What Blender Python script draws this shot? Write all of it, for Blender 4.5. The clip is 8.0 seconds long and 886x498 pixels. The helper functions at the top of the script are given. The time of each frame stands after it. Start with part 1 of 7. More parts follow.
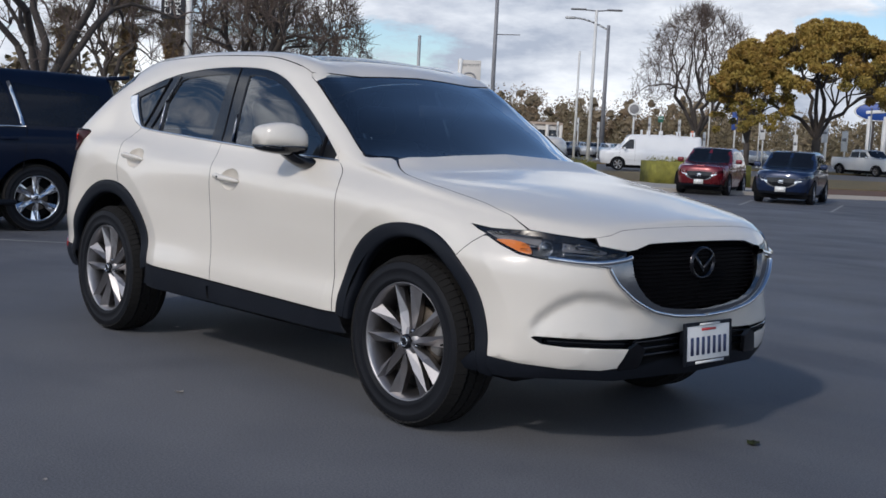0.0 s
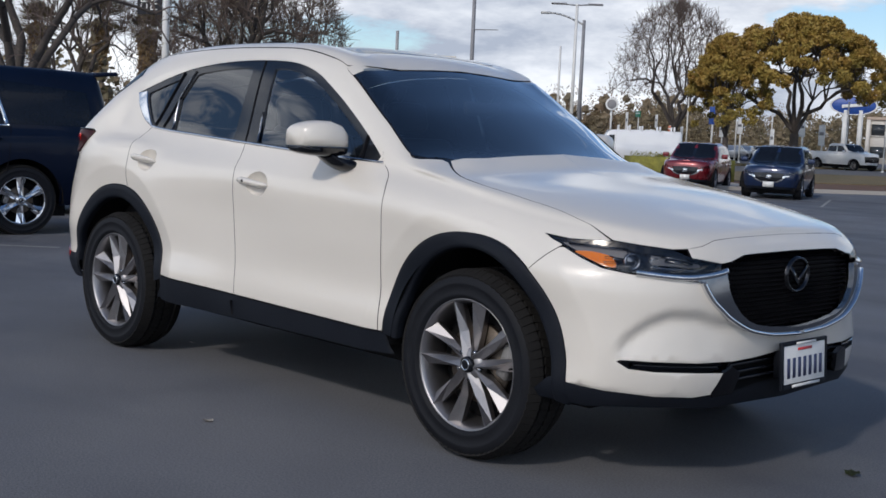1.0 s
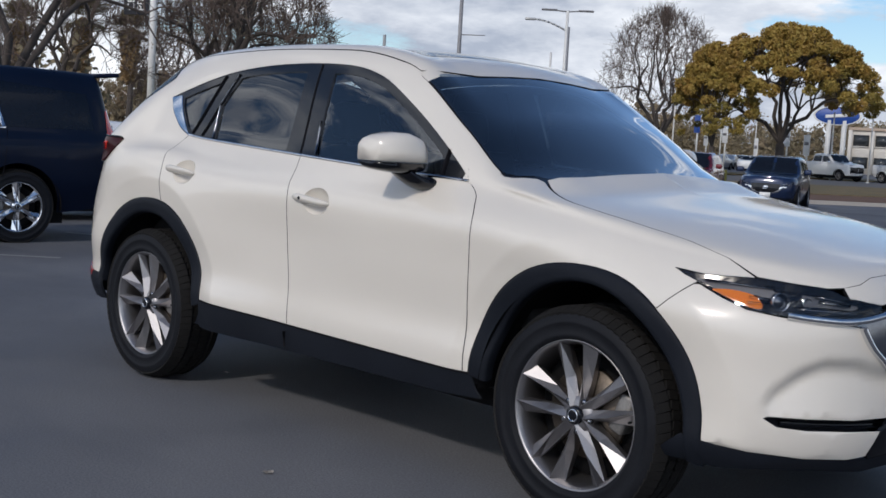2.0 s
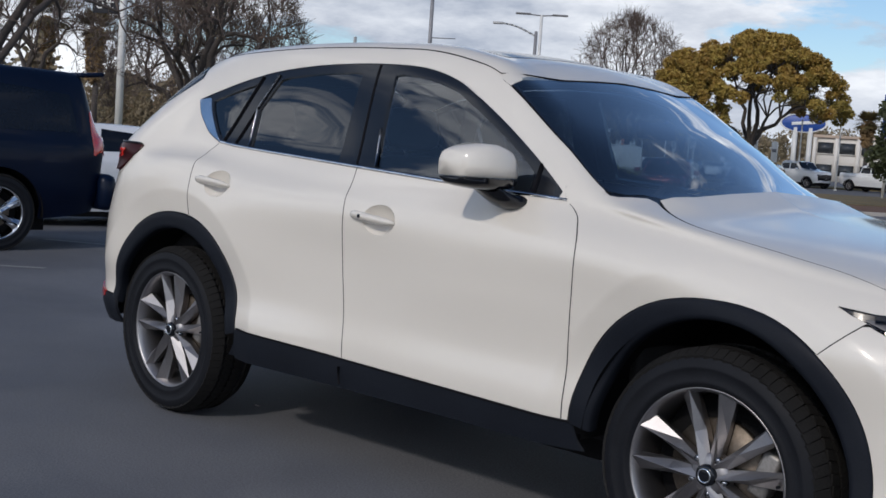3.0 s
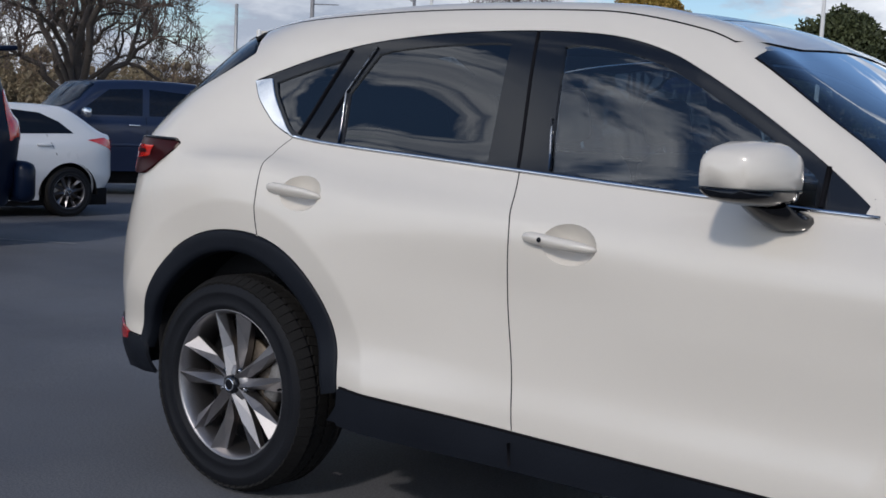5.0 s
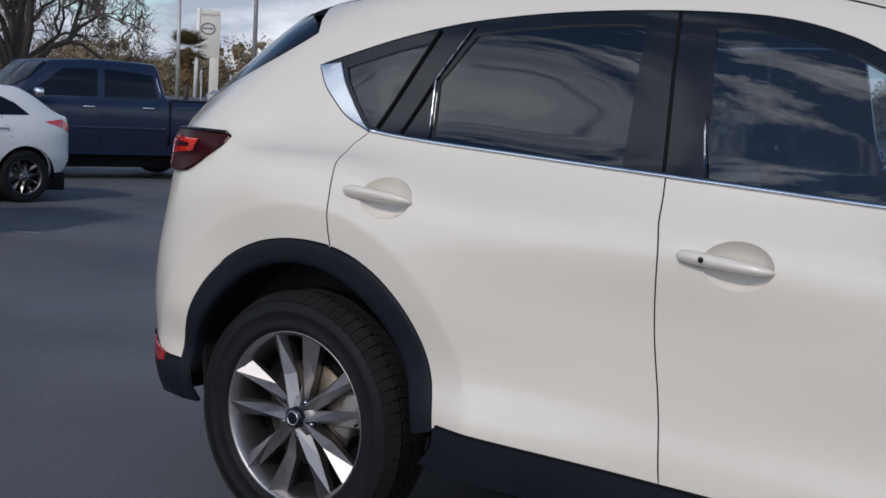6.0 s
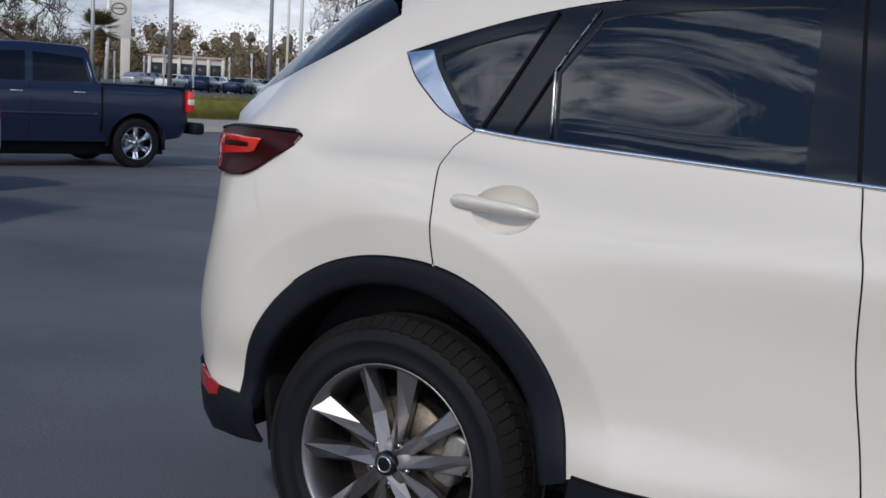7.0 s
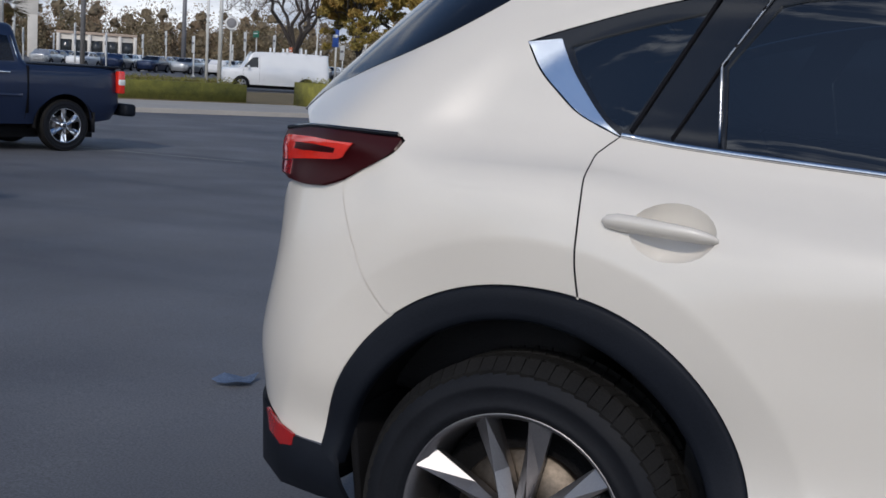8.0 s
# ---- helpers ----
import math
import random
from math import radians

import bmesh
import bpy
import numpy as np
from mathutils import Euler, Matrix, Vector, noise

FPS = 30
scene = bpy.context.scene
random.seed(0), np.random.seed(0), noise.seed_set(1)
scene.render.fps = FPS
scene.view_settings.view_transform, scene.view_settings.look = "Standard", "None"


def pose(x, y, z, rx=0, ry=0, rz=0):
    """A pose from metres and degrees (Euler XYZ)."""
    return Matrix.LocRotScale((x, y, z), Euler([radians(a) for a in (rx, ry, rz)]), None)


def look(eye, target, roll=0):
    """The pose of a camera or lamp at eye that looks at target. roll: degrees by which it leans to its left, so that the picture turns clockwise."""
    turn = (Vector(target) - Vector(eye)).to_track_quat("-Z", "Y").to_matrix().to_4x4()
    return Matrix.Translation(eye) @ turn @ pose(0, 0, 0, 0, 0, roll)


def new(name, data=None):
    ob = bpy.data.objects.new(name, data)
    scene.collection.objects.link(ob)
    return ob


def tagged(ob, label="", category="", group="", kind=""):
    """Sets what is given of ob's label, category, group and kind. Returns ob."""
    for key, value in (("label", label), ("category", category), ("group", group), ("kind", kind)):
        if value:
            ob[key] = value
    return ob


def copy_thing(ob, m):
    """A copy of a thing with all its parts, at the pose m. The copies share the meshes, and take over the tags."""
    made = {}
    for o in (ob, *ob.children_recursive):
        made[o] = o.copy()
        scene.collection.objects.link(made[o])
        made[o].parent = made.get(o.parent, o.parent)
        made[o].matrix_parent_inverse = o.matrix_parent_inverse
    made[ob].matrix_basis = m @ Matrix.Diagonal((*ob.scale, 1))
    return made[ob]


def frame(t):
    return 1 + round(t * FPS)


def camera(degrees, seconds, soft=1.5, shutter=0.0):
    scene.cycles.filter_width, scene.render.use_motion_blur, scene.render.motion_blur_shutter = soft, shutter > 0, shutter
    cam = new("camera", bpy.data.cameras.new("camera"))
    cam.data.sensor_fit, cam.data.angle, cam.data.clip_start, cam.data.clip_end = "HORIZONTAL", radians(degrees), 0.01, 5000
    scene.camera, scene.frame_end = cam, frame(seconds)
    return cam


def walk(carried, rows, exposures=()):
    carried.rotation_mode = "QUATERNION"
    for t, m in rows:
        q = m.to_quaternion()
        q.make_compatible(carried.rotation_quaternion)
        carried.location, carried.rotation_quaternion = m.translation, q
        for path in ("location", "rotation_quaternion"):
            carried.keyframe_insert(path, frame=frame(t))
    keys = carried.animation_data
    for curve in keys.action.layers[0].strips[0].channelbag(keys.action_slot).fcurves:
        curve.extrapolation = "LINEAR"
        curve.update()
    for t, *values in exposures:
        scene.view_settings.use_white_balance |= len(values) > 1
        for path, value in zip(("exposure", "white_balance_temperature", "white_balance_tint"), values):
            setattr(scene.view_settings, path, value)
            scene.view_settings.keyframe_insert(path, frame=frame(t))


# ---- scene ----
cam = camera(40.9, 8.0, soft=1.6)
PATH = [
    (0, (5.111, -4.184, 1.25), (3.651, -2.831, 1.058), 2.9),
    (0.5, (4.784, -4.136, 1.25), (3.35, -2.757, 1.05), 2.8),
    (1, (4.484, -4.078, 1.246), (3.054, -2.693, 1.049), 2.6),
    (1.5, (4.146, -3.986, 1.264), (2.728, -2.589, 1.069), 2.9),
    (2, (3.763, -3.976, 1.26), (2.358, -2.565, 1.073), 3.3),
    (2.2, (3.646, -3.943, 1.258), (2.235, -2.537, 1.076), 3.4),
    (3.5, (2.646, -3.842, 1.265), (1.333, -2.344, 1.085), 3.6),
    (4, (2.292, -3.773, 1.273), (1.015, -2.245, 1.086), 2.8),
    (4.5, (1.925, -3.665, 1.293), (0.689, -2.107, 1.085), 2.9),
    (4.7, (1.773, -3.636, 1.289), (0.553, -2.066, 1.076), 2.8),
    (6, (0.859, -3.437, 1.294), (-0.253, -1.793, 1.049), 3.3),
    (6.5, (0.487, -3.372, 1.298), (-0.562, -1.688, 1.044), 3.2),
    (7, (0.174, -3.309, 1.296), (-0.815, -1.592, 1.029), 3.3),
    (7.5, (-0.15, -3.21, 1.305), (-1.086, -1.465, 1.024), 3.5),
    (8, (-0.476, -3.11, 1.305), (-1.336, -1.328, 1.012), 3.6),
]
walk(cam, [(t, look(eye, target, roll)) for t, eye, target, roll in PATH], [(0, 0.15, 6200, 10), (2, 0.10, 6200, 10), (4, -0.02, 6160, 10), (8, 0.05, 6150, 10)])

import collections

# ---- light: broken cloud, low winter sun from the camera's side ----
SUN_EL, SUN_AZ = radians(36), radians(166)      # azimuth clockwise from +y
world = bpy.data.worlds.new("sky")
scene.world = world
world.use_nodes = True
nt = world.node_tree
sky = nt.nodes.new("ShaderNodeTexSky")
sky.sky_type, sky.sun_disc = "NISHITA", False
sky.sun_elevation, sky.sun_rotation = SUN_EL, SUN_AZ
sky.dust_density, sky.ozone_density = .3, 3.5
# broken cloud over the whole sky, in flat banks towards the horizon
co = nt.nodes.new("ShaderNodeTexCoord")
flat = nt.nodes.new("ShaderNodeMapping")
flat.inputs["Scale"].default_value = (1.0, 1.0, 3.2)
flat.inputs["Location"].default_value = (2.6, .2, .1)
nt.links.new(co.outputs["Generated"], flat.inputs["Vector"])
banks, wisps = nt.nodes.new("ShaderNodeTexNoise"), nt.nodes.new("ShaderNodeTexNoise")
banks.inputs["Scale"].default_value, banks.inputs["Detail"].default_value, banks.inputs["Roughness"].default_value = 3.8, 9, .60
wisps.inputs["Scale"].default_value, wisps.inputs["Detail"].default_value, wisps.inputs["Roughness"].default_value = 5.5, 7, .6
cover = nt.nodes.new("ShaderNodeMapRange")
cover.inputs["From Min"].default_value, cover.inputs["From Max"].default_value = .46, .53
tone = nt.nodes.new("ShaderNodeValToRGB")
tone.color_ramp.elements[0].position, tone.color_ramp.elements[1].position = .36, .66
tone.color_ramp.elements[0].color, tone.color_ramp.elements[1].color = (4.2, 4.6, 5.4, 1), (10.5, 10.5, 10.5, 1)
for n in (banks, wisps):
    nt.links.new(flat.outputs[0], n.inputs["Vector"])
# more blue overhead, more cloud low down
parts = nt.nodes.new("ShaderNodeSeparateXYZ")
nt.links.new(co.outputs["Generated"], parts.inputs[0])
thin = nt.nodes.new("ShaderNodeMath")
thin.operation = "MULTIPLY_ADD"
nt.links.new(parts.outputs["Z"], thin.inputs[0])
thin.inputs[1].default_value = -.38
nt.links.new(banks.outputs[0], thin.inputs[2])
lift_low = nt.nodes.new("ShaderNodeMath")
lift_low.operation = "ADD"
lift_low.inputs[1].default_value = .112
nt.links.new(thin.outputs[0], lift_low.inputs[0])
# clearer high up on the side away from the sun
away, clear = nt.nodes.new("ShaderNodeMath"), nt.nodes.new("ShaderNodeMath")
away.operation, clear.operation = "MULTIPLY", "MULTIPLY_ADD"
nt.links.new(parts.outputs["Y"], away.inputs[0])
nt.links.new(parts.outputs["Z"], away.inputs[1])
nt.links.new(away.outputs[0], clear.inputs[0])
clear.inputs[1].default_value = -.17
nt.links.new(lift_low.outputs[0], clear.inputs[2])
nt.links.new(clear.outputs[0], cover.inputs["Value"])
nt.links.new(wisps.outputs[0], tone.inputs[0])
clouds = nt.nodes.new("ShaderNodeMix")
clouds.data_type = "RGBA"
nt.links.new(cover.outputs[0], clouds.inputs["Factor"])
nt.links.new(sky.outputs[0], clouds.inputs["A"])
# clouds shine more towards the sun
near_sun, glow, lit = nt.nodes.new("ShaderNodeVectorMath"), nt.nodes.new("ShaderNodeMapRange"), nt.nodes.new("ShaderNodeVectorMath")
near_sun.operation, lit.operation = "DOT_PRODUCT", "SCALE"
near_sun.inputs[1].default_value = (math.sin(SUN_AZ) * math.cos(SUN_EL), math.cos(SUN_AZ) * math.cos(SUN_EL), math.sin(SUN_EL))
nt.links.new(co.outputs["Generated"], near_sun.inputs[0])
glow.inputs["From Min"].default_value, glow.inputs["From Max"].default_value = .1, 1.0
glow.inputs["To Min"].default_value, glow.inputs["To Max"].default_value = 1.0, 2.0
nt.links.new(near_sun.outputs["Value"], glow.inputs["Value"])
nt.links.new(tone.outputs[0], lit.inputs[0])
nt.links.new(glow.outputs[0], lit.inputs["Scale"])
nt.links.new(lit.outputs[0], clouds.inputs["B"])
nt.links.new(clouds.outputs["Result"], nt.nodes["Background"].inputs[0])
nt.nodes["Background"].inputs[1].default_value = 0.1
sun = new("sun", bpy.data.lights.new("sun", "SUN"))
sun.data.energy, sun.data.angle, sun.data.color = 1.6, radians(3.5), (1.0, 0.89, 0.77)
sun.matrix_world = look((0, 0, 20), Vector((0, 0, 20)) - Vector((math.sin(SUN_AZ) * math.cos(SUN_EL), math.cos(SUN_AZ) * math.cos(SUN_EL), math.sin(SUN_EL))))

# ---- materials ----


def mat(name, color, rough=0.5, metal=0.0, vary=0.15, scale=3.0, grain=60.0, bump=0.0, coat=0.0, rough_vary=0.1, spec=0.5, tint=None, random_tone=0.0, coat_rough=0.03):
    """A surface with large stains and fine grain in its tone, roughness and relief."""
    m = bpy.data.materials.new(name)
    m.use_nodes = True
    t = m.node_tree
    b = t.nodes["Principled BSDF"]
    co = t.nodes.new("ShaderNodeTexCoord")
    big, fine = t.nodes.new("ShaderNodeTexNoise"), t.nodes.new("ShaderNodeTexNoise")
    big.inputs["Scale"].default_value, big.inputs["Detail"].default_value = scale, 5
    fine.inputs["Scale"].default_value, fine.inputs["Detail"].default_value = grain, 3
    for n in (big, fine):
        t.links.new(co.outputs["Object"], n.inputs["Vector"])
    add = t.nodes.new("ShaderNodeMath")
    add.operation = "ADD"
    t.links.new(big.outputs[0], add.inputs[0])
    t.links.new(fine.outputs[0], add.inputs[1])
    last = add.outputs[0]
    if random_tone:
        info, mul, sm = t.nodes.new("ShaderNodeObjectInfo"), t.nodes.new("ShaderNodeMath"), t.nodes.new("ShaderNodeMath")
        mul.operation, sm.operation = "MULTIPLY_ADD", "ADD"
        t.links.new(info.outputs["Random"], mul.inputs[0])
        mul.inputs[1].default_value, mul.inputs[2].default_value = random_tone, -random_tone / 2
        t.links.new(last, sm.inputs[0])
        t.links.new(mul.outputs[0], sm.inputs[1])
        last = sm.outputs[0]
    ramp = t.nodes.new("ShaderNodeMapRange")
    ramp.inputs["From Min"].default_value, ramp.inputs["From Max"].default_value = 0.6, 1.4
    t.links.new(last, ramp.inputs["Value"])
    mix = t.nodes.new("ShaderNodeMix")
    mix.data_type = "RGBA"
    other = tint or color
    mix.inputs["A"].default_value = (*[min(1, c * (1 - vary)) for c in color], 1)
    mix.inputs["B"].default_value = (*[min(1, c * (1 + vary)) for c in other], 1)
    t.links.new(ramp.outputs[0], mix.inputs["Factor"])
    t.links.new(mix.outputs["Result"], b.inputs["Base Color"])
    rr = t.nodes.new("ShaderNodeMapRange")
    rr.inputs["From Min"].default_value, rr.inputs["From Max"].default_value = 0.3, 0.7
    rr.inputs["To Min"].default_value, rr.inputs["To Max"].default_value = max(0.0, rough - rough_vary * rough), min(1, rough + rough_vary * rough)
    t.links.new(big.outputs[0], rr.inputs["Value"])
    t.links.new(rr.outputs[0], b.inputs["Roughness"])
    b.inputs["Metallic"].default_value = metal
    b.inputs["Specular IOR Level"].default_value = spec
    b.inputs["Coat Weight"].default_value, b.inputs["Coat Roughness"].default_value = coat, coat_rough
    if bump:
        bp = t.nodes.new("ShaderNodeBump")
        bp.inputs["Strength"].default_value, bp.inputs["Distance"].default_value = bump, 0.01
        t.links.new(fine.outputs[0], bp.inputs["Height"])
        t.links.new(bp.outputs[0], b.inputs["Normal"])
    return m


def glass(name, color, clear, shine_gain=2.4):
    """A thin pane: sharp reflection over tinted see-through."""
    m = bpy.data.materials.new(name)
    m.use_nodes = True
    t = m.node_tree
    t.nodes.remove(t.nodes["Principled BSDF"])
    see, shine, mix, fres = (t.nodes.new(n) for n in ("ShaderNodeBsdfTransparent", "ShaderNodeBsdfGlossy", "ShaderNodeMixShader", "ShaderNodeFresnel"))
    see.inputs[0].default_value = (*[c * clear for c in color], 1)
    shine.inputs["Roughness"].default_value = 0.0
    shine.inputs["Color"].default_value = (0.95, 0.97, 1, 1)
    fres.inputs["IOR"].default_value = 1.55
    gain = t.nodes.new("ShaderNodeMath")
    gain.operation = "MULTIPLY"
    gain.use_clamp = True
    gain.inputs[1].default_value = shine_gain
    t.links.new(fres.outputs[0], gain.inputs[0])
    t.links.new(gain.outputs[0], mix.inputs[0])
    t.links.new(see.outputs[0], mix.inputs[1])
    t.links.new(shine.outputs[0], mix.inputs[2])
    t.links.new(mix.outputs[0], t.nodes["Material Output"].inputs["Surface"])
    return m


pearl = mat("pearl_white_paint", (.67, .628, .56), .32, 0, .025, 1.5, 900, coat=1.0, rough_vary=.1, coat_rough=.09)
black_paint = mat("black_paint", (.003, .007, .021), .3, 0, .2, 2, 300, coat=.18, spec=.1)
navy_paint = mat("navy_paint", (.009, .020, .060), .3, .2, .2, 2, 300, coat=.8, spec=.25)
slate_paint = mat("slate_blue_paint", (.012, .021, .052), .32, .1, .2, 2, 300, coat=.5, spec=.3)
red_paint = mat("red_paint", (.15, .007, .012), .28, .3, .2, 2, 300, coat=1.0)
white_paint = mat("white_paint", (.74, .75, .76), .3, 0, .04, 2, 300, coat=1.0)
silver_paint = mat("silver_paint", (.45, .46, .47), .3, .6, .06, 2, 300, coat=1.0)
cladding = mat("black_plastic", (.008, .010, .015), .55, 0, .3, 4, 220, bump=.06, spec=.15)
gloss_black = mat("gloss_black", (.005, .006, .009), .14, 0, .2, 4, 200, coat=.22, spec=.35)
seal = mat("rubber_seal", (.007, .007, .009), .75, 0, .2, 8, 200, spec=.1)
liner = mat("wheel_liner", (.006, .006, .007), .9, 0, .4, 9, 160, bump=.3, spec=.2)
grille_black = mat("grille_black", (.003, .003, .004), .5, 0, .2, 4, 200, spec=.08)
smoked_chrome = mat("smoked_chrome", (.055, .055, .06), .22, 1, .1, 4, 100)
rubber = mat("tyre_rubber", (.010, .011, .014), .62, 0, .3, 10, 140, bump=.05, spec=.14)
dusty_rubber = mat("tyre_tread", (.014, .0135, .0132), .8, 0, .3, 12, 160, bump=.2, spec=.14)
chrome = mat("chrome", (.72, .73, .75), .08, 1, .05, 4, 100)
dark_chrome = mat("dark_chrome", (.26, .27, .29), .16, 1, .1, 4, 100)
alloy = mat("gunmetal_alloy", (.34, .33, .335), .43, 1, .10, 6, 200)
alloy_dark = mat("dark_alloy", (.20, .20, .215), .35, 1, .15, 6, 200)
steel = mat("brake_steel", (.13, .11, .09), .5, 1, .4, 14, 120)
cast_iron = mat("cast_metal", (.26, .25, .24), .5, .6, .3, 12, 120)
red_lens = mat("red_lens", (.30, .006, .006), .1, 0, .1, 6, 100, coat=1.0)
dark_red_lens = mat("smoked_red_lens", (.030, .001, .002), .34, 0, .1, 6, 100, spec=.2)
red_core = mat("bright_red_lens", (.75, .03, .015), .12, 0, .1, 6, 100, coat=1.0)
lamp_silver = mat("lamp_silver", (.17, .175, .19), .5, .6, .1, 8, 120)
amber = mat("amber_lens", (.90, .25, .012), .15, 0, .1, 6, 100, coat=1.0)
privacy_black = mat("privacy_black", (.003, .006, .014), .2, 0, .2, 2, 60, coat=.15, spec=.2)
clear_lens = glass("clear_lens", (1, 1, 1), .80, .8)
pane_front = glass("tinted_glass", (.80, .92, 1.0), .66, 1.7)
pane_wind = glass("windscreen_glass", (.74, .90, 1.0), .70, 2.5)
pane_dark = glass("privacy_glass", (.6, .8, 1.0), .08, 1.4)
trim_cloth = mat("interior_dark", (.011, .011, .013), .8, 0, .3, 10, 200, bump=.3)
seat_leather = mat("seat_leather", (.035, .033, .033), .5, 0, .25, 8, 260, bump=.2)
headliner = mat("headliner", (.16, .155, .15), .9, 0, .1, 8, 200)
plate_white = mat("plate_white", (.72, .72, .70), .4, 0, .08, 12, 200)
plate_ink = mat("plate_ink", (.03, .04, .10), .5, 0, .1, 12, 200)
plate_red = mat("plate_red", (.55, .04, .04), .5, 0, .1, 12, 200)


# ---- ground: one sheet of asphalt, falling gently away from the car ----
def smooth1(a):
    a = min(1.0, max(0.0, a))
    return a * a * (3 - 2 * a)


def gz(x, y):
    r = math.hypot(x, y)
    return -0.40 * (1 - math.exp(-max(0, r - 3) / 12)) + .12 * smooth1((r - 40) / 30)


def asphalt():
    m = bpy.data.materials.new("asphalt")
    m.use_nodes = True
    t = m.node_tree
    b = t.nodes["Principled BSDF"]
    co = t.nodes.new("ShaderNodeTexCoord")
    def noise_node(scale, detail, rough=.5):
        n = t.nodes.new("ShaderNodeTexNoise")
        n.inputs["Scale"].default_value, n.inputs["Detail"].default_value, n.inputs["Roughness"].default_value = scale, detail, rough
        t.links.new(co.outputs["Object"], n.inputs["Vector"])
        return n.outputs[0]
    def ramp(src, a, b_, ca, cb):
        r = t.nodes.new("ShaderNodeValToRGB")
        r.color_ramp.elements[0].position, r.color_ramp.elements[1].position = a, b_
        r.color_ramp.elements[0].color, r.color_ramp.elements[1].color = (*ca, 1), (*cb, 1)
        t.links.new(src, r.inputs[0])
        return r.outputs[0]
    def times(a, b_):
        x = t.nodes.new("ShaderNodeMix")
        x.data_type, x.blend_type = "RGBA", "MULTIPLY"
        x.inputs["Factor"].default_value = 1
        t.links.new(a, x.inputs["A"])
        t.links.new(b_, x.inputs["B"])
        return x.outputs["Result"]
    stains = ramp(noise_node(.35, 6, .55), .40, .60, (.092, .095, .105), (.122, .125, .135))
    # long turned streaks, darker and slightly bluer than the rest of the asphalt
    turn = t.nodes.new("ShaderNodeMapping")
    turn.inputs["Rotation"].default_value, turn.inputs["Scale"].default_value = (0, 0, .75), (.16, .75, 1)
    t.links.new(co.outputs["Object"], turn.inputs["Vector"])
    streak_noise = t.nodes.new("ShaderNodeTexNoise")
    streak_noise.inputs["Scale"].default_value, streak_noise.inputs["Detail"].default_value = 1.0, 4
    t.links.new(turn.outputs[0], streak_noise.inputs["Vector"])
    streaks = ramp(streak_noise.outputs[0], .34, .47, (.70, .72, .77), (1, 1, 1))
    patch = ramp(noise_node(2.2, 5, .6), .3, .75, (.90, .90, .91), (1.06, 1.06, 1.05))
    grains = ramp(noise_node(110, 3, .7), .3, .7, (.62, .62, .62), (1.42, 1.42, 1.42))
    t.links.new(times(times(times(stains, streaks), patch), grains), b.inputs["Base Color"])
    rr = t.nodes.new("ShaderNodeMapRange")
    rr.inputs["From Min"].default_value, rr.inputs["From Max"].default_value = .3, .7
    rr.inputs["To Min"].default_value, rr.inputs["To Max"].default_value = .62, .85
    t.links.new(noise_node(1.1, 5), rr.inputs["Value"])
    t.links.new(rr.outputs[0], b.inputs["Roughness"])
    bp = t.nodes.new("ShaderNodeBump")
    bp.inputs["Strength"].default_value, bp.inputs["Distance"].default_value = .45, .004
    t.links.new(noise_node(140, 3), bp.inputs["Height"])
    t.links.new(bp.outputs[0], b.inputs["Normal"])
    return m


asphalt_mat = asphalt()
radii = [0, 1, 2, 3] + [3 * 1.13 ** k for k in range(1, 55)]
SPOKES = 72
gv = [(r * math.cos(2 * math.pi * k / SPOKES), r * math.sin(2 * math.pi * k / SPOKES), gz(r, 0)) for r in radii for k in range(SPOKES)]
gf = [(i * SPOKES + k, i * SPOKES + (k + 1) % SPOKES, (i + 1) * SPOKES + (k + 1) % SPOKES, (i + 1) * SPOKES + k) for i in range(len(radii) - 1) for k in range(SPOKES)]
me = bpy.data.meshes.new("ground")
me.from_pydata(gv, [], [tuple(reversed(f)) for f in gf])
me.materials.append(asphalt_mat)
me.polygons.foreach_set("use_smooth", [True] * len(me.polygons))
ground_ob = tagged(new("ground", me), "worn dark grey asphalt of a car park", "ground", kind="structure")


# ---- car bodies: lines along the car, joined across by a smooth curve ----
def smooth(a):
    a = np.clip(a, 0, 1)
    return a * a * (3 - 2 * a)


def pchip(knots):
    """A smooth monotone curve through (x, value) knots."""
    xs, ys = (np.array(v, float) for v in zip(*sorted(knots)))
    h, d = np.diff(xs), np.diff(ys) / np.diff(xs)
    m = np.zeros(len(xs))
    m[0], m[-1] = d[0], d[-1]
    for i in range(1, len(xs) - 1):
        if d[i - 1] * d[i] > 0:
            w1, w2 = 2 * h[i] + h[i - 1], h[i] + 2 * h[i - 1]
            m[i] = (w1 + w2) / (w1 / d[i - 1] + w2 / d[i])

    def curve(x):
        x = np.clip(x, xs[0], xs[-1])
        i = np.clip(np.searchsorted(xs, x) - 1, 0, len(xs) - 2)
        a = (x - xs[i]) / h[i]
        return (ys[i] * (1 + 2 * a) * (1 - a) ** 2 + m[i] * h[i] * a * (1 - a) ** 2
                + ys[i + 1] * a * a * (3 - 2 * a) + m[i + 1] * h[i] * a * a * (a - 1))
    return curve


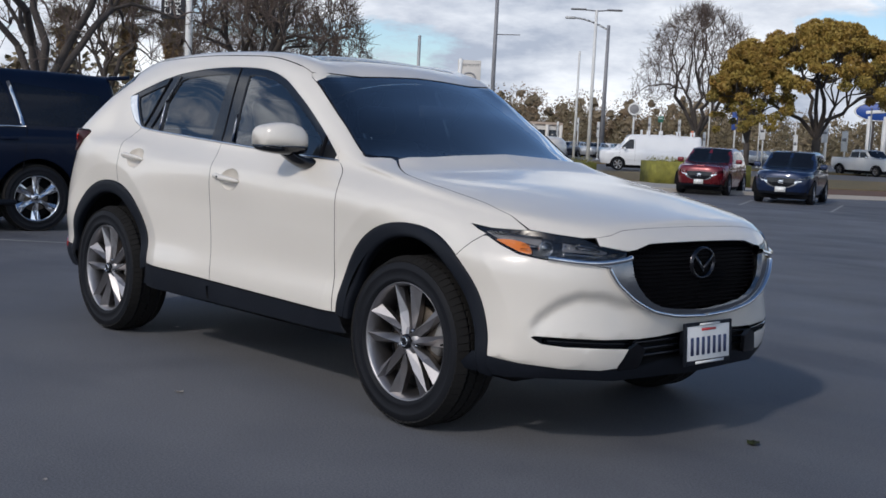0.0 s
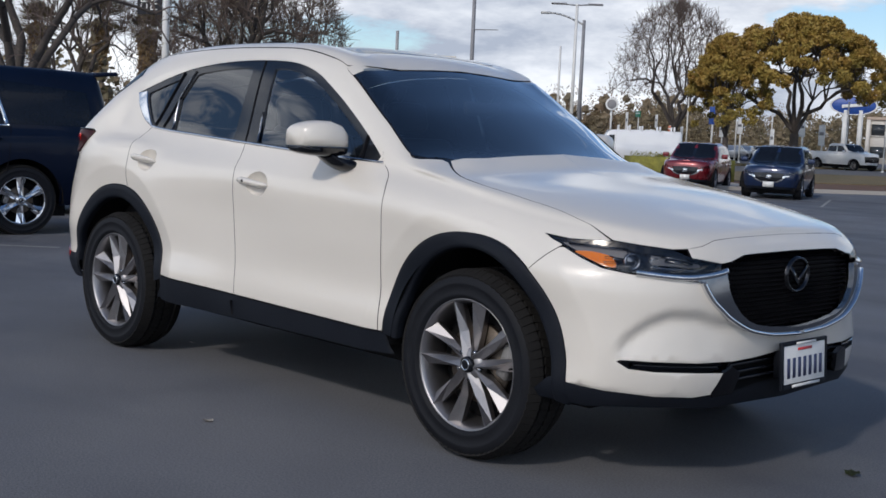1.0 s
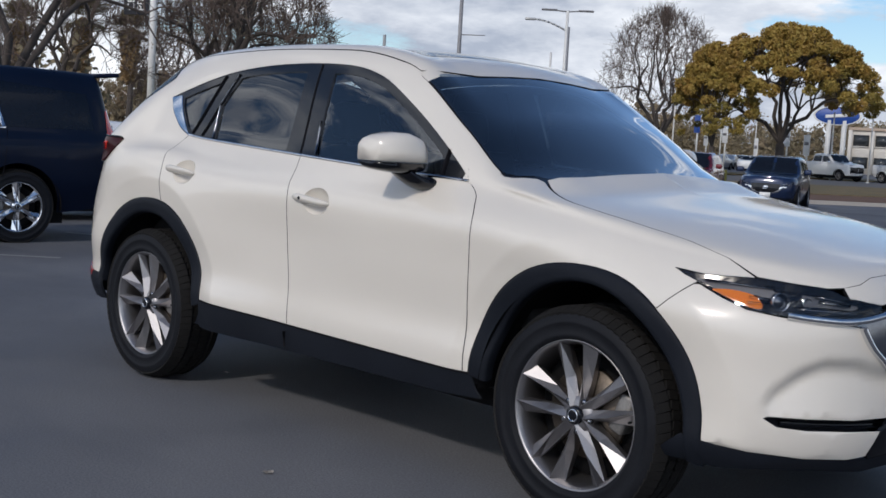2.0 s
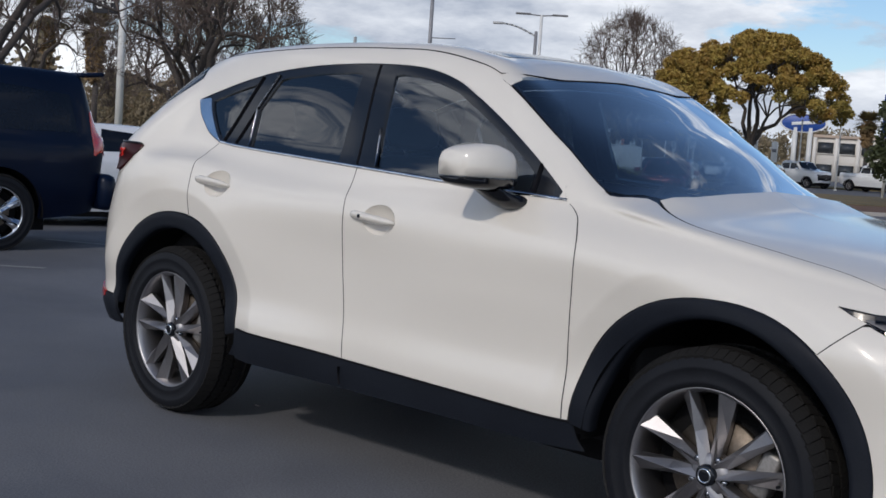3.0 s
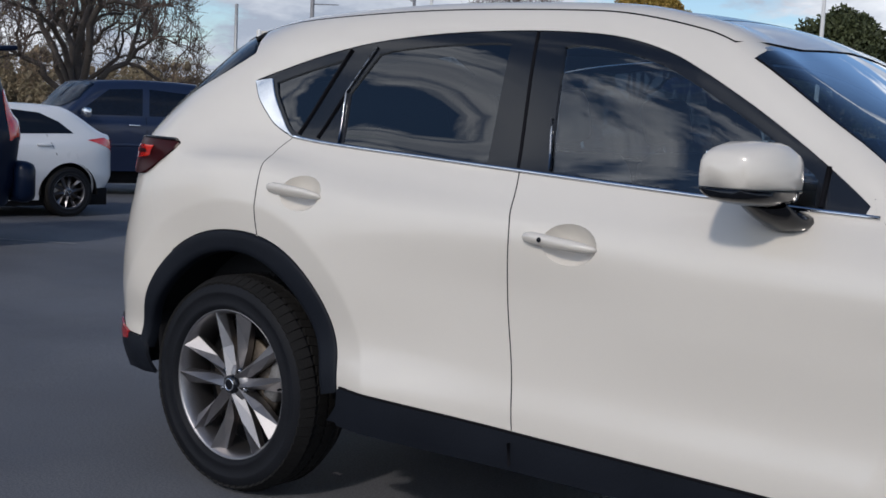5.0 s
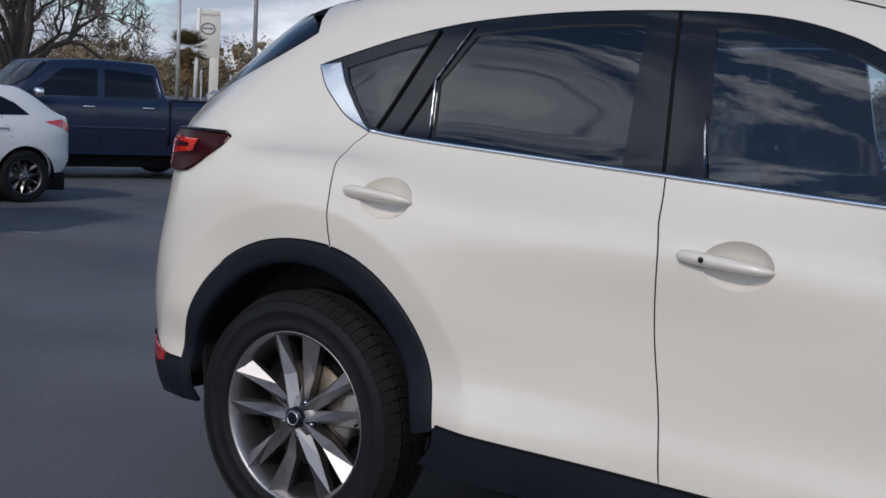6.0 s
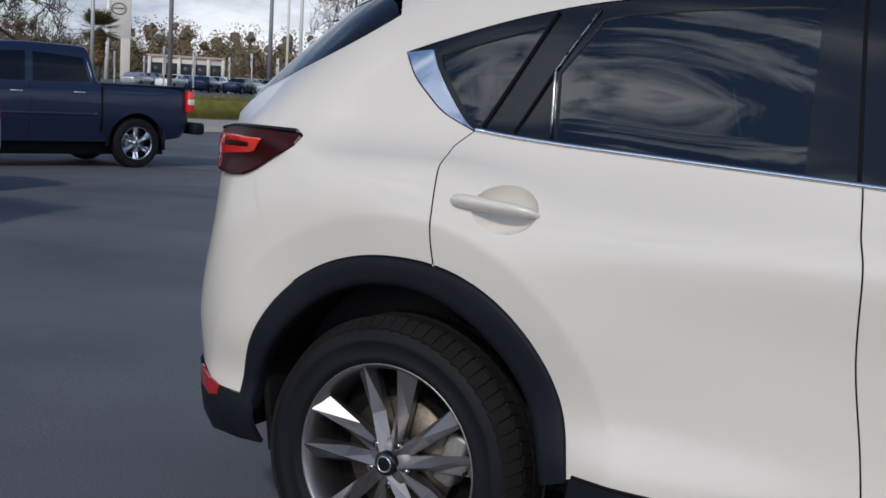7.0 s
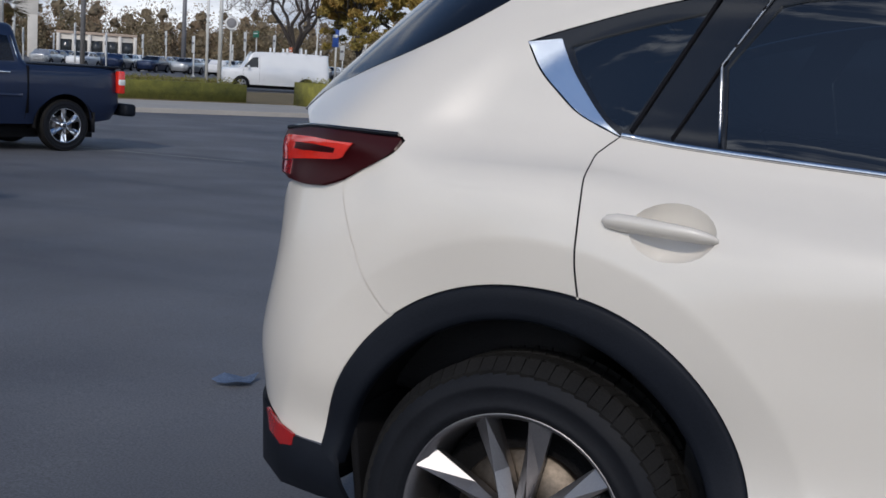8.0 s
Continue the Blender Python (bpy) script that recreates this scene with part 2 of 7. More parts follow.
class Shell:
    """The right half of a car's body. u: -2 middle of the tail, -1 to 1 the flanks, 2 middle of the nose; v: 0 sill, top middle of the roof.
    lines: (nose x, tail x, half width along x, height along x); xf, xr, nf, nr: where the plan rounds off, and how squarely (nr: one for all lines, or a list)."""

    def __init__(self, lines, xf, xr, nf, nr, swell=()):
        self.curves = [(a, b, pchip(y), pchip(z), nr[i] if isinstance(nr, list) else nr) for i, (a, b, y, z) in enumerate(lines)]
        self.top, self.xf, self.xr, self.nf, self.swell = len(lines) - 1, xf, xr, nf, swell
        us = np.concatenate([np.linspace(-2, -1, 70)[:-1], np.linspace(-1, 1, 60), np.linspace(1, 2, 70)[1:]])
        self.gu, self.gv = np.meshgrid(us, np.linspace(0, self.top, 6 * self.top + 1), indexing="ij")
        self.gp = self.at(self.gu, self.gv)

    def line(self, i, u):
        nose, tail, wide, high, nr = self.curves[i]
        f = 1 - (1 - np.clip(u - 1, 0, 1)) ** self.nf
        r = 1 - (1 - np.clip(-u - 1, 0, 1)) ** nr
        mid = (self.xf + self.xr) / 2 + np.clip(u, -1, 1) * (self.xf - self.xr) / 2
        x = np.where(u > 1, self.xf + (nose - self.xf) * f, np.where(u < -1, self.xr + (tail - self.xr) * r, mid))
        y = wide(x) * np.where(u > 1, (1 - f ** self.nf) ** (1 / self.nf), (1 - r ** nr) ** (1 / nr))
        return np.stack([x, y, high(x)], -1)

    def at(self, u, v):
        u, v = np.broadcast_arrays(np.asarray(u, float), np.clip(np.asarray(v, float), 0, self.top))
        rows = np.stack([self.line(i, u) for i in range(self.top + 1)], 0)
        rows = np.concatenate([(2 * rows[0] - rows[1])[None], rows, (rows[self.top - 1] * np.array([1, -1, 1]))[None]], 0)
        i = np.minimum(v.astype(int), self.top - 1)
        t = (v - i)[..., None]
        take = lambda k: np.take_along_axis(rows, (i + k)[None, ..., None] * np.ones((1,) * (i.ndim + 1) + (3,), int), 0)[0]
        p0, p1, p2, p3 = take(0), take(1), take(2), take(3)
        p = 0.5 * (2 * p1 + (p2 - p0) * t + (2 * p0 - 5 * p1 + 4 * p2 - p3) * t * t + (3 * p1 - p0 - 3 * p2 + p3) * t ** 3)
        for cx, cz, r0, r1, amount in self.swell:          # the shallow step round each wheel opening
            d = np.hypot(p[..., 0] - cx, p[..., 2] - cz)
            p[..., 1] += amount * np.clip((r1 - d) / (r1 - r0), 0, 1.2) ** 1.05 * (p[..., 1] > 0.5)
        p[..., 1] *= -1
        return p

    def find(self, pts, axes=(0, 2), vmin=0.0, vmax=99.0, umin=-2.0):
        """(u, v) of the points whose two coordinates along axes are pts: (0, 2) seen from the side, (1, 2) from the front, (0, 1) from above."""
        pts, ax = np.asarray(pts, float), list(axes)
        vmax = min(vmax, self.top)
        ok = (self.gv <= vmax) & (self.gv >= vmin) & (self.gu >= umin)
        gu, gv, gp = self.gu[ok], self.gv[ok], self.gp[ok][:, ax]
        out = []
        for chunk in np.array_split(pts, max(1, len(pts) // 600)):
            k = ((gp[None] - chunk[:, None]) ** 2).sum(-1).argmin(1)
            uv = np.stack([gu[k], gv[k]], -1)
            best, miss = uv.copy(), np.full(len(uv), 9.0)
            for _ in range(6):
                e = 1e-4
                p = self.at(uv[:, 0], uv[:, 1])[:, ax]
                r = chunk - p
                d = np.hypot(r[:, 0], r[:, 1])
                better = d < miss
                best[better], miss[better] = uv[better], d[better]
                du = (self.at(uv[:, 0] + e, uv[:, 1])[:, ax] - p) / e
                dv = (self.at(uv[:, 0], uv[:, 1] + e)[:, ax] - p) / e
                det = du[:, 0] * dv[:, 1] - du[:, 1] * dv[:, 0]
                det = np.where(np.abs(det) < 1e-5, 1e-5, det)
                step = np.stack([(r[:, 0] * dv[:, 1] - r[:, 1] * dv[:, 0]) / det, (du[:, 0] * r[:, 1] - du[:, 1] * r[:, 0]) / det], -1)
                uv = uv + np.clip(step, -0.05, 0.05)
                uv[:, 0], uv[:, 1] = np.clip(uv[:, 0], -2, 1.9998), np.clip(uv[:, 1], vmin, vmax)
            out.append(best)
        return np.concatenate(out)

    def find_uz(self, pts):
        """(u, v) of points given by u and height, on the flanks and ends."""
        out = []
        vs = np.linspace(0, self.top, 30 * self.top + 1)
        pts = np.asarray(pts, float)
        grid = self.at(np.repeat(pts[:, :1], len(vs), 1), np.repeat(vs[None], len(pts), 0))[..., 2]
        for (u, z), zs in zip(pts, grid):
            k = int(np.argmax(zs >= z)) if (zs >= z).any() else len(vs) - 1
            a = (z - zs[k - 1]) / max(zs[k] - zs[k - 1], 1e-6) if k else 0
            out.append((u, vs[max(k - 1, 0)] + a * (vs[1] - vs[0])))
        return np.array(out)

    def normal(self, uv):
        e = 2e-3
        u0, u1 = np.maximum(uv[:, 0] - e, -2), np.minimum(uv[:, 0] + e, 1.9999)
        v0, v1 = np.maximum(uv[:, 1] - 0.02, 0), np.minimum(uv[:, 1] + 0.02, self.top)
        n = np.cross(self.at(u1, uv[:, 1]) - self.at(u0, uv[:, 1]), self.at(uv[:, 0], v1) - self.at(uv[:, 0], v0))
        return n / np.maximum(np.linalg.norm(n, axis=1, keepdims=True), 1e-9)


HUB_X, HUB_Z = 1.349, 0.365
# (nose x, tail x, half width along x, height along x)
sill_line = (2.14, -2.206, [(-2.2, 0.8), (-2, 0.848), (-1.8, 0.881), (-1.5, 0.855), (-0.85, 0.839), (-0.2, 0.82), (0.85, 0.82), (1.66, 0.866), (1.85, 0.879), (2.2, 0.82)],
    [(-2.2, 0.31), (-1.8, 0.29), (-0.9, 0.265), (0.9, 0.255), (1.5, 0.23), (2.2, 0.22)])
clad_line = (2.2, -2.163, [(-2.2, 0.857), (-2, 0.916), (-1.8, 0.95), (-1.5, 0.919), (-1.2, 0.913), (-0.85, 0.915), (-0.2, 0.889), (0.85, 0.88), (1.66, 0.95), (1.85, 0.965), (2, 0.93), (2.2, 0.87)],
    [(-2.2, 0.42), (-1.8, 0.4), (-0.9, 0.34), (0.9, 0.34), (2.2, 0.36)])
hip_line = (2.215, -2.164, [(-2.2, 0.879), (-2, 0.92), (-1.8, 0.936), (-1.2, 0.922), (-0.85, 0.935), (-0.2, 0.897), (0.85, 0.895), (1.3, 0.92), (1.66, 0.955), (1.85, 0.96), (2, 0.942), (2.1, 0.912), (2.2, 0.885)],
    [(-2.2, 0.53), (-0.9, 0.46), (0.9, 0.46), (2.2, 0.48)])
waist_line = (2.22, -2.184, [(-2.2, 0.884), (-2, 0.92), (-1.8, 0.95), (-1.5, 0.926), (-0.85, 0.904), (-0.2, 0.88), (0.85, 0.877), (1.3, 0.92), (1.66, 0.957), (1.85, 0.95), (2.2, 0.885)],
    [(-2.2, 0.66), (-0.9, 0.6), (0.9, 0.6), (2.2, 0.61)])
flank_line = (2.215, -2.134, [(-2.2, 0.886), (-2, 0.936), (-1.8, 0.934), (-1.5, 0.92), (-1.2, 0.92), (-0.2, 0.874), (0.4, 0.891), (0.85, 0.89), (1.66, 0.959), (1.85, 0.94), (2.2, 0.88)],
    [(-2.2, 0.84), (-0.9, 0.8), (0.9, 0.79), (1.8, 0.76), (2.2, 0.74)])
shoulder_line = (2.2, -2.201, [(-2.2, 0.878), (-2, 0.913), (-1.8, 0.92), (-1.5, 0.905), (-1.2, 0.872), (-0.85, 0.886), (-0.2, 0.881), (1.66, 0.903), (1.85, 0.882), (2.2, 0.86)],
    [(-2.2, 1.03), (-1.8, 1.075), (-1.3, 1.085), (-0.9, 1.02), (0.9, 0.955), (1.5, 0.885), (2.2, 0.82)])
belt_line = (2.17, -2.171, [(-2.2, 0.851), (-2, 0.851), (-1.8, 0.895), (-1.5, 0.799), (-1.2, 0.764), (-0.85, 0.767), (-0.2, 0.8), (0.4, 0.806), (0.85, 0.795), (1.3, 0.821), (1.66, 0.834), (1.85, 0.825), (2.2, 0.82)],
    [(-2.2, 1.2), (-1.35, 1.195), (-0.3, 1.145), (0.5, 1.105), (0.9, 1.06), (1.5, 0.965), (2.2, 0.87)])
rail_line = (2.13, -1.95, [(-2, 0.58), (-1.4, 0.605), (-0.7, 0.612), (-0.2, 0.62), (0.15, 0.635), (0.6, 0.702), (0.85, 0.742), (1, 0.76), (1.5, 0.755), (2.2, 0.74)],
    [(-2, 1.46), (-1.7, 1.535), (-1.3, 1.585), (-0.7, 1.605), (-0.2, 1.595), (0.15, 1.54), (0.6, 1.285), (0.85, 1.125), (1, 1.09), (1.5, 1.01), (2.2, 0.9)])
crown_line = (2.12, -1.97, [(-2, 0.36), (-0.2, 0.38), (0.9, 0.45), (2.2, 0.44)],
    [(-2, 1.52), (-1.5, 1.6), (-0.7, 1.645), (-0.1, 1.63), (0.15, 1.59), (0.6, 1.36), (1.02, 1.115), (1.1, 1.095), (1.6, 1.03), (2.2, 0.915)])
middle_line = (2.11, -1.98, [(-2, 0), (2.2, 0)],
    [(-2, 1.54), (-1.5, 1.615), (-0.7, 1.66), (-0.1, 1.645), (0.17, 1.605), (0.6, 1.385), (1.08, 1.12), (1.16, 1.1), (1.6, 1.04), (2, 0.965), (2.2, 0.92)])
WHITE_LINES = [sill_line, clad_line, hip_line, waist_line, flank_line, shoulder_line, belt_line, rail_line, crown_line, middle_line]
white_shell = Shell(WHITE_LINES, 0.9, -0.9, 4.2, [5.58] * 5 + [4.03] * 2 + [3.4] * 3, [(HUB_X, HUB_Z, .50, .605, -.024), (-HUB_X, HUB_Z, .50, .618, -.024)])


# ---- building helpers ----
def part(name, bm, material, parent=None, label="", smooth_faces=True):
    """Links a bmesh as one mesh object, under a thing or a part."""
    me = bpy.data.meshes.new(name)
    bm.to_mesh(me)
    bm.free()
    return place(name, me, material, parent, label, smooth_faces)


def place(name, me, material, parent=None, label="", smooth_faces=True):
    for m in (material if isinstance(material, (list, tuple)) else [material]):
        me.materials.append(m)
    if smooth_faces:
        me.polygons.foreach_set("use_smooth", [True] * len(me.polygons))
    ob = new(name, me)
    if parent:
        ob.parent = parent
    return tagged(ob, label=label)


def thing(name, m, label, category, group="", kind=""):
    ob = new(name)
    ob.empty_display_size = 0.2
    ob.matrix_world = m
    return tagged(ob, label, category, group, kind)


def data_mesh(name, verts, faces, normals=None, flip=False):
    verts = np.asarray(verts, float)
    if flip:
        verts = verts * np.array([1, -1, 1])
        faces = [tuple(reversed(f)) for f in faces]
    me = bpy.data.meshes.new(name)
    me.from_pydata([tuple(v) for v in verts], [], [tuple(int(i) for i in f) for f in faces])
    me.update()
    if normals is not None:
        me.polygons.foreach_set("use_smooth", [True] * len(me.polygons))
        me.normals_split_custom_set_from_vertices([tuple(n * (np.array([1, -1, 1]) if flip else 1)) for n in normals])
    return me


def box(bm, size, m=None, bevel=0.0):
    r = bmesh.ops.create_cube(bm, size=1.0, matrix=(m or Matrix()) @ Matrix.Diagonal((*size, 1)))
    if bevel:
        vs = set(r["verts"])
        es = [e for e in bm.edges if e.verts[0] in vs and e.verts[1] in vs]
        bmesh.ops.bevel(bm, geom=es, offset=bevel, segments=2, affect="EDGES", profile=0.5)
    return bm


def box_bm(size, m=None, bevel=0.0):
    return box(bmesh.new(), size, m, bevel)


def lathe(profile, n=48, axis="y", start=0.0, sweep=2 * math.pi):
    """A bmesh turned from (radius, along) points about the axis."""
    bm = bmesh.new()
    full = abs(sweep - 2 * math.pi) < 1e-6
    rings = []
    for k in range(n if full else n + 1):
        a = start + sweep * k / n
        c, s = math.cos(a), math.sin(a)
        rings.append([bm.verts.new((r * c, d, r * s) if axis == "y" else (r * c, r * s, d) if axis == "z" else (d, r * c, r * s)) for r, d in profile])
    for k in range(n):
        a, b = rings[k], rings[(k + 1) % len(rings)]
        for i in range(len(profile) - 1):
            bm.faces.new((a[i], a[i + 1], b[i + 1], b[i]))
    bmesh.ops.remove_doubles(bm, verts=bm.verts, dist=1e-5)
    bmesh.ops.recalc_face_normals(bm, faces=bm.faces)
    return bm


def rod(bm, a, b, ra, rb=None, n=8):
    """A straight tapered rod with flat ends."""
    a, b = Vector(a), Vector(b)
    rb = ra if rb is None else rb
    q = (b - a).to_track_quat("Z", "Y")
    rings = [[bm.verts.new(p + q @ Vector((r * math.cos(2 * math.pi * k / n), r * math.sin(2 * math.pi * k / n), 0))) for k in range(n)] for p, r in ((a, ra), (b, rb))]
    for k in range(n):
        bm.faces.new((rings[0][k], rings[0][(k + 1) % n], rings[1][(k + 1) % n], rings[1][k]))
    bm.faces.new(list(reversed(rings[0])))
    bm.faces.new(rings[1])
    return bm


def rod_bm(a, b, ra, rb=None, n=8):
    return rod(bmesh.new(), a, b, ra, rb, n)


def slab(outline, depth, m=None):
    """A flat plate: outline in its x, z plane, thick along y (outline side at y 0, towards +y)."""
    bm = bmesh.new()
    f = [bm.verts.new((x, 0, z)) for x, z in outline]
    k = [bm.verts.new((x, depth, z)) for x, z in outline]
    bm.faces.new(f)
    bm.faces.new(list(reversed(k)))
    n = len(f)
    for i in range(n):
        bm.faces.new((f[i], k[i], k[(i + 1) % n], f[(i + 1) % n]))
    bmesh.ops.recalc_face_normals(bm, faces=bm.faces)
    if m:
        bm.transform(m)
    return bm


def bow(pts, n=6):
    """Points along a smooth curve through pts."""
    p = [np.array(q, float) for q in pts]
    p = [2 * p[0] - p[1]] + p + [2 * p[-1] - p[-2]]
    out = []
    for i in range(1, len(p) - 2):
        for k in range(n):
            t = k / n
            out.append(0.5 * (2 * p[i] + (p[i + 1] - p[i - 1]) * t + (2 * p[i - 1] - 5 * p[i] + 4 * p[i + 1] - p[i + 2]) * t * t
                              + (3 * p[i] - p[i - 1] - 3 * p[i + 1] + p[i + 2]) * t ** 3))
    return out + [p[-2]]


def straight(pts, step=0.04):
    """Points along straight pieces through pts."""
    out = []
    for a, b in zip(pts[:-1], pts[1:]):
        a, b = np.array(a, float), np.array(b, float)
        n = max(1, int(np.linalg.norm(b - a) / step))
        out += [a + (b - a) * k / n for k in range(n)]
    return out + [np.array(pts[-1], float)]


def squared(cx, cz, rx, rz, a):
    """A point of a slightly squared ellipse."""
    c, s = math.cos(a), math.sin(a)
    return cx + rx * math.copysign(abs(c) ** .91, c), cz + rz * math.copysign(abs(s) ** .91, s)


def arc(cx, cz, rx, rz, a0, a1, n=28):
    return [np.array(squared(cx, cz, rx, rz, math.radians(a0 + (a1 - a0) * k / n))) for k in range(n + 1)]


def inside(pts, poly):
    pts, poly = np.asarray(pts), np.asarray(poly)
    x, y = pts[:, 0], pts[:, 1]
    hit = np.zeros(len(pts), bool)
    for (x0, y0), (x1, y1) in zip(poly, np.roll(poly, -1, 0)):
        c = (y0 > y) != (y1 > y)
        hit ^= c & (x < (x1 - x0) * (y - y0) / (y1 - y0 if y1 != y0 else 1e-9) + x0)
    return hit


CHARTS = {}


def chart(shell):
    """Maps (u, v) to roughly metric flat coordinates."""
    if id(shell) in CHARTS:
        return CHARTS[id(shell)]
    us = np.concatenate([np.linspace(-2, -1, 60)[:-1], np.linspace(-1, 1, 40), np.linspace(1, 2, 60)[1:]])
    p = shell.at(us, np.full(len(us), min(4.0, shell.top / 2)))
    su = np.concatenate([[0], np.cumsum(np.linalg.norm(np.diff(p, axis=0), axis=1))])
    vs = np.linspace(0, shell.top, 60)
    q = shell.at(np.zeros(60), vs)
    sv = np.concatenate([[0], np.cumsum(np.linalg.norm(np.diff(q, axis=0), axis=1))])
    to = lambda uv: np.stack([np.interp(uv[:, 0], us, su), np.interp(uv[:, 1], vs, sv)], -1)
    back = lambda st: np.stack([np.interp(st[:, 0], su, us), np.interp(st[:, 1], sv, vs)], -1)
    CHARTS[id(shell)] = to, back
    return to, back


def clean(loop):
    out = [loop[0]]
    for p in loop[1:]:
        if np.hypot(*(p - out[-1])) > 2e-3:
            out.append(p)
    if np.hypot(*(out[0] - out[-1])) < 2e-3:
        out.pop()
    return np.array(out)


def shrink(loop, d):
    """Moves a closed loop inwards by d."""
    area = 0.5 * np.sum(loop[:, 0] * np.roll(loop[:, 1], -1) - np.roll(loop[:, 0], -1) * loop[:, 1])
    t = np.roll(loop, -1, 0) - np.roll(loop, 1, 0)
    t /= np.maximum(np.linalg.norm(t, axis=1, keepdims=True), 1e-9)
    return loop + np.stack([-t[:, 1], t[:, 0]], -1) * d * np.sign(area)


def skin(shell, outline, holes=(), lift=0.0, step=0.045, gap=0.0, lip=0.012, folds=None):
    """A panel of the shell: outline and holes as (u, v) loops. lift: metres proud of the shell, or a function of the points.
    Its rim folds inwards by lip, so that joints between panels are real gaps. folds: (u, v) points along creases, kept as vertices."""
    from mathutils.geometry import delaunay_2d_cdt
    to, back = chart(shell)
    loop = clean(to(np.asarray(outline)))
    if gap:
        loop = shrink(loop, gap)
    rings = [loop] + [clean(to(np.asarray(h))) for h in holes]
    lo, hi = loop.min(0), loop.max(0)
    gx, gy = np.meshgrid(np.arange(lo[0], hi[0], step), np.arange(lo[1], hi[1], step), indexing="ij")
    gx[:, ::2] += step / 2
    cand = np.stack([gx.ravel(), gy.ravel()], -1)
    edge_pts = np.concatenate(rings)
    extra = np.zeros((0, 2))
    if folds is not None:
        extra = to(np.asarray(folds))
        ok = inside(extra, rings[0])
        for h in rings[1:]:
            ok &= ~inside(extra, h)
        extra = extra[ok]
        if len(extra):
            extra = extra[np.sqrt(((extra[:, None] - edge_pts[None]) ** 2).sum(-1).min(1)) > .006]
    keep = inside(cand, rings[0])
    for h in rings[1:]:
        keep &= ~inside(cand, h)
    cand = cand[keep]
    if len(cand):
        fixed = np.concatenate([edge_pts, extra])
        d = np.concatenate([np.sqrt(((c[:, None] - fixed[None]) ** 2).sum(-1).min(1)) for c in np.array_split(cand, len(cand) // 800 + 1)])
        cand = cand[d > step * 0.4]
    pts = np.concatenate([edge_pts, extra, cand])
    edges, base = [], 0
    for r in rings:
        edges += [(base + i, base + (i + 1) % len(r)) for i in range(len(r))]
        base += len(r)
    vs, _, fs, *_ = delaunay_2d_cdt([Vector(p) for p in pts], edges, [], 0, 1e-6)
    vs = np.array([tuple(v) for v in vs])
    mid = np.array([vs[list(f)].mean(0) for f in fs])
    ok = inside(mid, rings[0])
    for h in rings[1:]:
        ok &= ~inside(mid, h)
    fs = [f for f, k in zip(fs, ok) if k]
    uv = back(vs)
    p, n = shell.at(uv[:, 0], uv[:, 1]), shell.normal(uv)
    up = lift(p) if callable(lift) else lift
    p = p + n * (np.asarray(up)[:, None] if np.ndim(up) else up)
    # face the faces outwards
    fs = [f if np.dot(np.cross(p[f[1]] - p[f[0]], p[f[2]] - p[f[0]]), n[f[0]]) > 0 else tuple(reversed(f)) for f in fs]
    if callable(lift):
        n = np.zeros_like(p)
        for f in fs:
            c = np.cross(p[f[1]] - p[f[0]], p[f[2]] - p[f[0]])
            for i in f:
                n[i] += c
        n /= np.maximum(np.linalg.norm(n, axis=1, keepdims=True), 1e-12)
    if lip:
        count = collections.Counter()
        for f in fs:
            for a, b in zip(f, (*f[1:], f[0])):
                count[(a, b)] += 1
        rim = [(a, b) for a, b in count if (b, a) not in count]
        idx = {}
        verts, norms = [*p], [*n]
        for a, b in rim:
            for i in (a, b):
                if i not in idx:
                    idx[i] = (len(verts), len(verts) + 1)
                    side = n[i]
                    verts += [p[i], p[i] - n[i] * lip]
                    norms += [side, side]
            fs.append((idx[b][0], idx[a][0], idx[a][1], idx[b][1]))
        p, n = np.array(verts), np.array(norms)
    flat = len(fs) - (len(rim) if lip else 0)
    used = sorted({i for f in fs for i in f})
    remap = {i: k for k, i in enumerate(used)}
    fs = [tuple(remap[i] for i in f) for f in fs]
    return p[used], fs, n[used], flat


SKINS = {}


def panel_mesh(name, shell, outline, flip=False, whole=False, dark_rim=False, **kw):
    key = (name, id(shell), np.asarray(outline).tobytes())
    if key not in SKINS:
        SKINS[key] = skin(shell, outline, **kw)
    p, fs, n, flat = SKINS[key]
    rim = len(fs) - flat
    if whole:
        k, s = len(p), np.array([1, -1, 1])
        p, n, fs = np.concatenate([p, p * s]), np.concatenate([n, n * s]), fs + [tuple(i + k for i in reversed(f)) for f in fs]
    me = data_mesh(name, p, fs, n, flip)
    if dark_rim and rim:          # the joint's shade is coloured into the folded edge, with the dark seal's material
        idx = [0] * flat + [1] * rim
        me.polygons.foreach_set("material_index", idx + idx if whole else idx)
    return me


def whole(name, parent, material, shell, outline, label="", **kw):
    """A panel that runs across the car's middle."""
    return place(name, panel_mesh(name, shell, outline, whole=True, dark_rim=isinstance(material, list), **kw), material, parent, label)


def both(name, parent, material, label="", **kw):
    """The same panel on both flanks of a car."""
    shell, outline = kw.pop("shell"), kw.pop("outline")
    return [place(name, panel_mesh(name, shell, outline, flip=f, dark_rim=isinstance(material, list), **kw), material, parent, label) for f in (False, True)]


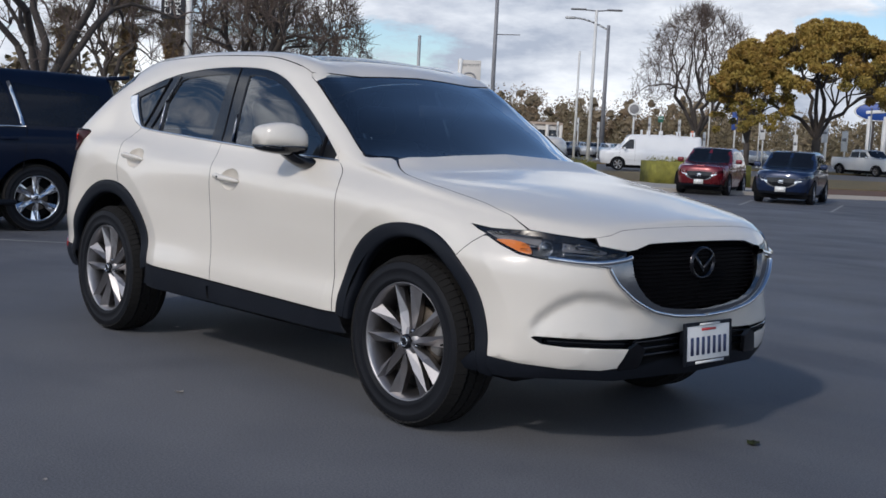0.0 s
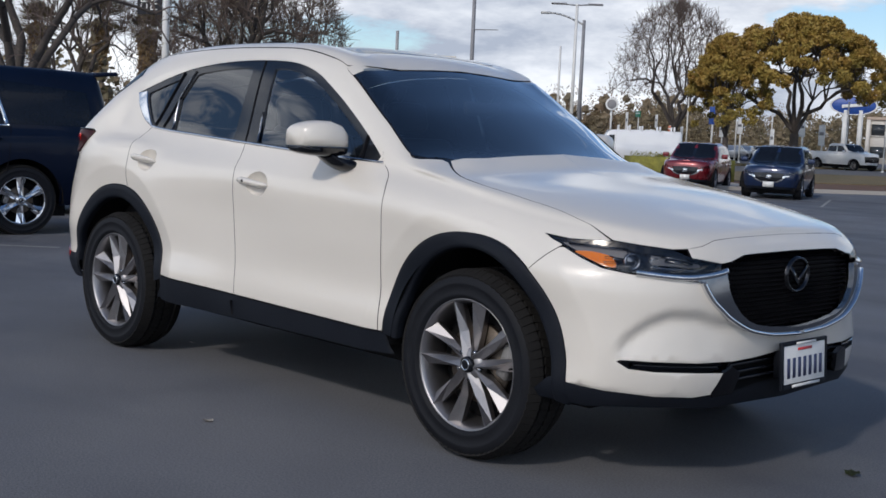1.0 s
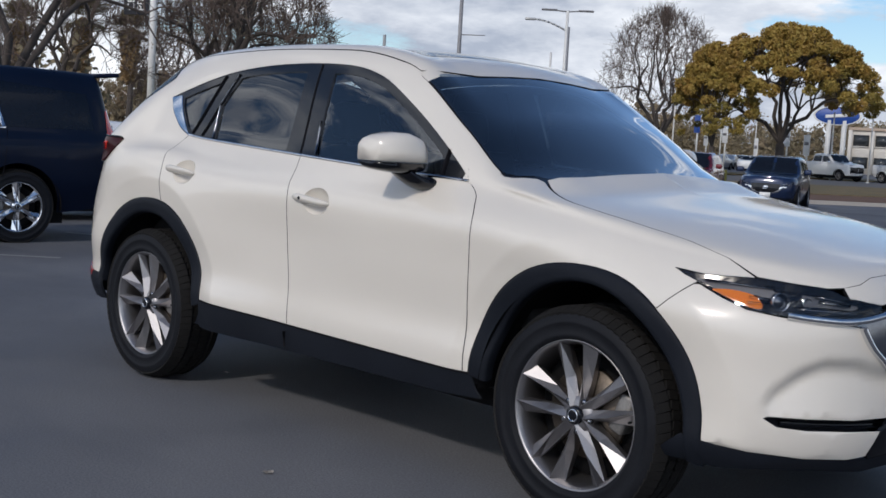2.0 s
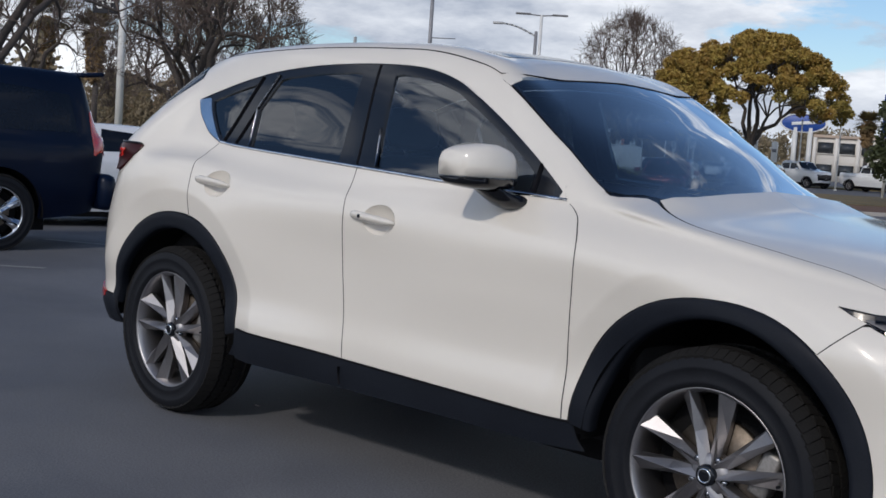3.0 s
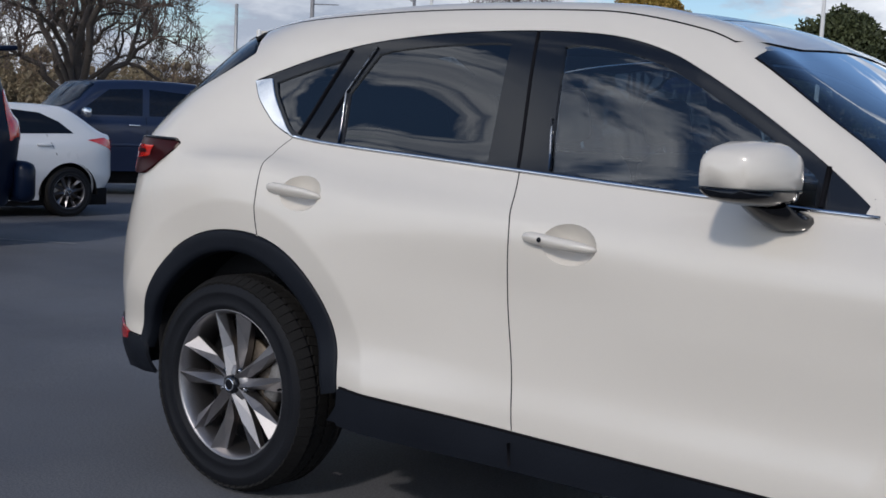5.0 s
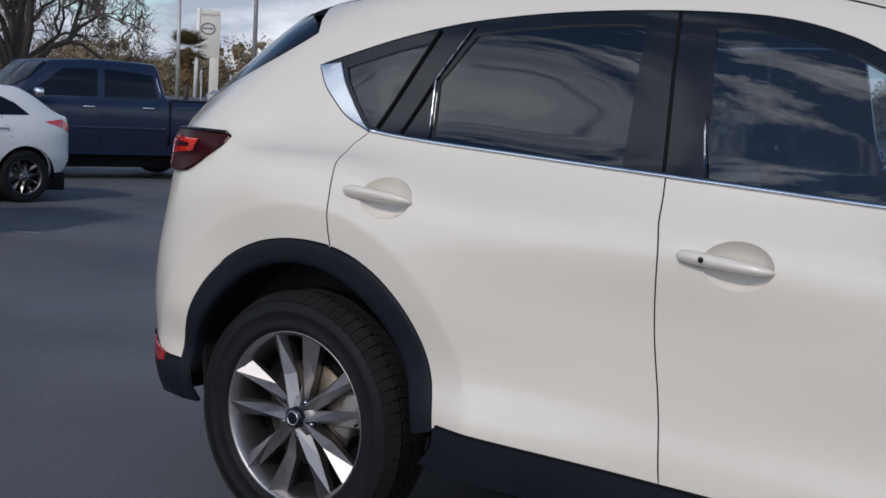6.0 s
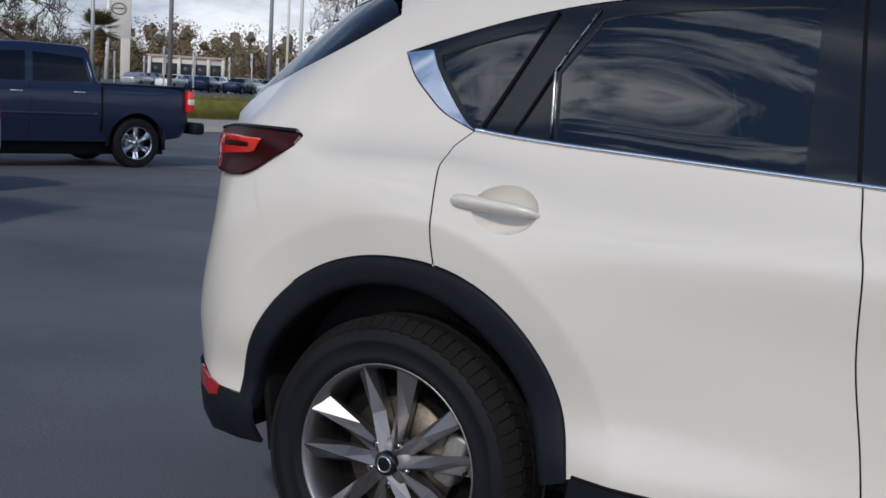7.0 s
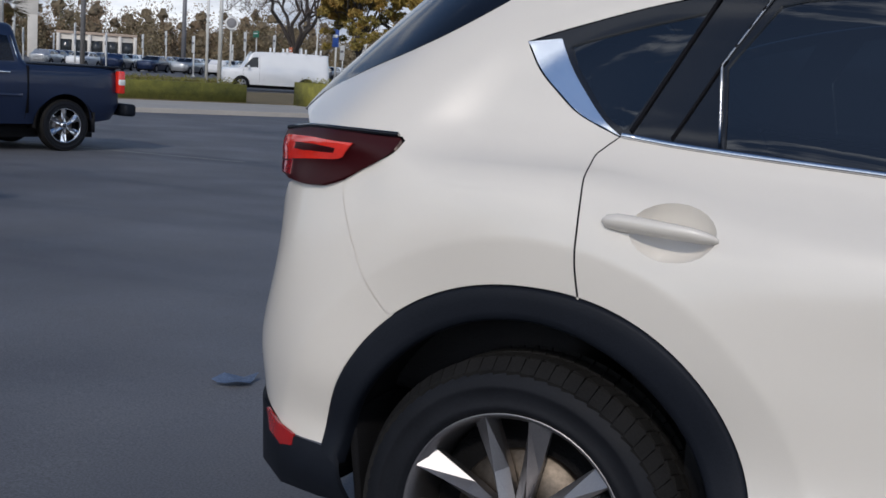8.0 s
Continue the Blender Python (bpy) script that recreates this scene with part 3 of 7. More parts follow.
def band(shell, rows, name="band", flip=False):
    """A strip over the shell: rows of equally many (u, v, lift)."""
    arr = np.asarray(rows, float)
    k, n = arr.shape[:2]
    uv = arr[..., :2].reshape(-1, 2)
    p = shell.at(uv[:, 0], uv[:, 1]) + shell.normal(uv) * arr[..., 2].reshape(-1, 1)
    fs = [(i * n + j, i * n + j + 1, (i + 1) * n + j + 1, (i + 1) * n + j) for i in range(k - 1) for j in range(n - 1)]
    mid = fs[len(fs) // 2]
    if np.dot(np.cross(p[mid[1]] - p[mid[0]], p[mid[2]] - p[mid[0]]), shell.normal(uv[[mid[0]]])[0]) < 0:
        fs = [tuple(reversed(f)) for f in fs]
    return data_mesh(name, p, fs, None, flip)


def ribbon(shell, uv, width, lift=0.004, name="ribbon", flip=False):
    """A rounded trim strip along (u, v) points."""
    uv = np.asarray(uv)
    p, n = shell.at(uv[:, 0], uv[:, 1]), shell.normal(uv)
    t = np.gradient(p, axis=0)
    t /= np.maximum(np.linalg.norm(t, axis=1, keepdims=True), 1e-9)
    b = np.cross(n, t)
    prof = [(-.5, -.006), (-.5, lift * .5), (-.32, lift), (.32, lift), (.5, lift * .5), (.5, -.006)]
    verts = [p[i] + b[i] * w * width + n[i] * h for i in range(len(p)) for w, h in prof]
    k = len(prof)
    fs = [(i * k + j, i * k + j + 1, (i + 1) * k + j + 1, (i + 1) * k + j) for i in range(len(p) - 1) for j in range(k - 1)]
    fs += [tuple(range(k)), tuple(reversed(range((len(p) - 1) * k, len(p) * k)))]
    return data_mesh(name, verts, [tuple(reversed(f)) for f in fs], None, flip)


# ---- wheels ----
def tyre_parts(wheel, r, w, rim, lugs=70, detail=True):
    """A tyre with rounded shoulders and tread blocks; the wheel turns about y, its outer face towards -y."""
    h = w / 2
    side = r - rim
    prof = [(rim - .004, h - .03), (rim, h - .012), (rim + side * .25, h), (rim + side * .6, h + .002), (r - .022, h - .008), (r - .012, h - .022), (r - .009, h - .04),
            (r - .009, -h + .04), (r - .012, -h + .022), (r - .022, -h + .008), (rim + side * .78, -h + .002), (rim + side * .6, -h - .001), (rim + side * .56, -h - .0035), (rim + side * .50, -h - .0035), (rim + side * .47, -h - .0005), (rim + side * .22, -h), (rim + side * .18, -h - .003), (rim + side * .10, -h - .001), (rim + .006, -h + .008), (rim - .004, -h + .014)]
    part("tyre", lathe(prof, 72 if detail else 40), rubber, wheel)
    if detail:
        bm = bmesh.new()
        for k in range(lugs):
            a = 2 * math.pi * k / lugs
            pitch = 2 * math.pi * r / lugs
            for y, ww, lean, tilt, drop, long in ((-h + .025, .052, .10, -.42, .0145, .90), (-.030, .042, -.25, 0, .0065, .90), (.022, .042, .25, 0, .0065, .90), (h - .025, .052, -.10, .42, .0145, .90)):
                m = Matrix.Rotation(-a + (0.02 if y > 0 else 0), 4, "Y") @ pose(r - drop, y, 0) @ Matrix.Rotation(tilt, 4, "Z") @ Matrix.Rotation(lean, 4, "X")
                box(bm, (.013, ww, pitch * long), m)
        part("tread", bm, dusty_rubber, wheel, "dusty black tread blocks", smooth_faces=False)


def blade(bm, angle, twist, r0, r1, y0, y1, w0, w1, thick):
    """A faceted spoke with a sharp ridge that runs across it from one edge at the hub to the other at the rim."""
    m = Matrix.Rotation(-angle, 4, "Y")
    rows = []
    for f in (0, .45, 1):
        r, w = r0 + (r1 - r0) * f, w0 + (w1 - w0) * f
        y = y0 + (y1 - y0) * f + (.007 if f == .45 else 0)
        s = twist * w * (.40 - .74 * f)
        fall = .024 + .010 * f
        rows.append([bm.verts.new(m @ Vector(c)) for c in ((r, y + thick, -w * .40), (r, y + fall, -w / 2), (r, y, s), (r, y + fall, w / 2), (r, y + thick, w * .40))])
    for a, b in zip(rows[:-1], rows[1:]):
        for c in range(4):
            bm.faces.new((a[c], b[c], b[c + 1], a[c + 1]))


def wheel_at(car, x, y, z, side, r=.365, w=.225, rim=.252, spokes="pairs", metal=None, detail=True, spin=0.0, name="wheel"):
    """A wheel under a car; side -1 is its right flank."""
    wheel = new(name)
    wheel.parent = car
    wheel.location = (x, y, z)
    wheel.rotation_euler = (0, spin, 0 if side < 0 else math.pi)
    metal = metal or alloy
    tyre_parts(wheel, r, w, rim, detail=detail)
    h = w / 2
    part("rim", lathe([(rim + .002, -h + .016), (rim + .003, -h + .011), (rim - .001, -h + .009), (rim - .006, -h + .016), (rim - .014, -h + .03), (rim - .026, h - .05), (rim - .004, h - .02)], 64 if detail else 32), metal, wheel, "machined grey alloy rim")
    bm = bmesh.new()
    yo = -h + .014
    if spokes == "pairs":
        for k in range(5):
            for s in (-1, 1):
                blade(bm, math.radians(95.5 + 72 * k + 15.5 * s), s, .030, rim - .006, yo + .008, yo - .003, .030, .052, .06)
    elif spokes == "broad":
        for k in range(6):
            for s in (-1, 1):
                blade(bm, math.radians(90 + 60 * k + 7 * s), s, .05, rim - .008, yo + .02, yo, .04, .055, .05)
    else:
        for k in range(spokes):
            blade(bm, 2 * math.pi * (k + .25) / spokes, 1 if k % 2 else -1, .05, rim - .008, yo + .015, yo, .035, .045 if spokes > 6 else .085, .045)
    bmesh.ops.recalc_face_normals(bm, faces=bm.faces)
    part("spokes", bm, metal, wheel, "faceted alloy spokes", smooth_faces=False)
    part("hub", lathe([(0, yo + .016), (.040, yo + .018), (.060, yo + .026), (.070, yo + .05), (.0, yo + .055)], 32), metal, wheel)
    part("hub_cap", lathe([(0, yo - .002), (.024, yo - .002), (.029, yo + .001), (.032, yo + .006), (.032, yo + .02)], 28), gloss_black, wheel, "round black hub cap")
    if detail:
        part("emblem", lathe([(.017, yo - .001), (.0185, yo - .004), (.0205, yo - .004), (.022, yo - .001)], 28), chrome, wheel, "plain chrome ring")
        for k in range(5):
            a = math.radians(95.5 + 36 + 72 * k)
            part("lug_nut", rod_bm((.055 * math.cos(a), yo + .014, .055 * math.sin(a)), (.055 * math.cos(a), yo + .04, .055 * math.sin(a)), .010, .010, 6), dark_chrome, wheel)
        part("valve", rod_bm((.222, yo + .02, .02), (.222, yo + .005, .02), .004, .004, 6), rubber, wheel)
    part("brake_disc", lathe([(.05, yo + .075), (.155, yo + .075), (.158, yo + .085), (.155, yo + .097), (.05, yo + .097)], 40), steel, wheel, "worn steel brake disc")
    if detail:
        bm = box_bm((.06, .07, .14), pose(.155 if side < 0 else -.155, yo + .085, .03, 0, 20, 0), .012)
        part("caliper", bm, cast_iron, wheel)
    part("wheel_back", lathe([(0, yo + .11), (rim - .03, yo + .115), (rim - .02, h - .03), (0, h - .03)], 32), liner, wheel)
    return wheel


# ---- the white sport utility car ----
S = white_shell
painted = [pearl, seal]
car = thing("parked_car", Matrix(), "pearl white compact sport utility car with black wheel-arch cladding", "car")
side = lambda pts: S.find([tuple(p) for p in pts], (0, 2), vmax=7.0)
uz = lambda pts: S.find_uz([tuple(p) for p in pts])
raw = lambda pts: np.array(pts, float)
join = lambda *rows: np.concatenate([np.asarray(r, float) for r in rows])

BELT = pchip([(-1.344, 1.204), (-1.225, 1.197), (-1.107, 1.186), (-0.686, 1.163), (-0.297, 1.145), (0.212, 1.12), (0.515, 1.107), (0.705, 1.1)])
belt = lambda a, b, up=0.0, n=30: [(x, float(BELT(x)) + up) for x in np.linspace(a, b, n)]
DLO = [(-1.462, 1.383), (-1.378, 1.413), (-1.215, 1.464), (-1.052, 1.502), (-0.898, 1.526), (-0.685, 1.545), (-0.433, 1.552), (-0.212, 1.546), (-0.061, 1.529), (0.078, 1.491), (0.187, 1.441), (0.315, 1.372), (0.432, 1.302), (0.548, 1.226), (0.65, 1.151), (0.692, 1.114), (0.707, 1.101)]
dlo_top = np.array(bow(DLO, 4))
tang = np.gradient(dlo_top, axis=0)
tang /= np.linalg.norm(tang, axis=1, keepdims=True)
dlo_in = dlo_top + np.stack([tang[:, 1], -tang[:, 0]], -1) * .034          # the glass edge, inside the black frame
QUARTER = bow([(-1.462, 1.383), (-1.422, 1.325), (-1.371, 1.278), (-1.316, 1.236), (-1.225, 1.198)], 4)
QUARTER_IN = bow([(-1.387, 1.393), (-1.355, 1.338), (-1.314, 1.285), (-1.266, 1.232), (-1.225, 1.202)], 4)
B_SEAM = bow([(-0.299, 1.144), (-0.284, 1.057), (-0.266, 0.978), (-0.263, 0.797), (-0.235, 0.611), (-0.21, 0.425)], 5)
A_SEAM = bow([(0.706, 1.1), (0.752, 1.071), (0.79, 1.033), (0.83, 0.954), (0.824, 0.775), (0.816, 0.586), (0.813, 0.405)], 5)
R_SEAM = bow([(-1.241, .872), (-1.253, .944), (-1.256, 1.022), (-1.259, 1.088), (-1.266, 1.150), (-1.250, 1.174), (-1.224, 1.198)], 5)
rear_arch = lambda a, b: arc(-1.340, .365, .490, .519, a, b)
front_arch = lambda a, b: arc(1.335, .365, .500, .505, a, b)


def cup(cx, cz):
    return [np.array((cx + .086 * math.cos(a), cz + .056 * math.sin(a))) for a in np.linspace(0, 1.92 * math.pi, 24)]


# the creased edge of the step round each wheel opening
FOLDS = side([(hub + (r - d) * math.cos(a), HUB_Z + (r - d) * math.sin(a)) for hub, r in ((HUB_X, .605), (-HUB_X, .618)) for d in (-.010, .0, .010) for a in np.linspace(.12, math.pi - .12, 110)])
HANDLES = [(-1.066, 1.028, -1.206), (-.072, .967, -.216)]


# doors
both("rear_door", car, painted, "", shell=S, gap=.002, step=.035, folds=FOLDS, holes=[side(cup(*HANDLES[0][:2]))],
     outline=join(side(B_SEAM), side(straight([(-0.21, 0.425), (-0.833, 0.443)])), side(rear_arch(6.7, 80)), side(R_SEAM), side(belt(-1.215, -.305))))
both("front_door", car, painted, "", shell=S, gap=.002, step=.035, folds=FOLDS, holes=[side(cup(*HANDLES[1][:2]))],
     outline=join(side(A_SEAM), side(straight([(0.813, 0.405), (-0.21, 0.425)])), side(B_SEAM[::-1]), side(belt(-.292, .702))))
both("corner_joint", car, pearl, "", shell=S, gap=0, lift=-.001, lip=0, outline=side(straight([(.665, 1.098), (.90, 1.075), (.90, 1.15), (.70, 1.19), (.665, 1.098)], .04)[:-1]))
whole("roof_header", car, pearl, S, raw([(.15, 7.04), (.34, 7.04), (.355, 7.3), (.372, 8.6), (.375, 9), (.15, 9)]), "", lift=-.005, lip=0, gap=0)
# handles in their dished recesses
for cx, cz, tip in HANDLES:
    for f in (False, True):
        dish = lambda p, cx=cx, cz=cz: -.036 * np.clip(1 - ((p[:, 0] - cx) / .086) ** 2 - ((p[:, 2] - cz) / .056) ** 2, 0, 1) ** .62
        bowl = place("handle_recess", panel_mesh("handle_recess", S, side(cup(cx, cz)), flip=f, lift=dish, step=.012, lip=.004), pearl, car)
        rows = []
        for a, wz, out in ((0, .004, .010), (.008, .013, .020), (.03, .017, .028), (.06, .017, .031), (.11, .016, .033), (.16, .015, .032), (.19, .013, .026), (.208, .008, .016), (.214, .003, .008)):
            x, z = tip + a * 1.08, cz + .008 - .075 * (a - .03) if a > .03 else cz + .008
            c = S.at(*side([(x, z)])[0])
            n = S.normal(side([(x, z)]))[0]
            inner = .006 if .045 < a < .19 else -.002
            rows.append([tuple(c + n * (inner + (out - inner) * q) + np.array([0, 0, wz * e])) for q, e in ((0, -.8), (.45, -1), (.9, -.6), (1, 0), (.9, .6), (.45, 1), (0, .8))])
        k = 7
        v = [p for r in rows for p in r]
        fs = [(i * k + j, i * k + (j + 1) % k, (i + 1) * k + (j + 1) % k, (i + 1) * k + j) for i in range(len(rows) - 1) for j in range(k)]
        fs += [tuple(reversed(range(k))), tuple(range((len(rows) - 1) * k, len(rows) * k))]
        grip = place("door_handle", data_mesh("door_handle", v, [tuple(reversed(q)) for q in fs], None, f), pearl, car)
        c, n = np.array(rows[3][3]), np.array([0, -1, .12])
        if tip > -.5:
            part("key_button", lathe([(0, -.0035), (.0055, -.0035), (.007, -.002), (.007, .004)], 14), gloss_black, grip, "round black touch button").location = (c[0] + .004, (c[1] + .0005) * (-1 if f else 1), c[2] - .001)


def fog_fold(p):
    """The dished fold over the fog slot: it turns in sharply below a bowed crease and comes back out towards the slot."""
    top = np.interp(p[:, 0], [1.985, 2.011, 2.067, 2.117, 2.17, 2.2], [.50, .579, .643, .675, .672, .640])
    up = np.clip((p[:, 2] - .476) / np.maximum(top - .476, .02), 0, 1)
    return -.034 * smooth((top - p[:, 2]) / .05) * up ** .8 * smooth((p[:, 0] - 1.975) / .05) * smooth((-p[:, 1] - .30) / .22)


# wings, sides and roof
hood_edge = [(1.011, 7.44), (1.045, 7.10), (1.075, 7.00), (1.14, 6.92), (1.205, 6.80), (1.262, 6.35)]
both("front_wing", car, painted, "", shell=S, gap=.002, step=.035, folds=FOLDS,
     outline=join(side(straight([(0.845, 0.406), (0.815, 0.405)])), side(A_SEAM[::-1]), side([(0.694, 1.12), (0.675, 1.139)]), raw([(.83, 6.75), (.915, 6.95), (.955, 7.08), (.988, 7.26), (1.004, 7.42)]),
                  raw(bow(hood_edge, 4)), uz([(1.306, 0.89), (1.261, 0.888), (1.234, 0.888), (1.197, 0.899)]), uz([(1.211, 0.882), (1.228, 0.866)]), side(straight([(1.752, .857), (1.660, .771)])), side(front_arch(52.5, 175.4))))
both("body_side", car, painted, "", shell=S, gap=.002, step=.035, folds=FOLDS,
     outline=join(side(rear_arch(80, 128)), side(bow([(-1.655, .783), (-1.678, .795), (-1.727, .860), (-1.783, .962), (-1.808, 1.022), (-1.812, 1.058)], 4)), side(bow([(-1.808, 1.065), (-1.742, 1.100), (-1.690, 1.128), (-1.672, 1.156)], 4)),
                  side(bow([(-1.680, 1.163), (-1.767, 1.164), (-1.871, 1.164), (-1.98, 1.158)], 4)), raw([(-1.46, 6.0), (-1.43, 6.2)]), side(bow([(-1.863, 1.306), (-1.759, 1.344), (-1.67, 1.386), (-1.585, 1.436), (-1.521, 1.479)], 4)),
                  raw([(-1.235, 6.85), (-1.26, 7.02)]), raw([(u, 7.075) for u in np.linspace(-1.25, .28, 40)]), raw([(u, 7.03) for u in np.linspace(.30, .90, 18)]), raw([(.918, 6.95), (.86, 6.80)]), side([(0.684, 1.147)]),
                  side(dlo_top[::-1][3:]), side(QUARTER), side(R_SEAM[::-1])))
whole("roof_panel", car, painted, S, join(raw([(u, 7.093) for u in np.linspace(.27, -1.30, 40)]), raw([(-1.40, 7.12), (-1.40, 7.6), (-1.42, 8.3), (-1.44, 9)]), raw([(u, 9) for u in np.linspace(-1.4, .375, 40)]), raw([(.378, 8.6), (.37, 8.1), (.335, 7.5)])),
      holes=[raw(straight([(.12, 7.75), (-.42, 7.75)], .06) + straight([(-.42, 7.75), (-.44, 8.97)], .15)[1:] + straight([(-.44, 8.97), (.16, 8.97)], .06)[1:] + straight([(.16, 8.97), (.12, 7.75)], .15)[1:-1])])
whole("sunroof", car, gloss_black, S, raw(straight([(.115, 7.77), (-.415, 7.77)], .06) + straight([(-.415, 7.77), (-.435, 9)], .15)[1:] + straight([(-.435, 9), (.155, 9)], .06)[1:] + straight([(.155, 9), (.115, 7.77)], .15)[1:-1]), "dark glass sunroof panel", lift=.001)
both("roof_ditch", car, seal, "", shell=S, lift=-.012, lip=0, outline=join(raw([(u, 7.03) for u in np.linspace(-1.3, .30, 40)]), raw([(u, 7.16) for u in np.linspace(.30, -1.3, 40)])))
whole("bonnet", car, painted, S, join(raw(bow([(u + .0012, v + .012) for u, v in hood_edge], 4)), uz([(1.309, 0.893), (1.376, 0.882), (1.449, 0.873)]), raw([(1.497, 5.84), (1.546, 6.10), (1.60, 6.63), (1.70, 6.92), (1.82, 7.04), (1.917, 7.09), (1.9998, 7.12)]),
      raw([(1.9998, 8), (1.9998, 9)]), raw([(u, 9) for u in np.linspace(1.97, 1.022, 40)]), raw([(1.021, 8.4), (1.019, 7.9), (1.015, 7.6)])),
      lift=lambda p: .022 * smooth((1.16 - p[:, 0]) / .16) * smooth((.70 + p[:, 1]) / .12))
whole("nose_panel", car, painted, S, join(raw([(1.9998, 7.08), (1.917, 7.05), (1.82, 7.0), (1.70, 6.88), (1.60, 6.58), (1.546, 6.06), (1.494, 5.80)]), uz([(1.506, 0.845), (1.56, 0.835), (1.608, 0.826), (1.65, 0.832), (1.717, 0.853), (1.80, .856), (1.9998, .858)])), gap=0)
whole("front_bumper", car, painted, S, join(side(front_arch(0, 52.5)), side(straight([(1.661, .770), (1.753, .856)])), uz([(1.231, 0.857), (1.263, 0.825), (1.302, 0.797), (1.354, 0.784), (1.406, 0.776), (1.473, 0.77), (1.532, 0.762)]),
      uz([(1.543, 0.738), (1.567, 0.694), (1.601, 0.658), (1.639, 0.624), (1.719, 0.58), (1.80, .560), (1.867, .549), (1.9998, .541)]), uz([(1.9998, .502), (1.88, .486), (1.78, .478), (1.679, 0.474), (1.543, 0.477), (1.426, 0.483), (1.356, 0.486)]),
      uz([(1.348, 0.48), (1.373, 0.456), (1.429, 0.447), (1.543, 0.441), (1.641, 0.434), (1.626, 0.4), (1.606, 0.357)]), uz([(1.545, 0.351), (1.435, 0.358), (1.331, 0.374), (1.258, 0.384)])), gap=0, step=.02, folds=FOLDS, lift=fog_fold)
whole("rear_bumper", car, pearl, S, folds=FOLDS, step=.035, outline=join(side(rear_arch(128, 171)), uz([(-1.235, .463), (-1.266, .465), (-1.338, .512), (-1.5, .55), (-1.9998, .57)]), uz([(-1.9998, .80), (-1.6, .83)]), uz([(-1.52, 1.0), (-1.575, 0.995), (-1.379, 1.033), (-1.256, 1.059)]), side(bow([(-1.812, 1.058), (-1.8085, 1.022), (-1.7835, .962), (-1.7275, .860), (-1.6785, .795), (-1.6555, .783)], 4))), gap=0)
whole("tailgate", car, painted, S, join(uz([(-1.9998, .81), (-1.605, .84), (-1.545, 1.0), (-1.60, 1.02), (-1.62, 1.16)]), raw([(-1.62, 5.95), (-1.9998, 5.95)])), gap=0)
whole("rear_window", car, pane_dark, S, raw([(-1.72, 6.0), (-1.74, 6.9), (-1.72, 7.2), (-1.74, 9), (-1.9998, 9), (-1.9998, 6.0)]), gap=0, lip=0)
both("rear_fin", car, gloss_black, "gloss black fin beside the rear window", shell=S, gap=.002, lift=.002,
     outline=join(side(bow([(-1.524, 1.477), (-1.585, 1.433), (-1.669, 1.382), (-1.758, 1.34), (-1.863, 1.302)], 4)), raw([(-1.435, 6.15), (-1.47, 5.98), (-1.60, 5.98), (-1.72, 6.0), (-1.74, 6.9), (-1.45, 6.98), (-1.30, 6.98), (-1.24, 6.83)])))
whole("spoiler", car, painted, S, raw([(-1.31, 7.02), (-1.45, 7.0), (-1.74, 6.93), (-1.76, 7.4), (-1.74, 9), (-1.45, 9), (-1.43, 8.3), (-1.41, 7.6), (-1.41, 7.1)]), gap=0, lift=.004)
# dark inner shell behind the joints
both("inner_panel", car, seal, "", shell=S, lift=-.016, lip=0, step=.08, holes=[side(cup(*h[:2])) for h in HANDLES],
     outline=join(side(straight([(0.864, 0.421), (-0.826, 0.437)])), side(rear_arch(7, 172)), side([(-1.841, 0.624)]), uz([(-1.447, 0.791), (-1.356, 1.11)]), side(straight([(-1.707, 1.203), (-1.254, 1.187)])), side(belt(-1.23, .703, -.01)), side(straight([(0.813, 1.058), (1.613, 0.902), (1.783, 0.805)])), side(front_arch(40, 175))))
whole("nose_backing", car, seal, S, join(uz([(1.193, 0.921), (1.315, 0.706), (1.503, 0.601), (1.507, 0.302), (1.9998, .30), (1.9998, .86)]), raw([(1.9998, 7.2), (1.8, 7.2), (1.6, 6.8), (1.4, 6.3), (1.25, 6.6)])), lift=-.075, lip=0, step=.08)
# glass
both("window_surround", car, gloss_black, "gloss black window frame and pillars", shell=S, lift=-.003, step=.06, lip=.02,
     outline=join(side(dlo_top), side(belt(.703, -1.221)), side(QUARTER[::-1])),
     holes=[side([(-1.365, 1.381)] + bow([(-1.348, 1.344), (-1.304, 1.288), (-1.257, 1.236), (-1.221, 1.214)], 3) + straight([(-1.214, 1.216), (-1.085, 1.464)]) + [tuple(p) for p in dlo_in if -1.355 < p[0] < -1.095][::-1]),
            side(straight([(-1.011, 1.194), (-1.032, 1.351), (-0.944, 1.48)], .05) + [tuple(p) for p in dlo_in if -.925 < p[0] < -.455] + straight([(-0.441, 1.514), (-0.422, 1.166)], .06) + belt(-.44, -.995, .013, 16)),
            side(straight([(-0.207, 1.156), (-0.253, 1.507)], .06) + [tuple(p) for p in dlo_in if -.235 < p[0] < .535] + straight([(0.543, 1.181), (0.549, 1.122)], .06) + belt(.525, -.185, .013, 20))])
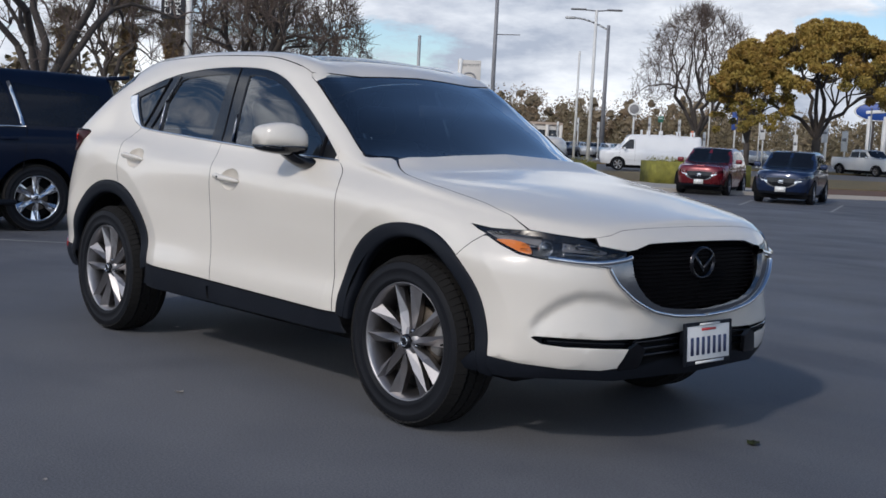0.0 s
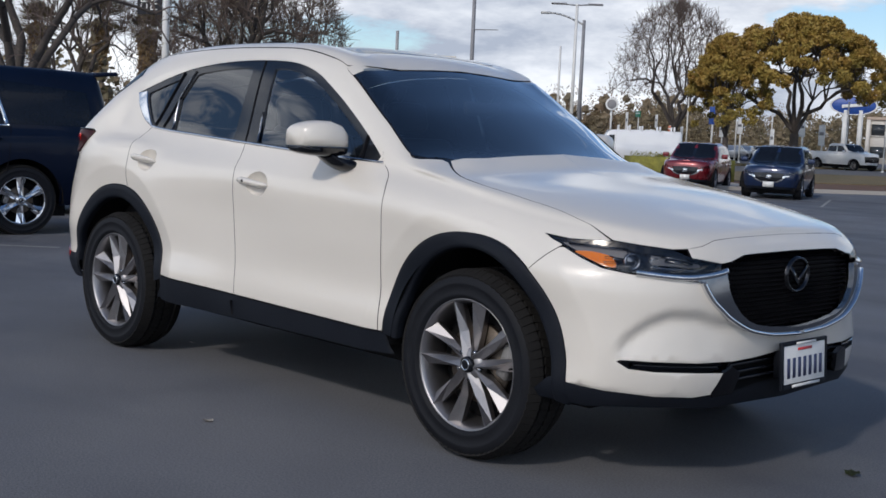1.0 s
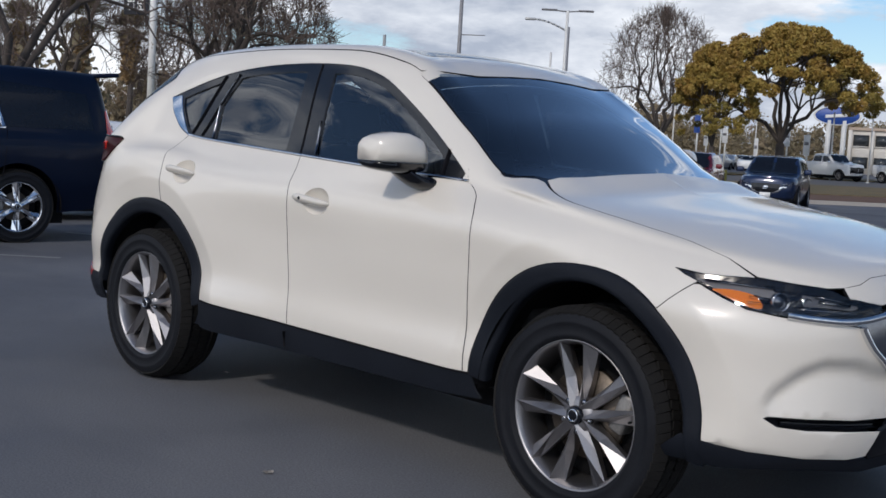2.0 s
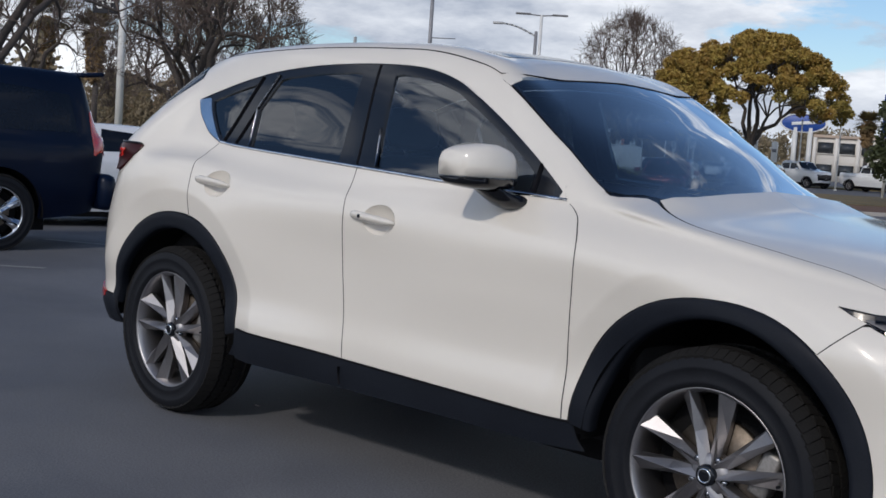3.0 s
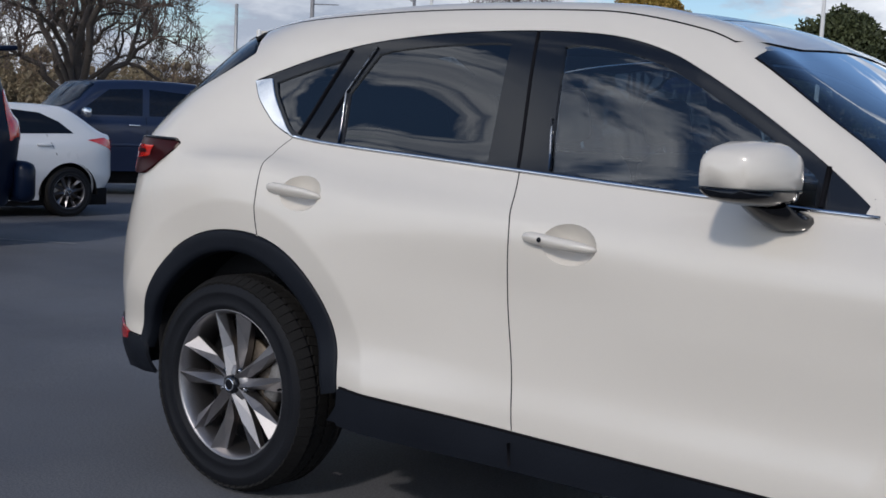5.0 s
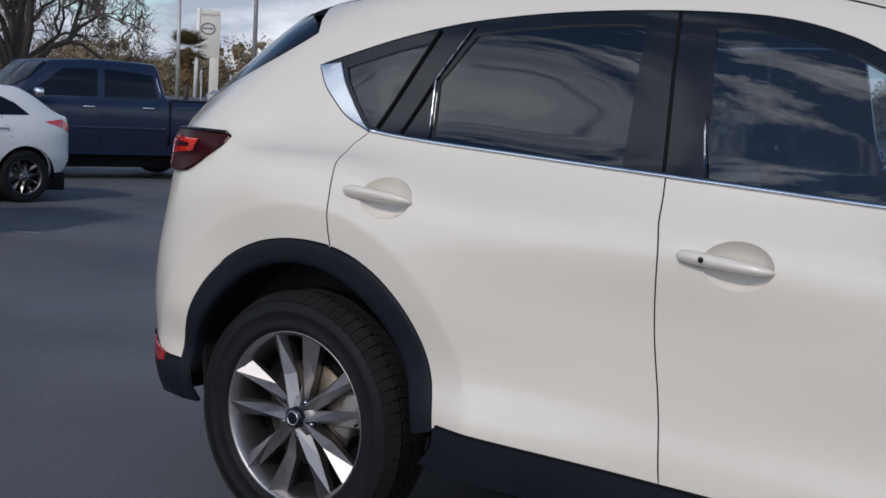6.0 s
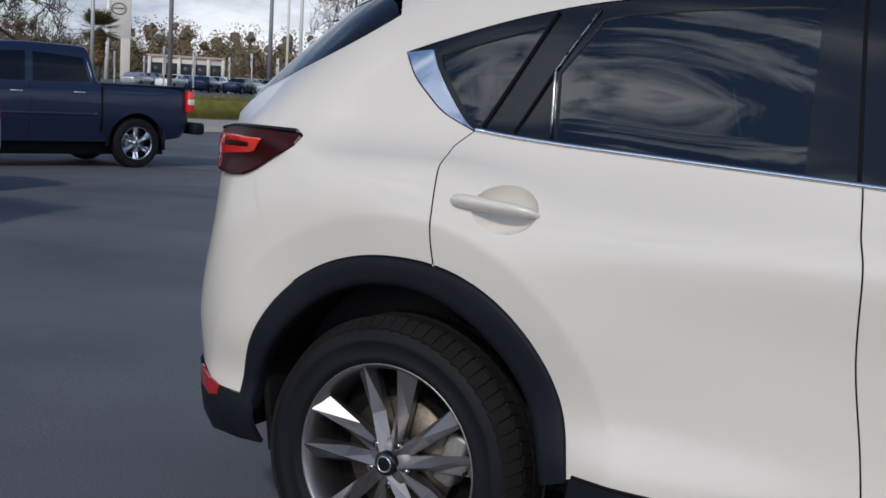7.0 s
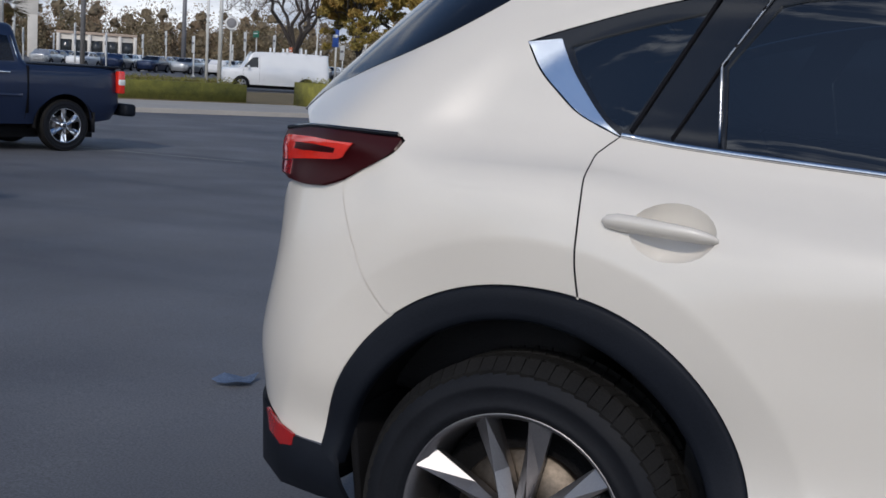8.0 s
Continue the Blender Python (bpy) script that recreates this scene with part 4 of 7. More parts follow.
for name, mtl, loop in (("quarter_window", pane_dark, side([(-1.368, 1.384)] + bow([(-1.35, 1.342), (-1.307, 1.285), (-1.257, 1.233), (-1.216, 1.212)], 3) + straight([(-1.21, 1.214), (-1.081, 1.467)]) + [tuple(p + (0, .003)) for p in dlo_in if -1.355 < p[0] < -1.095][::-1])),
                        ("rear_door_window", pane_dark, side(straight([(-1.007, 1.191), (-1.029, 1.351), (-0.945, 1.485)], .05) + [tuple(p + (0, .003)) for p in dlo_in if -.925 < p[0] < -.455] + straight([(-0.436, 1.518), (-0.417, 1.162)], .06) + belt(-.44, -.995, .010, 16))),
                        ("front_door_window", pane_front, side(straight([(-0.211, 1.153), (-0.257, 1.511)], .06) + [tuple(p + (0, .003)) for p in dlo_in if -.235 < p[0] < .535] + straight([(0.547, 1.181), (0.552, 1.118)], .06) + belt(.525, -.185, .010, 20)))):
    for ob in both(name, car, mtl, "", shell=S, lift=-.010, lip=0, step=.07, outline=loop):
        ob.visible_shadow = mtl is pane_dark
ws = whole("windscreen", car, pane_wind, S, join(raw([(u, 7.07) for u in np.linspace(.345, .905, 16)]), raw([(.96, 7.25), (.992, 7.45), (1.022, 7.9), (1.026, 8.4), (1.027, 9)]), raw([(u, 9) for u in np.linspace(1.01, .385, 16)]), raw([(.382, 8.6), (.375, 8.1), (.345, 7.5)])), "raked windscreen with a faint blue tint", lift=-.004, lip=0, step=.07)
ws.visible_shadow = False
both("windscreen_seal", car, seal, "", shell=S, lift=-.007, lip=.0, outline=join(raw([(u, 7.02) for u in np.linspace(.31, .93, 18)]), raw([(u, 7.13) for u in np.linspace(.90, .34, 18)])))
whole("windscreen_band", car, gloss_black, S, join(raw([(.90, 7.13), (.955, 7.28), (.985, 7.47), (1.012, 7.9), (1.016, 8.4), (1.017, 9), (1.035, 9), (1.036, 8.4), (1.034, 7.9), (1.02, 7.47), (.97, 7.2), (.925, 7.05)])), "black edge along the foot of the windscreen", lift=-.006, lip=0)
whole("cowl", car, cladding, S, raw([(.95, 7.1), (1.0, 7.4), (1.02, 7.9), (1.025, 9), (1.06, 9), (1.055, 7.9), (1.05, 7.2)]), lift=-.02, lip=0)
# bright trims
for f in (False, True):
    place("belt_trim", ribbon(S, side(belt(-1.221, .704, .004, 50)), .011, .006, "belt_trim", f), chrome, car, "thin chrome strip under the windows")
    place("window_bar", ribbon(S, side(straight([(-1.204, 1.21), (-1.065, 1.494)])), .008, .005, "window_bar", f), seal, car)
    place("window_bar", ribbon(S, side(straight([(-0.957, 1.502), (-1.042, 1.353), (-1.117, 1.202)])), .006, .005, "window_bar", f), seal, car)
    place("window_bar", ribbon(S, side(straight([(-0.957, 1.5), (-1.042, 1.353), (-1.019, 1.19)])), .006, .005, "window_bar", f), dark_chrome, car, "thin bright bar beside the rear door window")
    place("door_joint", ribbon(S, side(straight([(-0.358, 1.55), (-0.309, 1.158)])), .008, .0005, "door_joint", f), seal, car)
    place("pillar_edge", ribbon(S, side(straight([(-0.234, 1.3), (-0.203, 1.158)])), .006, .004, "pillar_edge", f), dark_chrome, car)
    place("sail_bar", ribbon(S, side(straight([(0.565, 1.215), (0.564, 1.118)])), .012, .006, "sail_bar", f), seal, car)
    place("quarter_trim", panel_mesh("quarter_trim", S, join(side(QUARTER), side(QUARTER_IN[::-1])), flip=f, lift=.003, gap=.002, step=.03), chrome, car, "curved chrome trim behind the rear side window")
# black cladding round the wheels, along the sills and under the bumpers
for f in (False, True):
    for nm, cx, rx, rz, a0, a1 in (("rear", -1.340, .490, .519, 6, 172), ("front", 1.335, .500, .505, -6, 176)):
        rings = []
        hub = -HUB_X if cx < 0 else HUB_X
        for k in range(61):
            a = math.radians(a0 + (a1 - a0) * k / 60)
            o = np.array(squared(cx, .365, rx, rz, a))
            i = np.array((hub + .428 * math.cos(a), .365 + .448 * math.sin(a)))
            rings += [(o + (i - o) * q, h) for q, h in ((0, -.006), (.03, .003), (.10, .007), (.35, .010), (.75, .012), (.92, .009), (1.0, .0), (1.0, -.03))]
        uvs = side([p for p, _ in rings])
        rows = np.array([(u, v, h) for (u, v), (_, h) in zip(uvs, rings)]).reshape(61, 8, 3)
        place("wheel_arch", band(S, rows, "wheel_arch", f), cladding, car, "textured black plastic wheel-arch cladding")
        bm = lathe([(.440, .30), (.445, .15), (.455, .0), (.455, -.28)], 40, "y", math.radians(4), math.radians(176))
        bm.transform(pose(hub, -.60, HUB_Z))
        for v in bm.verts:
            v.co.y = (v.co.y + 0.0) * (-1 if f else 1)
        part("wheel_housing", bm, liner, car)
        part("wheel_housing_wall", box_bm((.86, .02, .50), pose(hub, (-.40) * (-1 if f else 1), .64)), liner, car)
    place("sill_cladding", panel_mesh("sill_cladding", S, join(side(straight([(0.853, 0.409), (-0.21, 0.428), (-0.84, 0.446)])), side([(-0.851, 0.388)]), raw([(u, 1.0) for u in np.linspace(-1, -.95, 3)]), raw([(u, .92) for u in np.linspace(-.95, .95, 30)]), raw([(1.0, .95)]), side([(0.872, 0.361)])), flip=f, gap=.001,
                                              lift=lambda p: .010 + .012 * np.exp(-((p[:, 2] - .31) / .05) ** 2)), cladding, car, "black plastic sill below the doors")
    place("sill_joint", ribbon(S, side(straight([(-.208, .405), (-.206, .345)])), .004, .0235, "sill_joint", f), seal, car)
    place("sill_edge", ribbon(S, side(straight([(0.851, 0.412), (-0.21, 0.431), (-0.837, 0.449)])), .008, .006, "sill_edge", f), seal, car)
    low = side(bow([(-1.676, 1.155), (-1.692, 1.127), (-1.742, 1.098), (-1.808, 1.062), (-1.869, 1.040)], 4))
    lens = place("tail_lamp", panel_mesh("tail_lamp", S, join(low, uz([(-1.318, 1.034), (-1.371, 1.037), (-1.44, 1.045), (-1.50, 1.055), (-1.52, 1.08), (-1.51, 1.125), (-1.44, 1.142), (-1.378, 1.150)]), side(bow([(-1.95, 1.156), (-1.871, 1.160), (-1.767, 1.161), (-1.684, 1.160)], 4))), flip=f, lift=lambda p: .006 + .008 * smooth((-p[:, 0] - 1.70) / .2), lip=.03, step=.02), dark_red_lens, car, "smoked dark red tail lamp")
    place("light_guide", panel_mesh("light_guide", S, uz(bow([(-1.246, 1.140), (-1.30, 1.140), (-1.36, 1.136), (-1.43, 1.128), (-1.44, 1.090), (-1.42, 1.078), (-1.36, 1.086), (-1.30, 1.098), (-1.266, 1.107), (-1.256, 1.122)], 3)), flip=f, lift=.0155, lip=.004, step=.015,
          holes=[uz([(-1.268, 1.129), (-1.31, 1.128), (-1.37, 1.122), (-1.372, 1.108), (-1.31, 1.114), (-1.272, 1.119)])]), red_core, lens, "bright red light guide")
    place("lamp_corner", panel_mesh("lamp_corner", S, uz([(-1.372, 1.082), (-1.43, 1.074), (-1.47, 1.07), (-1.45, 1.052), (-1.40, 1.046), (-1.368, 1.046)]), flip=f, lift=.0155, lip=.004, step=.015), red_lens, lens, "deep red lower corner of the lens")
    place("lamp_rim", ribbon(S, join(side(bow([(-1.684, 1.163), (-1.767, 1.165), (-1.871, 1.164), (-1.95, 1.160)], 4)), uz([(-1.378, 1.154), (-1.44, 1.146)])), .010, .018, "lamp_rim", f), gloss_black, lens, "gloss black upper rim")
    place("rear_reflector", panel_mesh("rear_reflector", S, uz([(-1.315, .497), (-1.273, .478), (-1.246, .466), (-1.248, .440), (-1.268, .434), (-1.300, .450)]), flip=f, lift=.011, lip=.008, step=.02), red_lens, car, "red bumper reflector")
    place("front_grille_blade", panel_mesh("front_grille_blade", S, uz([(1.605, 0.362), (1.641, 0.434), (1.675, 0.455), (1.715, 0.43), (1.7, 0.375), (1.691, 0.345), (1.613, 0.345)]), flip=f, lift=.004, lip=.02, step=.02), smoked_chrome, car)
whole("rear_cladding", car, cladding, S, join(side(straight([(-1.757, .345), (-1.768, .40), (-1.773, .445), (-1.812, .455)], .02)), uz([(-1.235, .459), (-1.266, .460), (-1.338, .507), (-1.5, .545), (-1.9998, .565)]), raw([(-1.9998, .50), (-1.6, .42), (-1.36, .22), (-1.27, .20), (-1.21, .32), (-1.178, .44)])), "black plastic lower rear bumper", lift=.008, gap=0)
whole("front_cladding", car, cladding, S, join(side(straight([(1.766, 0.396), (1.847, 0.386)])), uz([(1.281, 0.381), (1.331, 0.371), (1.435, 0.355), (1.545, 0.348), (1.606, 0.347), (1.691, 0.352), (1.8, .372), (1.9998, .385)]), raw([(1.9998, .55), (1.6, .60), (1.3, .66), (1.19, .72)])), "black plastic lower front lip", lift=.006, gap=0)
# nose: grille, chrome wing, lamps
GRILLE = [(1.622, 0.815), (1.66, 0.836), (1.717, 0.851), (1.80, .854), (1.9998, .856), (1.9998, .572), (1.96, .573), (1.86, .583), (1.772, .599), (1.725, 0.618), (1.687, 0.646), (1.652, 0.69), (1.634, 0.729), (1.622, 0.78)]
whole("grille_backing", car, grille_black, S, uz(GRILLE), lift=-.045, lip=0, gap=0)
bm = bmesh.new()
studs = [(c * .021 + (.0105 if r % 2 else 0), .583 + r * .0165) for r in range(17) for c in range(-26, 27)]
stud_uv = S.find([(-abs(y) - 1e-4, z) for y, z in studs], (1, 2), vmin=2.0, vmax=6.0, umin=1.5)
stud_in = inside([(uv[0], z) for uv, (y, z) in zip(stud_uv, studs)], GRILLE)
for uv, (y, z), keep in zip(stud_uv, studs, stud_in):
    if keep:
            p = S.at(*uv) - np.array([.030, 0, 0])
            y0 = p[1] if y < 0 else -p[1]
            v = [bm.verts.new(q) for q in ((p[0] + .010, y0, p[2]), (p[0] - .004, y0 - .0095, p[2]), (p[0] - .004, y0, p[2] + .0072), (p[0] - .004, y0 + .0095, p[2]), (p[0] - .004, y0, p[2] - .0072))]
            for i in range(4):
                bm.faces.new((v[0], v[1 + (i + 1) % 4], v[1 + i]))
part("grille_mesh", bm, grille_black, car, "gloss black studded grille", smooth_faces=False)
WING_OUT = [(1.377, 0.785), (1.472, 0.773), (1.534, 0.765), (1.545, 0.738), (1.569, 0.697), (1.603, 0.661), (1.639, 0.628), (1.719, 0.584), (1.80, .564), (1.867, .553), (1.9998, .545)]
WING_IN = [(1.9998, .572), (1.96, .573), (1.86, .583), (1.772, .599), (1.725, 0.618), (1.687, 0.646), (1.652, 0.69), (1.634, 0.729), (1.622, 0.792), (1.571, 0.795), (1.472, 0.784), (1.376, 0.79)]
whole("grille_surround", car, dark_chrome, S, uz(WING_OUT + WING_IN), "dark chrome wing round the lower grille edge", lift=.010, gap=0, lip=.022, step=.03)
for f in (False, True):
    place("grille_edge", ribbon(S, uz(bow([(1.537, 0.762), (1.548, 0.738), (1.571, 0.699), (1.604, 0.664), (1.642, 0.631), (1.72, 0.588), (1.80, .567), (1.868, .556), (1.9998, .548)], 4)), .014, .022, "grille_edge", f), chrome, car, "bright chrome line round the grille")
    place("lamp_underline", ribbon(S, uz(bow([(1.367, 0.788), (1.472, 0.778), (1.532, 0.781), (1.6, 0.793), (1.622, 0.8)], 4)), .021, .018, "lamp_underline", f), chrome, car, "chrome line under the headlamp")
    lamp = uz(bow([(1.197, 0.897), (1.234, 0.887), (1.313, 0.889), (1.376, 0.879), (1.449, 0.869), (1.504, 0.846), (1.608, 0.828)], 4) + bow([(1.604, 0.8), (1.555, 0.782), (1.472, 0.781), (1.353, 0.791), (1.301, 0.804), (1.262, 0.832), (1.228, 0.865)], 4))
    head = place("headlamp", panel_mesh("headlamp", S, lamp, flip=f, lift=-.040, lip=-.038, step=.03), gloss_black, car, "slim dark headlamp with a chrome-ringed projector")
    cover = place("lens", panel_mesh("lens", S, lamp, flip=f, lift=.003, lip=.01, step=.03), clear_lens, head, "clear headlamp cover")
    cover.visible_shadow = False
    place("amber_lens", panel_mesh("amber_lens", S, uz(bow([(1.247, 0.854), (1.273, 0.856), (1.305, 0.846), (1.322, 0.823), (1.322, 0.81), (1.303, 0.814), (1.273, 0.834)], 3)), flip=f, lift=-.012, lip=.01, step=.02), amber, head, "amber side lens")
    sg = -1 if f else 1
    for uu, zz, rr in ((1.352, .836, .030), (1.405, .836, .017)):
        c, n = S.at(*uz([(uu, zz)])[0]) , S.normal(uz([(uu, zz)]))[0]
        c = c - n * .026
        for nm, prof, mt in (("projector_ring", [(rr, .02), (rr, -.006), (rr * .86, -.010), (rr * .8, 0)], chrome), ("projector", [(0, -.008), (rr * .5, -.005), (rr * .8, .004)], dark_chrome)):
            o = part(nm, lathe(prof, 24), mt, head)
            d = Vector((.85, -.53 * sg, .05))
            o.matrix_basis = Matrix.Translation((c[0], c[1] * sg, c[2])) @ d.to_track_quat("-Y", "Z").to_matrix().to_4x4()
    place("reflector", panel_mesh("reflector", S, uz(bow([(1.225, .882), (1.28, .878), (1.335, .868), (1.338, .842), (1.30, .852), (1.248, .860)], 3)), flip=f, lift=-.016, lip=.006, step=.02), lamp_silver, head, "silver reflector strip")
    place("reflector", panel_mesh("reflector", S, uz(bow([(1.395, .858), (1.46, .846), (1.535, .828), (1.525, .816), (1.46, .822), (1.398, .826)], 3)), flip=f, lift=-.018, lip=.006, step=.02, holes=[uz([(1.43, .842), (1.50, .829), (1.50, .825), (1.43, .836)])]), lamp_silver, head, "silver reflector strip")
    for a, b in (((1.235, .876), (1.34, .868)), ((1.30, .838), (1.335, .835)), ((1.30, .822), (1.335, .822)), ((1.42, .852), (1.52, .836)), ((1.43, .838), (1.51, .826)), ((1.38, .815), (1.56, .800))):
        place("light_bar", ribbon(S, uz(straight([a, b], .03)), .007, -.014, "light_bar", f), dark_chrome, head)
    place("fog_slot", panel_mesh("fog_slot", S, uz([(1.348, .488), (1.426, .486), (1.543, .480), (1.679, .477), (1.66, .424), (1.543, .432), (1.429, .438), (1.366, .450)]), flip=f, lift=-.035, lip=-.03, step=.03), cladding, car)
    place("fog_strip", ribbon(S, uz(straight([(1.375, 0.468), (1.505, 0.461), (1.66, 0.452)], .03)), .016, -.022, "fog_strip", f), gloss_black, car)
whole("lower_grille", car, liner, S, uz([(1.603, 0.36), (1.641, 0.436), (1.679, 0.476), (1.78, .480), (1.88, .488), (1.9998, .504), (1.9998, .38), (1.8, .368), (1.691, 0.348)]), lift=-.04, lip=-.03, gap=0)
for z in (.40, .428, .456):
    part("grille_bar", box_bm((.012, .80, .010), pose(2.185, 0, z)), gloss_black, car)
# emblem and number plate
em = part("front_emblem", lathe([(.070, .003), (.074, -.008), (.081, -.008), (.086, .003)], 40), smoked_chrome, car, "plain oval chrome ring on the grille")
em.matrix_basis = Matrix.Translation((2.205, 0, .768)) @ Matrix.Rotation(radians(-90), 4, "Z") @ Matrix.Diagonal((1.0, 1, .80, 1)) @ Matrix.Rotation(math.pi, 4, "Z")
for s in (-1, 1):
    w = part("emblem_wing", slab([(0, -.045), (.066, .022), (.056, .032), (0, -.022)] if s > 0 else [(0, -.022), (-.056, .032), (-.066, .022), (0, -.045)], .008), smoked_chrome, car)
    w.matrix_basis = Matrix.Translation((2.213, 0, .772)) @ Matrix.Rotation(radians(90), 4, "Z")
plate = part("number_plate", box_bm((.008, .305, .152), pose(0, 0, 0), .003), plate_white, car, "white number plate with dark bars for its characters")
plate.matrix_basis = pose(2.262, -.004, .440, 0, -4, 0)
fr = bmesh.new()
for sy, sz, y, z in ((.330, .014, 0, .080), (.330, .020, 0, -.080), (.013, .175, .159, 0), (.013, .175, -.159, 0)):
    box(fr, (.014, sy, sz), pose(0, y, z), .002)
box(fr, (.05, .24, .10), pose(-.032, 0, 0))
part("plate_frame", fr, cladding, plate, "black plate frame")
for k in range(7):
    part("plate_bar", box_bm((.003, .019, .074), pose(.0045, -.117 + .039 * k, -.012)), plate_ink, plate)
part("plate_line", box_bm((.003, .10, .010), pose(.0045, 0, .056)), plate_red, plate)
part("plate_line", box_bm((.003, .14, .008), pose(.0105, 0, .079)), plate_white, plate)
part("plate_line", box_bm((.003, .20, .010), pose(.0105, 0, -.079)), plate_white, plate)


# mirrors
def mirror_shell(rows, z_cut, upper, flip):
    """Half of a mirror housing, cut at a height: rows of y, rear x, front x, low z, high z."""
    v, fs, n = [], [], 20
    for y, x0, x1, z0, z1 in rows:
        for k in range(n):
            a = 2 * math.pi * k / n
            c, s = math.cos(a), math.sin(a)
            x = (x0 + x1) / 2 + (x1 - x0) / 2 * math.copysign(abs(c) ** .58, c)
            z = (z0 + z1) / 2 + (z1 - z0) / 2 * math.copysign(abs(s) ** .58, s)
            v.append((x, y, max(z, z_cut) if upper else min(z, z_cut - .004)))
    for i in range(len(rows) - 1):
        fs += [(i * n + k, i * n + (k + 1) % n, (i + 1) * n + (k + 1) % n, (i + 1) * n + k) for k in range(n)]
    fs += [tuple(reversed(range(n))), tuple(range((len(rows) - 1) * n, len(rows) * n))]
    bm = bmesh.new()
    bv = [bm.verts.new((x, -y if flip else y, z)) for x, y, z in v]
    for q in fs:
        bm.faces.new([bv[i] for i in q])
    bmesh.ops.remove_doubles(bm, verts=bm.verts, dist=1e-4)
    bmesh.ops.recalc_face_normals(bm, faces=bm.faces)
    return bm


for f in (False, True):
    rows = [(-.838, .425, .515, 1.132, 1.210), (-.846, .398, .538, 1.122, 1.232), (-.872, .376, .546, 1.117, 1.256), (-.92, .362, .548, 1.115, 1.269), (-.97, .357, .536, 1.118, 1.268), (-1.01, .356, .514, 1.124, 1.258), (-1.036, .358, .492, 1.132, 1.246), (-1.048, .366, .474, 1.142, 1.234)]
    mir = part("door_mirror", mirror_shell(rows, 1.160, True, f), pearl, car, "white door mirror cap over a black lower shell")
    part("mirror_base", mirror_shell(rows, 1.160, False, f), gloss_black, mir)
    sg = -1 if f else 1
    part("mirror_glass", box_bm((.004, .140, .085), pose(.3605, -.945 * sg, 1.200, 0, 4, 0), .002), chrome, mir, "mirror glass")
    bm = bmesh.new()
    prev = None
    for y, x, z, rx, rz in ((-.925, .470, 1.124, .062, .012), (-.90, .482, 1.106, .060, .022), (-.87, .492, 1.090, .057, .028), (-.84, .500, 1.080, .057, .028), (-.79, .505, 1.082, .057, .024)):
        ring = [bm.verts.new((x + rx * math.cos(a), y * sg, z + rz * math.sin(a))) for a in (2 * math.pi * k / 14 for k in range(14))]
        if prev:
            for k in range(14):
                bm.faces.new((prev[k], prev[(k + 1) % 14], ring[(k + 1) % 14], ring[k]))
        prev = ring
    bmesh.ops.recalc_face_normals(bm, faces=bm.faces)
    part("mirror_stalk", bm, gloss_black, mir)
# wipers, antenna
for y0, y1 in ((-.62, -.02), (-.05, .58)):
    a, b = Vector((1.035, y0, 1.085)), Vector((1.0, y1, 1.118))
    bm = rod_bm(a, b, .006, .006)
    rod(bm, a + Vector((.02, .05, -.01)), (a + b) / 2 + Vector((.0, 0, .012)), .008, .005)
    part("wiper", bm, cladding, car)
bm = bmesh.new()
v = [bm.verts.new(p) for p in ((-1.15, -.035, 1.625), (-1.15, .035, 1.625), (-1.34, .03, 1.61), (-1.34, -.03, 1.61), (-1.32, -.006, 1.70), (-1.32, .006, 1.70), (-1.26, .008, 1.685), (-1.26, -.008, 1.685))]
for q in ((0, 1, 6, 7), (7, 6, 5, 4), (1, 2, 5, 6), (3, 0, 7, 4), (2, 3, 4, 5)):
    bm.faces.new([v[i] for i in q])
bmesh.ops.recalc_face_normals(bm, faces=bm.faces)
part("roof_antenna", bm, pearl, car)
# inside
floor_bm = box_bm((2.5, 1.4, .06), pose(-.35, 0, .36))
part("cabin_floor", floor_bm, trim_cloth, car)
for sg in (-1, 1):
    bm = box_bm((1.75, .03, .68), pose(-.15, .765 * sg, .74))
    part("door_trim", bm, trim_cloth, car)
part("firewall", box_bm((.05, 1.45, .70), pose(.98, 0, .70)), trim_cloth, car)
part("boot_lining", box_bm((.75, 1.36, .62), pose(-1.66, 0, .86), .05), trim_cloth, car)
bm = bmesh.new()
prof = [(1.02, 1.085), (.90, 1.085), (.72, 1.075), (.60, 1.045), (.56, .98), (.60, .85), (.70, .75), (1.0, .75)]
rings = [[bm.verts.new((x, y, z - .02 * abs(y))) for x, z in prof] for y in (-.72, -.3, 0, .3, .72)]
for a, b in zip(rings[:-1], rings[1:]):
    for i in range(len(prof) - 1):
        bm.faces.new((a[i], a[i + 1], b[i + 1], b[i]))
bmesh.ops.recalc_face_normals(bm, faces=bm.faces)
part("dashboard", bm, trim_cloth, car)
whole("headliner", car, headliner, S, raw([(.33, 7.3), (-1.35, 7.3), (-1.38, 9), (.33, 9)]), lift=-.05, lip=0, step=.12)
sw = part("steering_wheel", lathe([(.175 + .016 * math.cos(a), .016 * math.sin(a)) for a in (2 * math.pi * k / 10 for k in range(11))], 36, "x"), trim_cloth, car)
sw.matrix_basis = pose(.42, .37, .98, 0, -25, 0)
st = part("steering_hub", box_bm((.03, .30, .07), None, .01), trim_cloth, car)
st.matrix_basis = pose(.43, .37, .97, 0, -25, 0)
im = part("inside_mirror", box_bm((.03, .24, .065), pose(.50, 0, 1.36, 0, -12, 0), .012), trim_cloth, car)


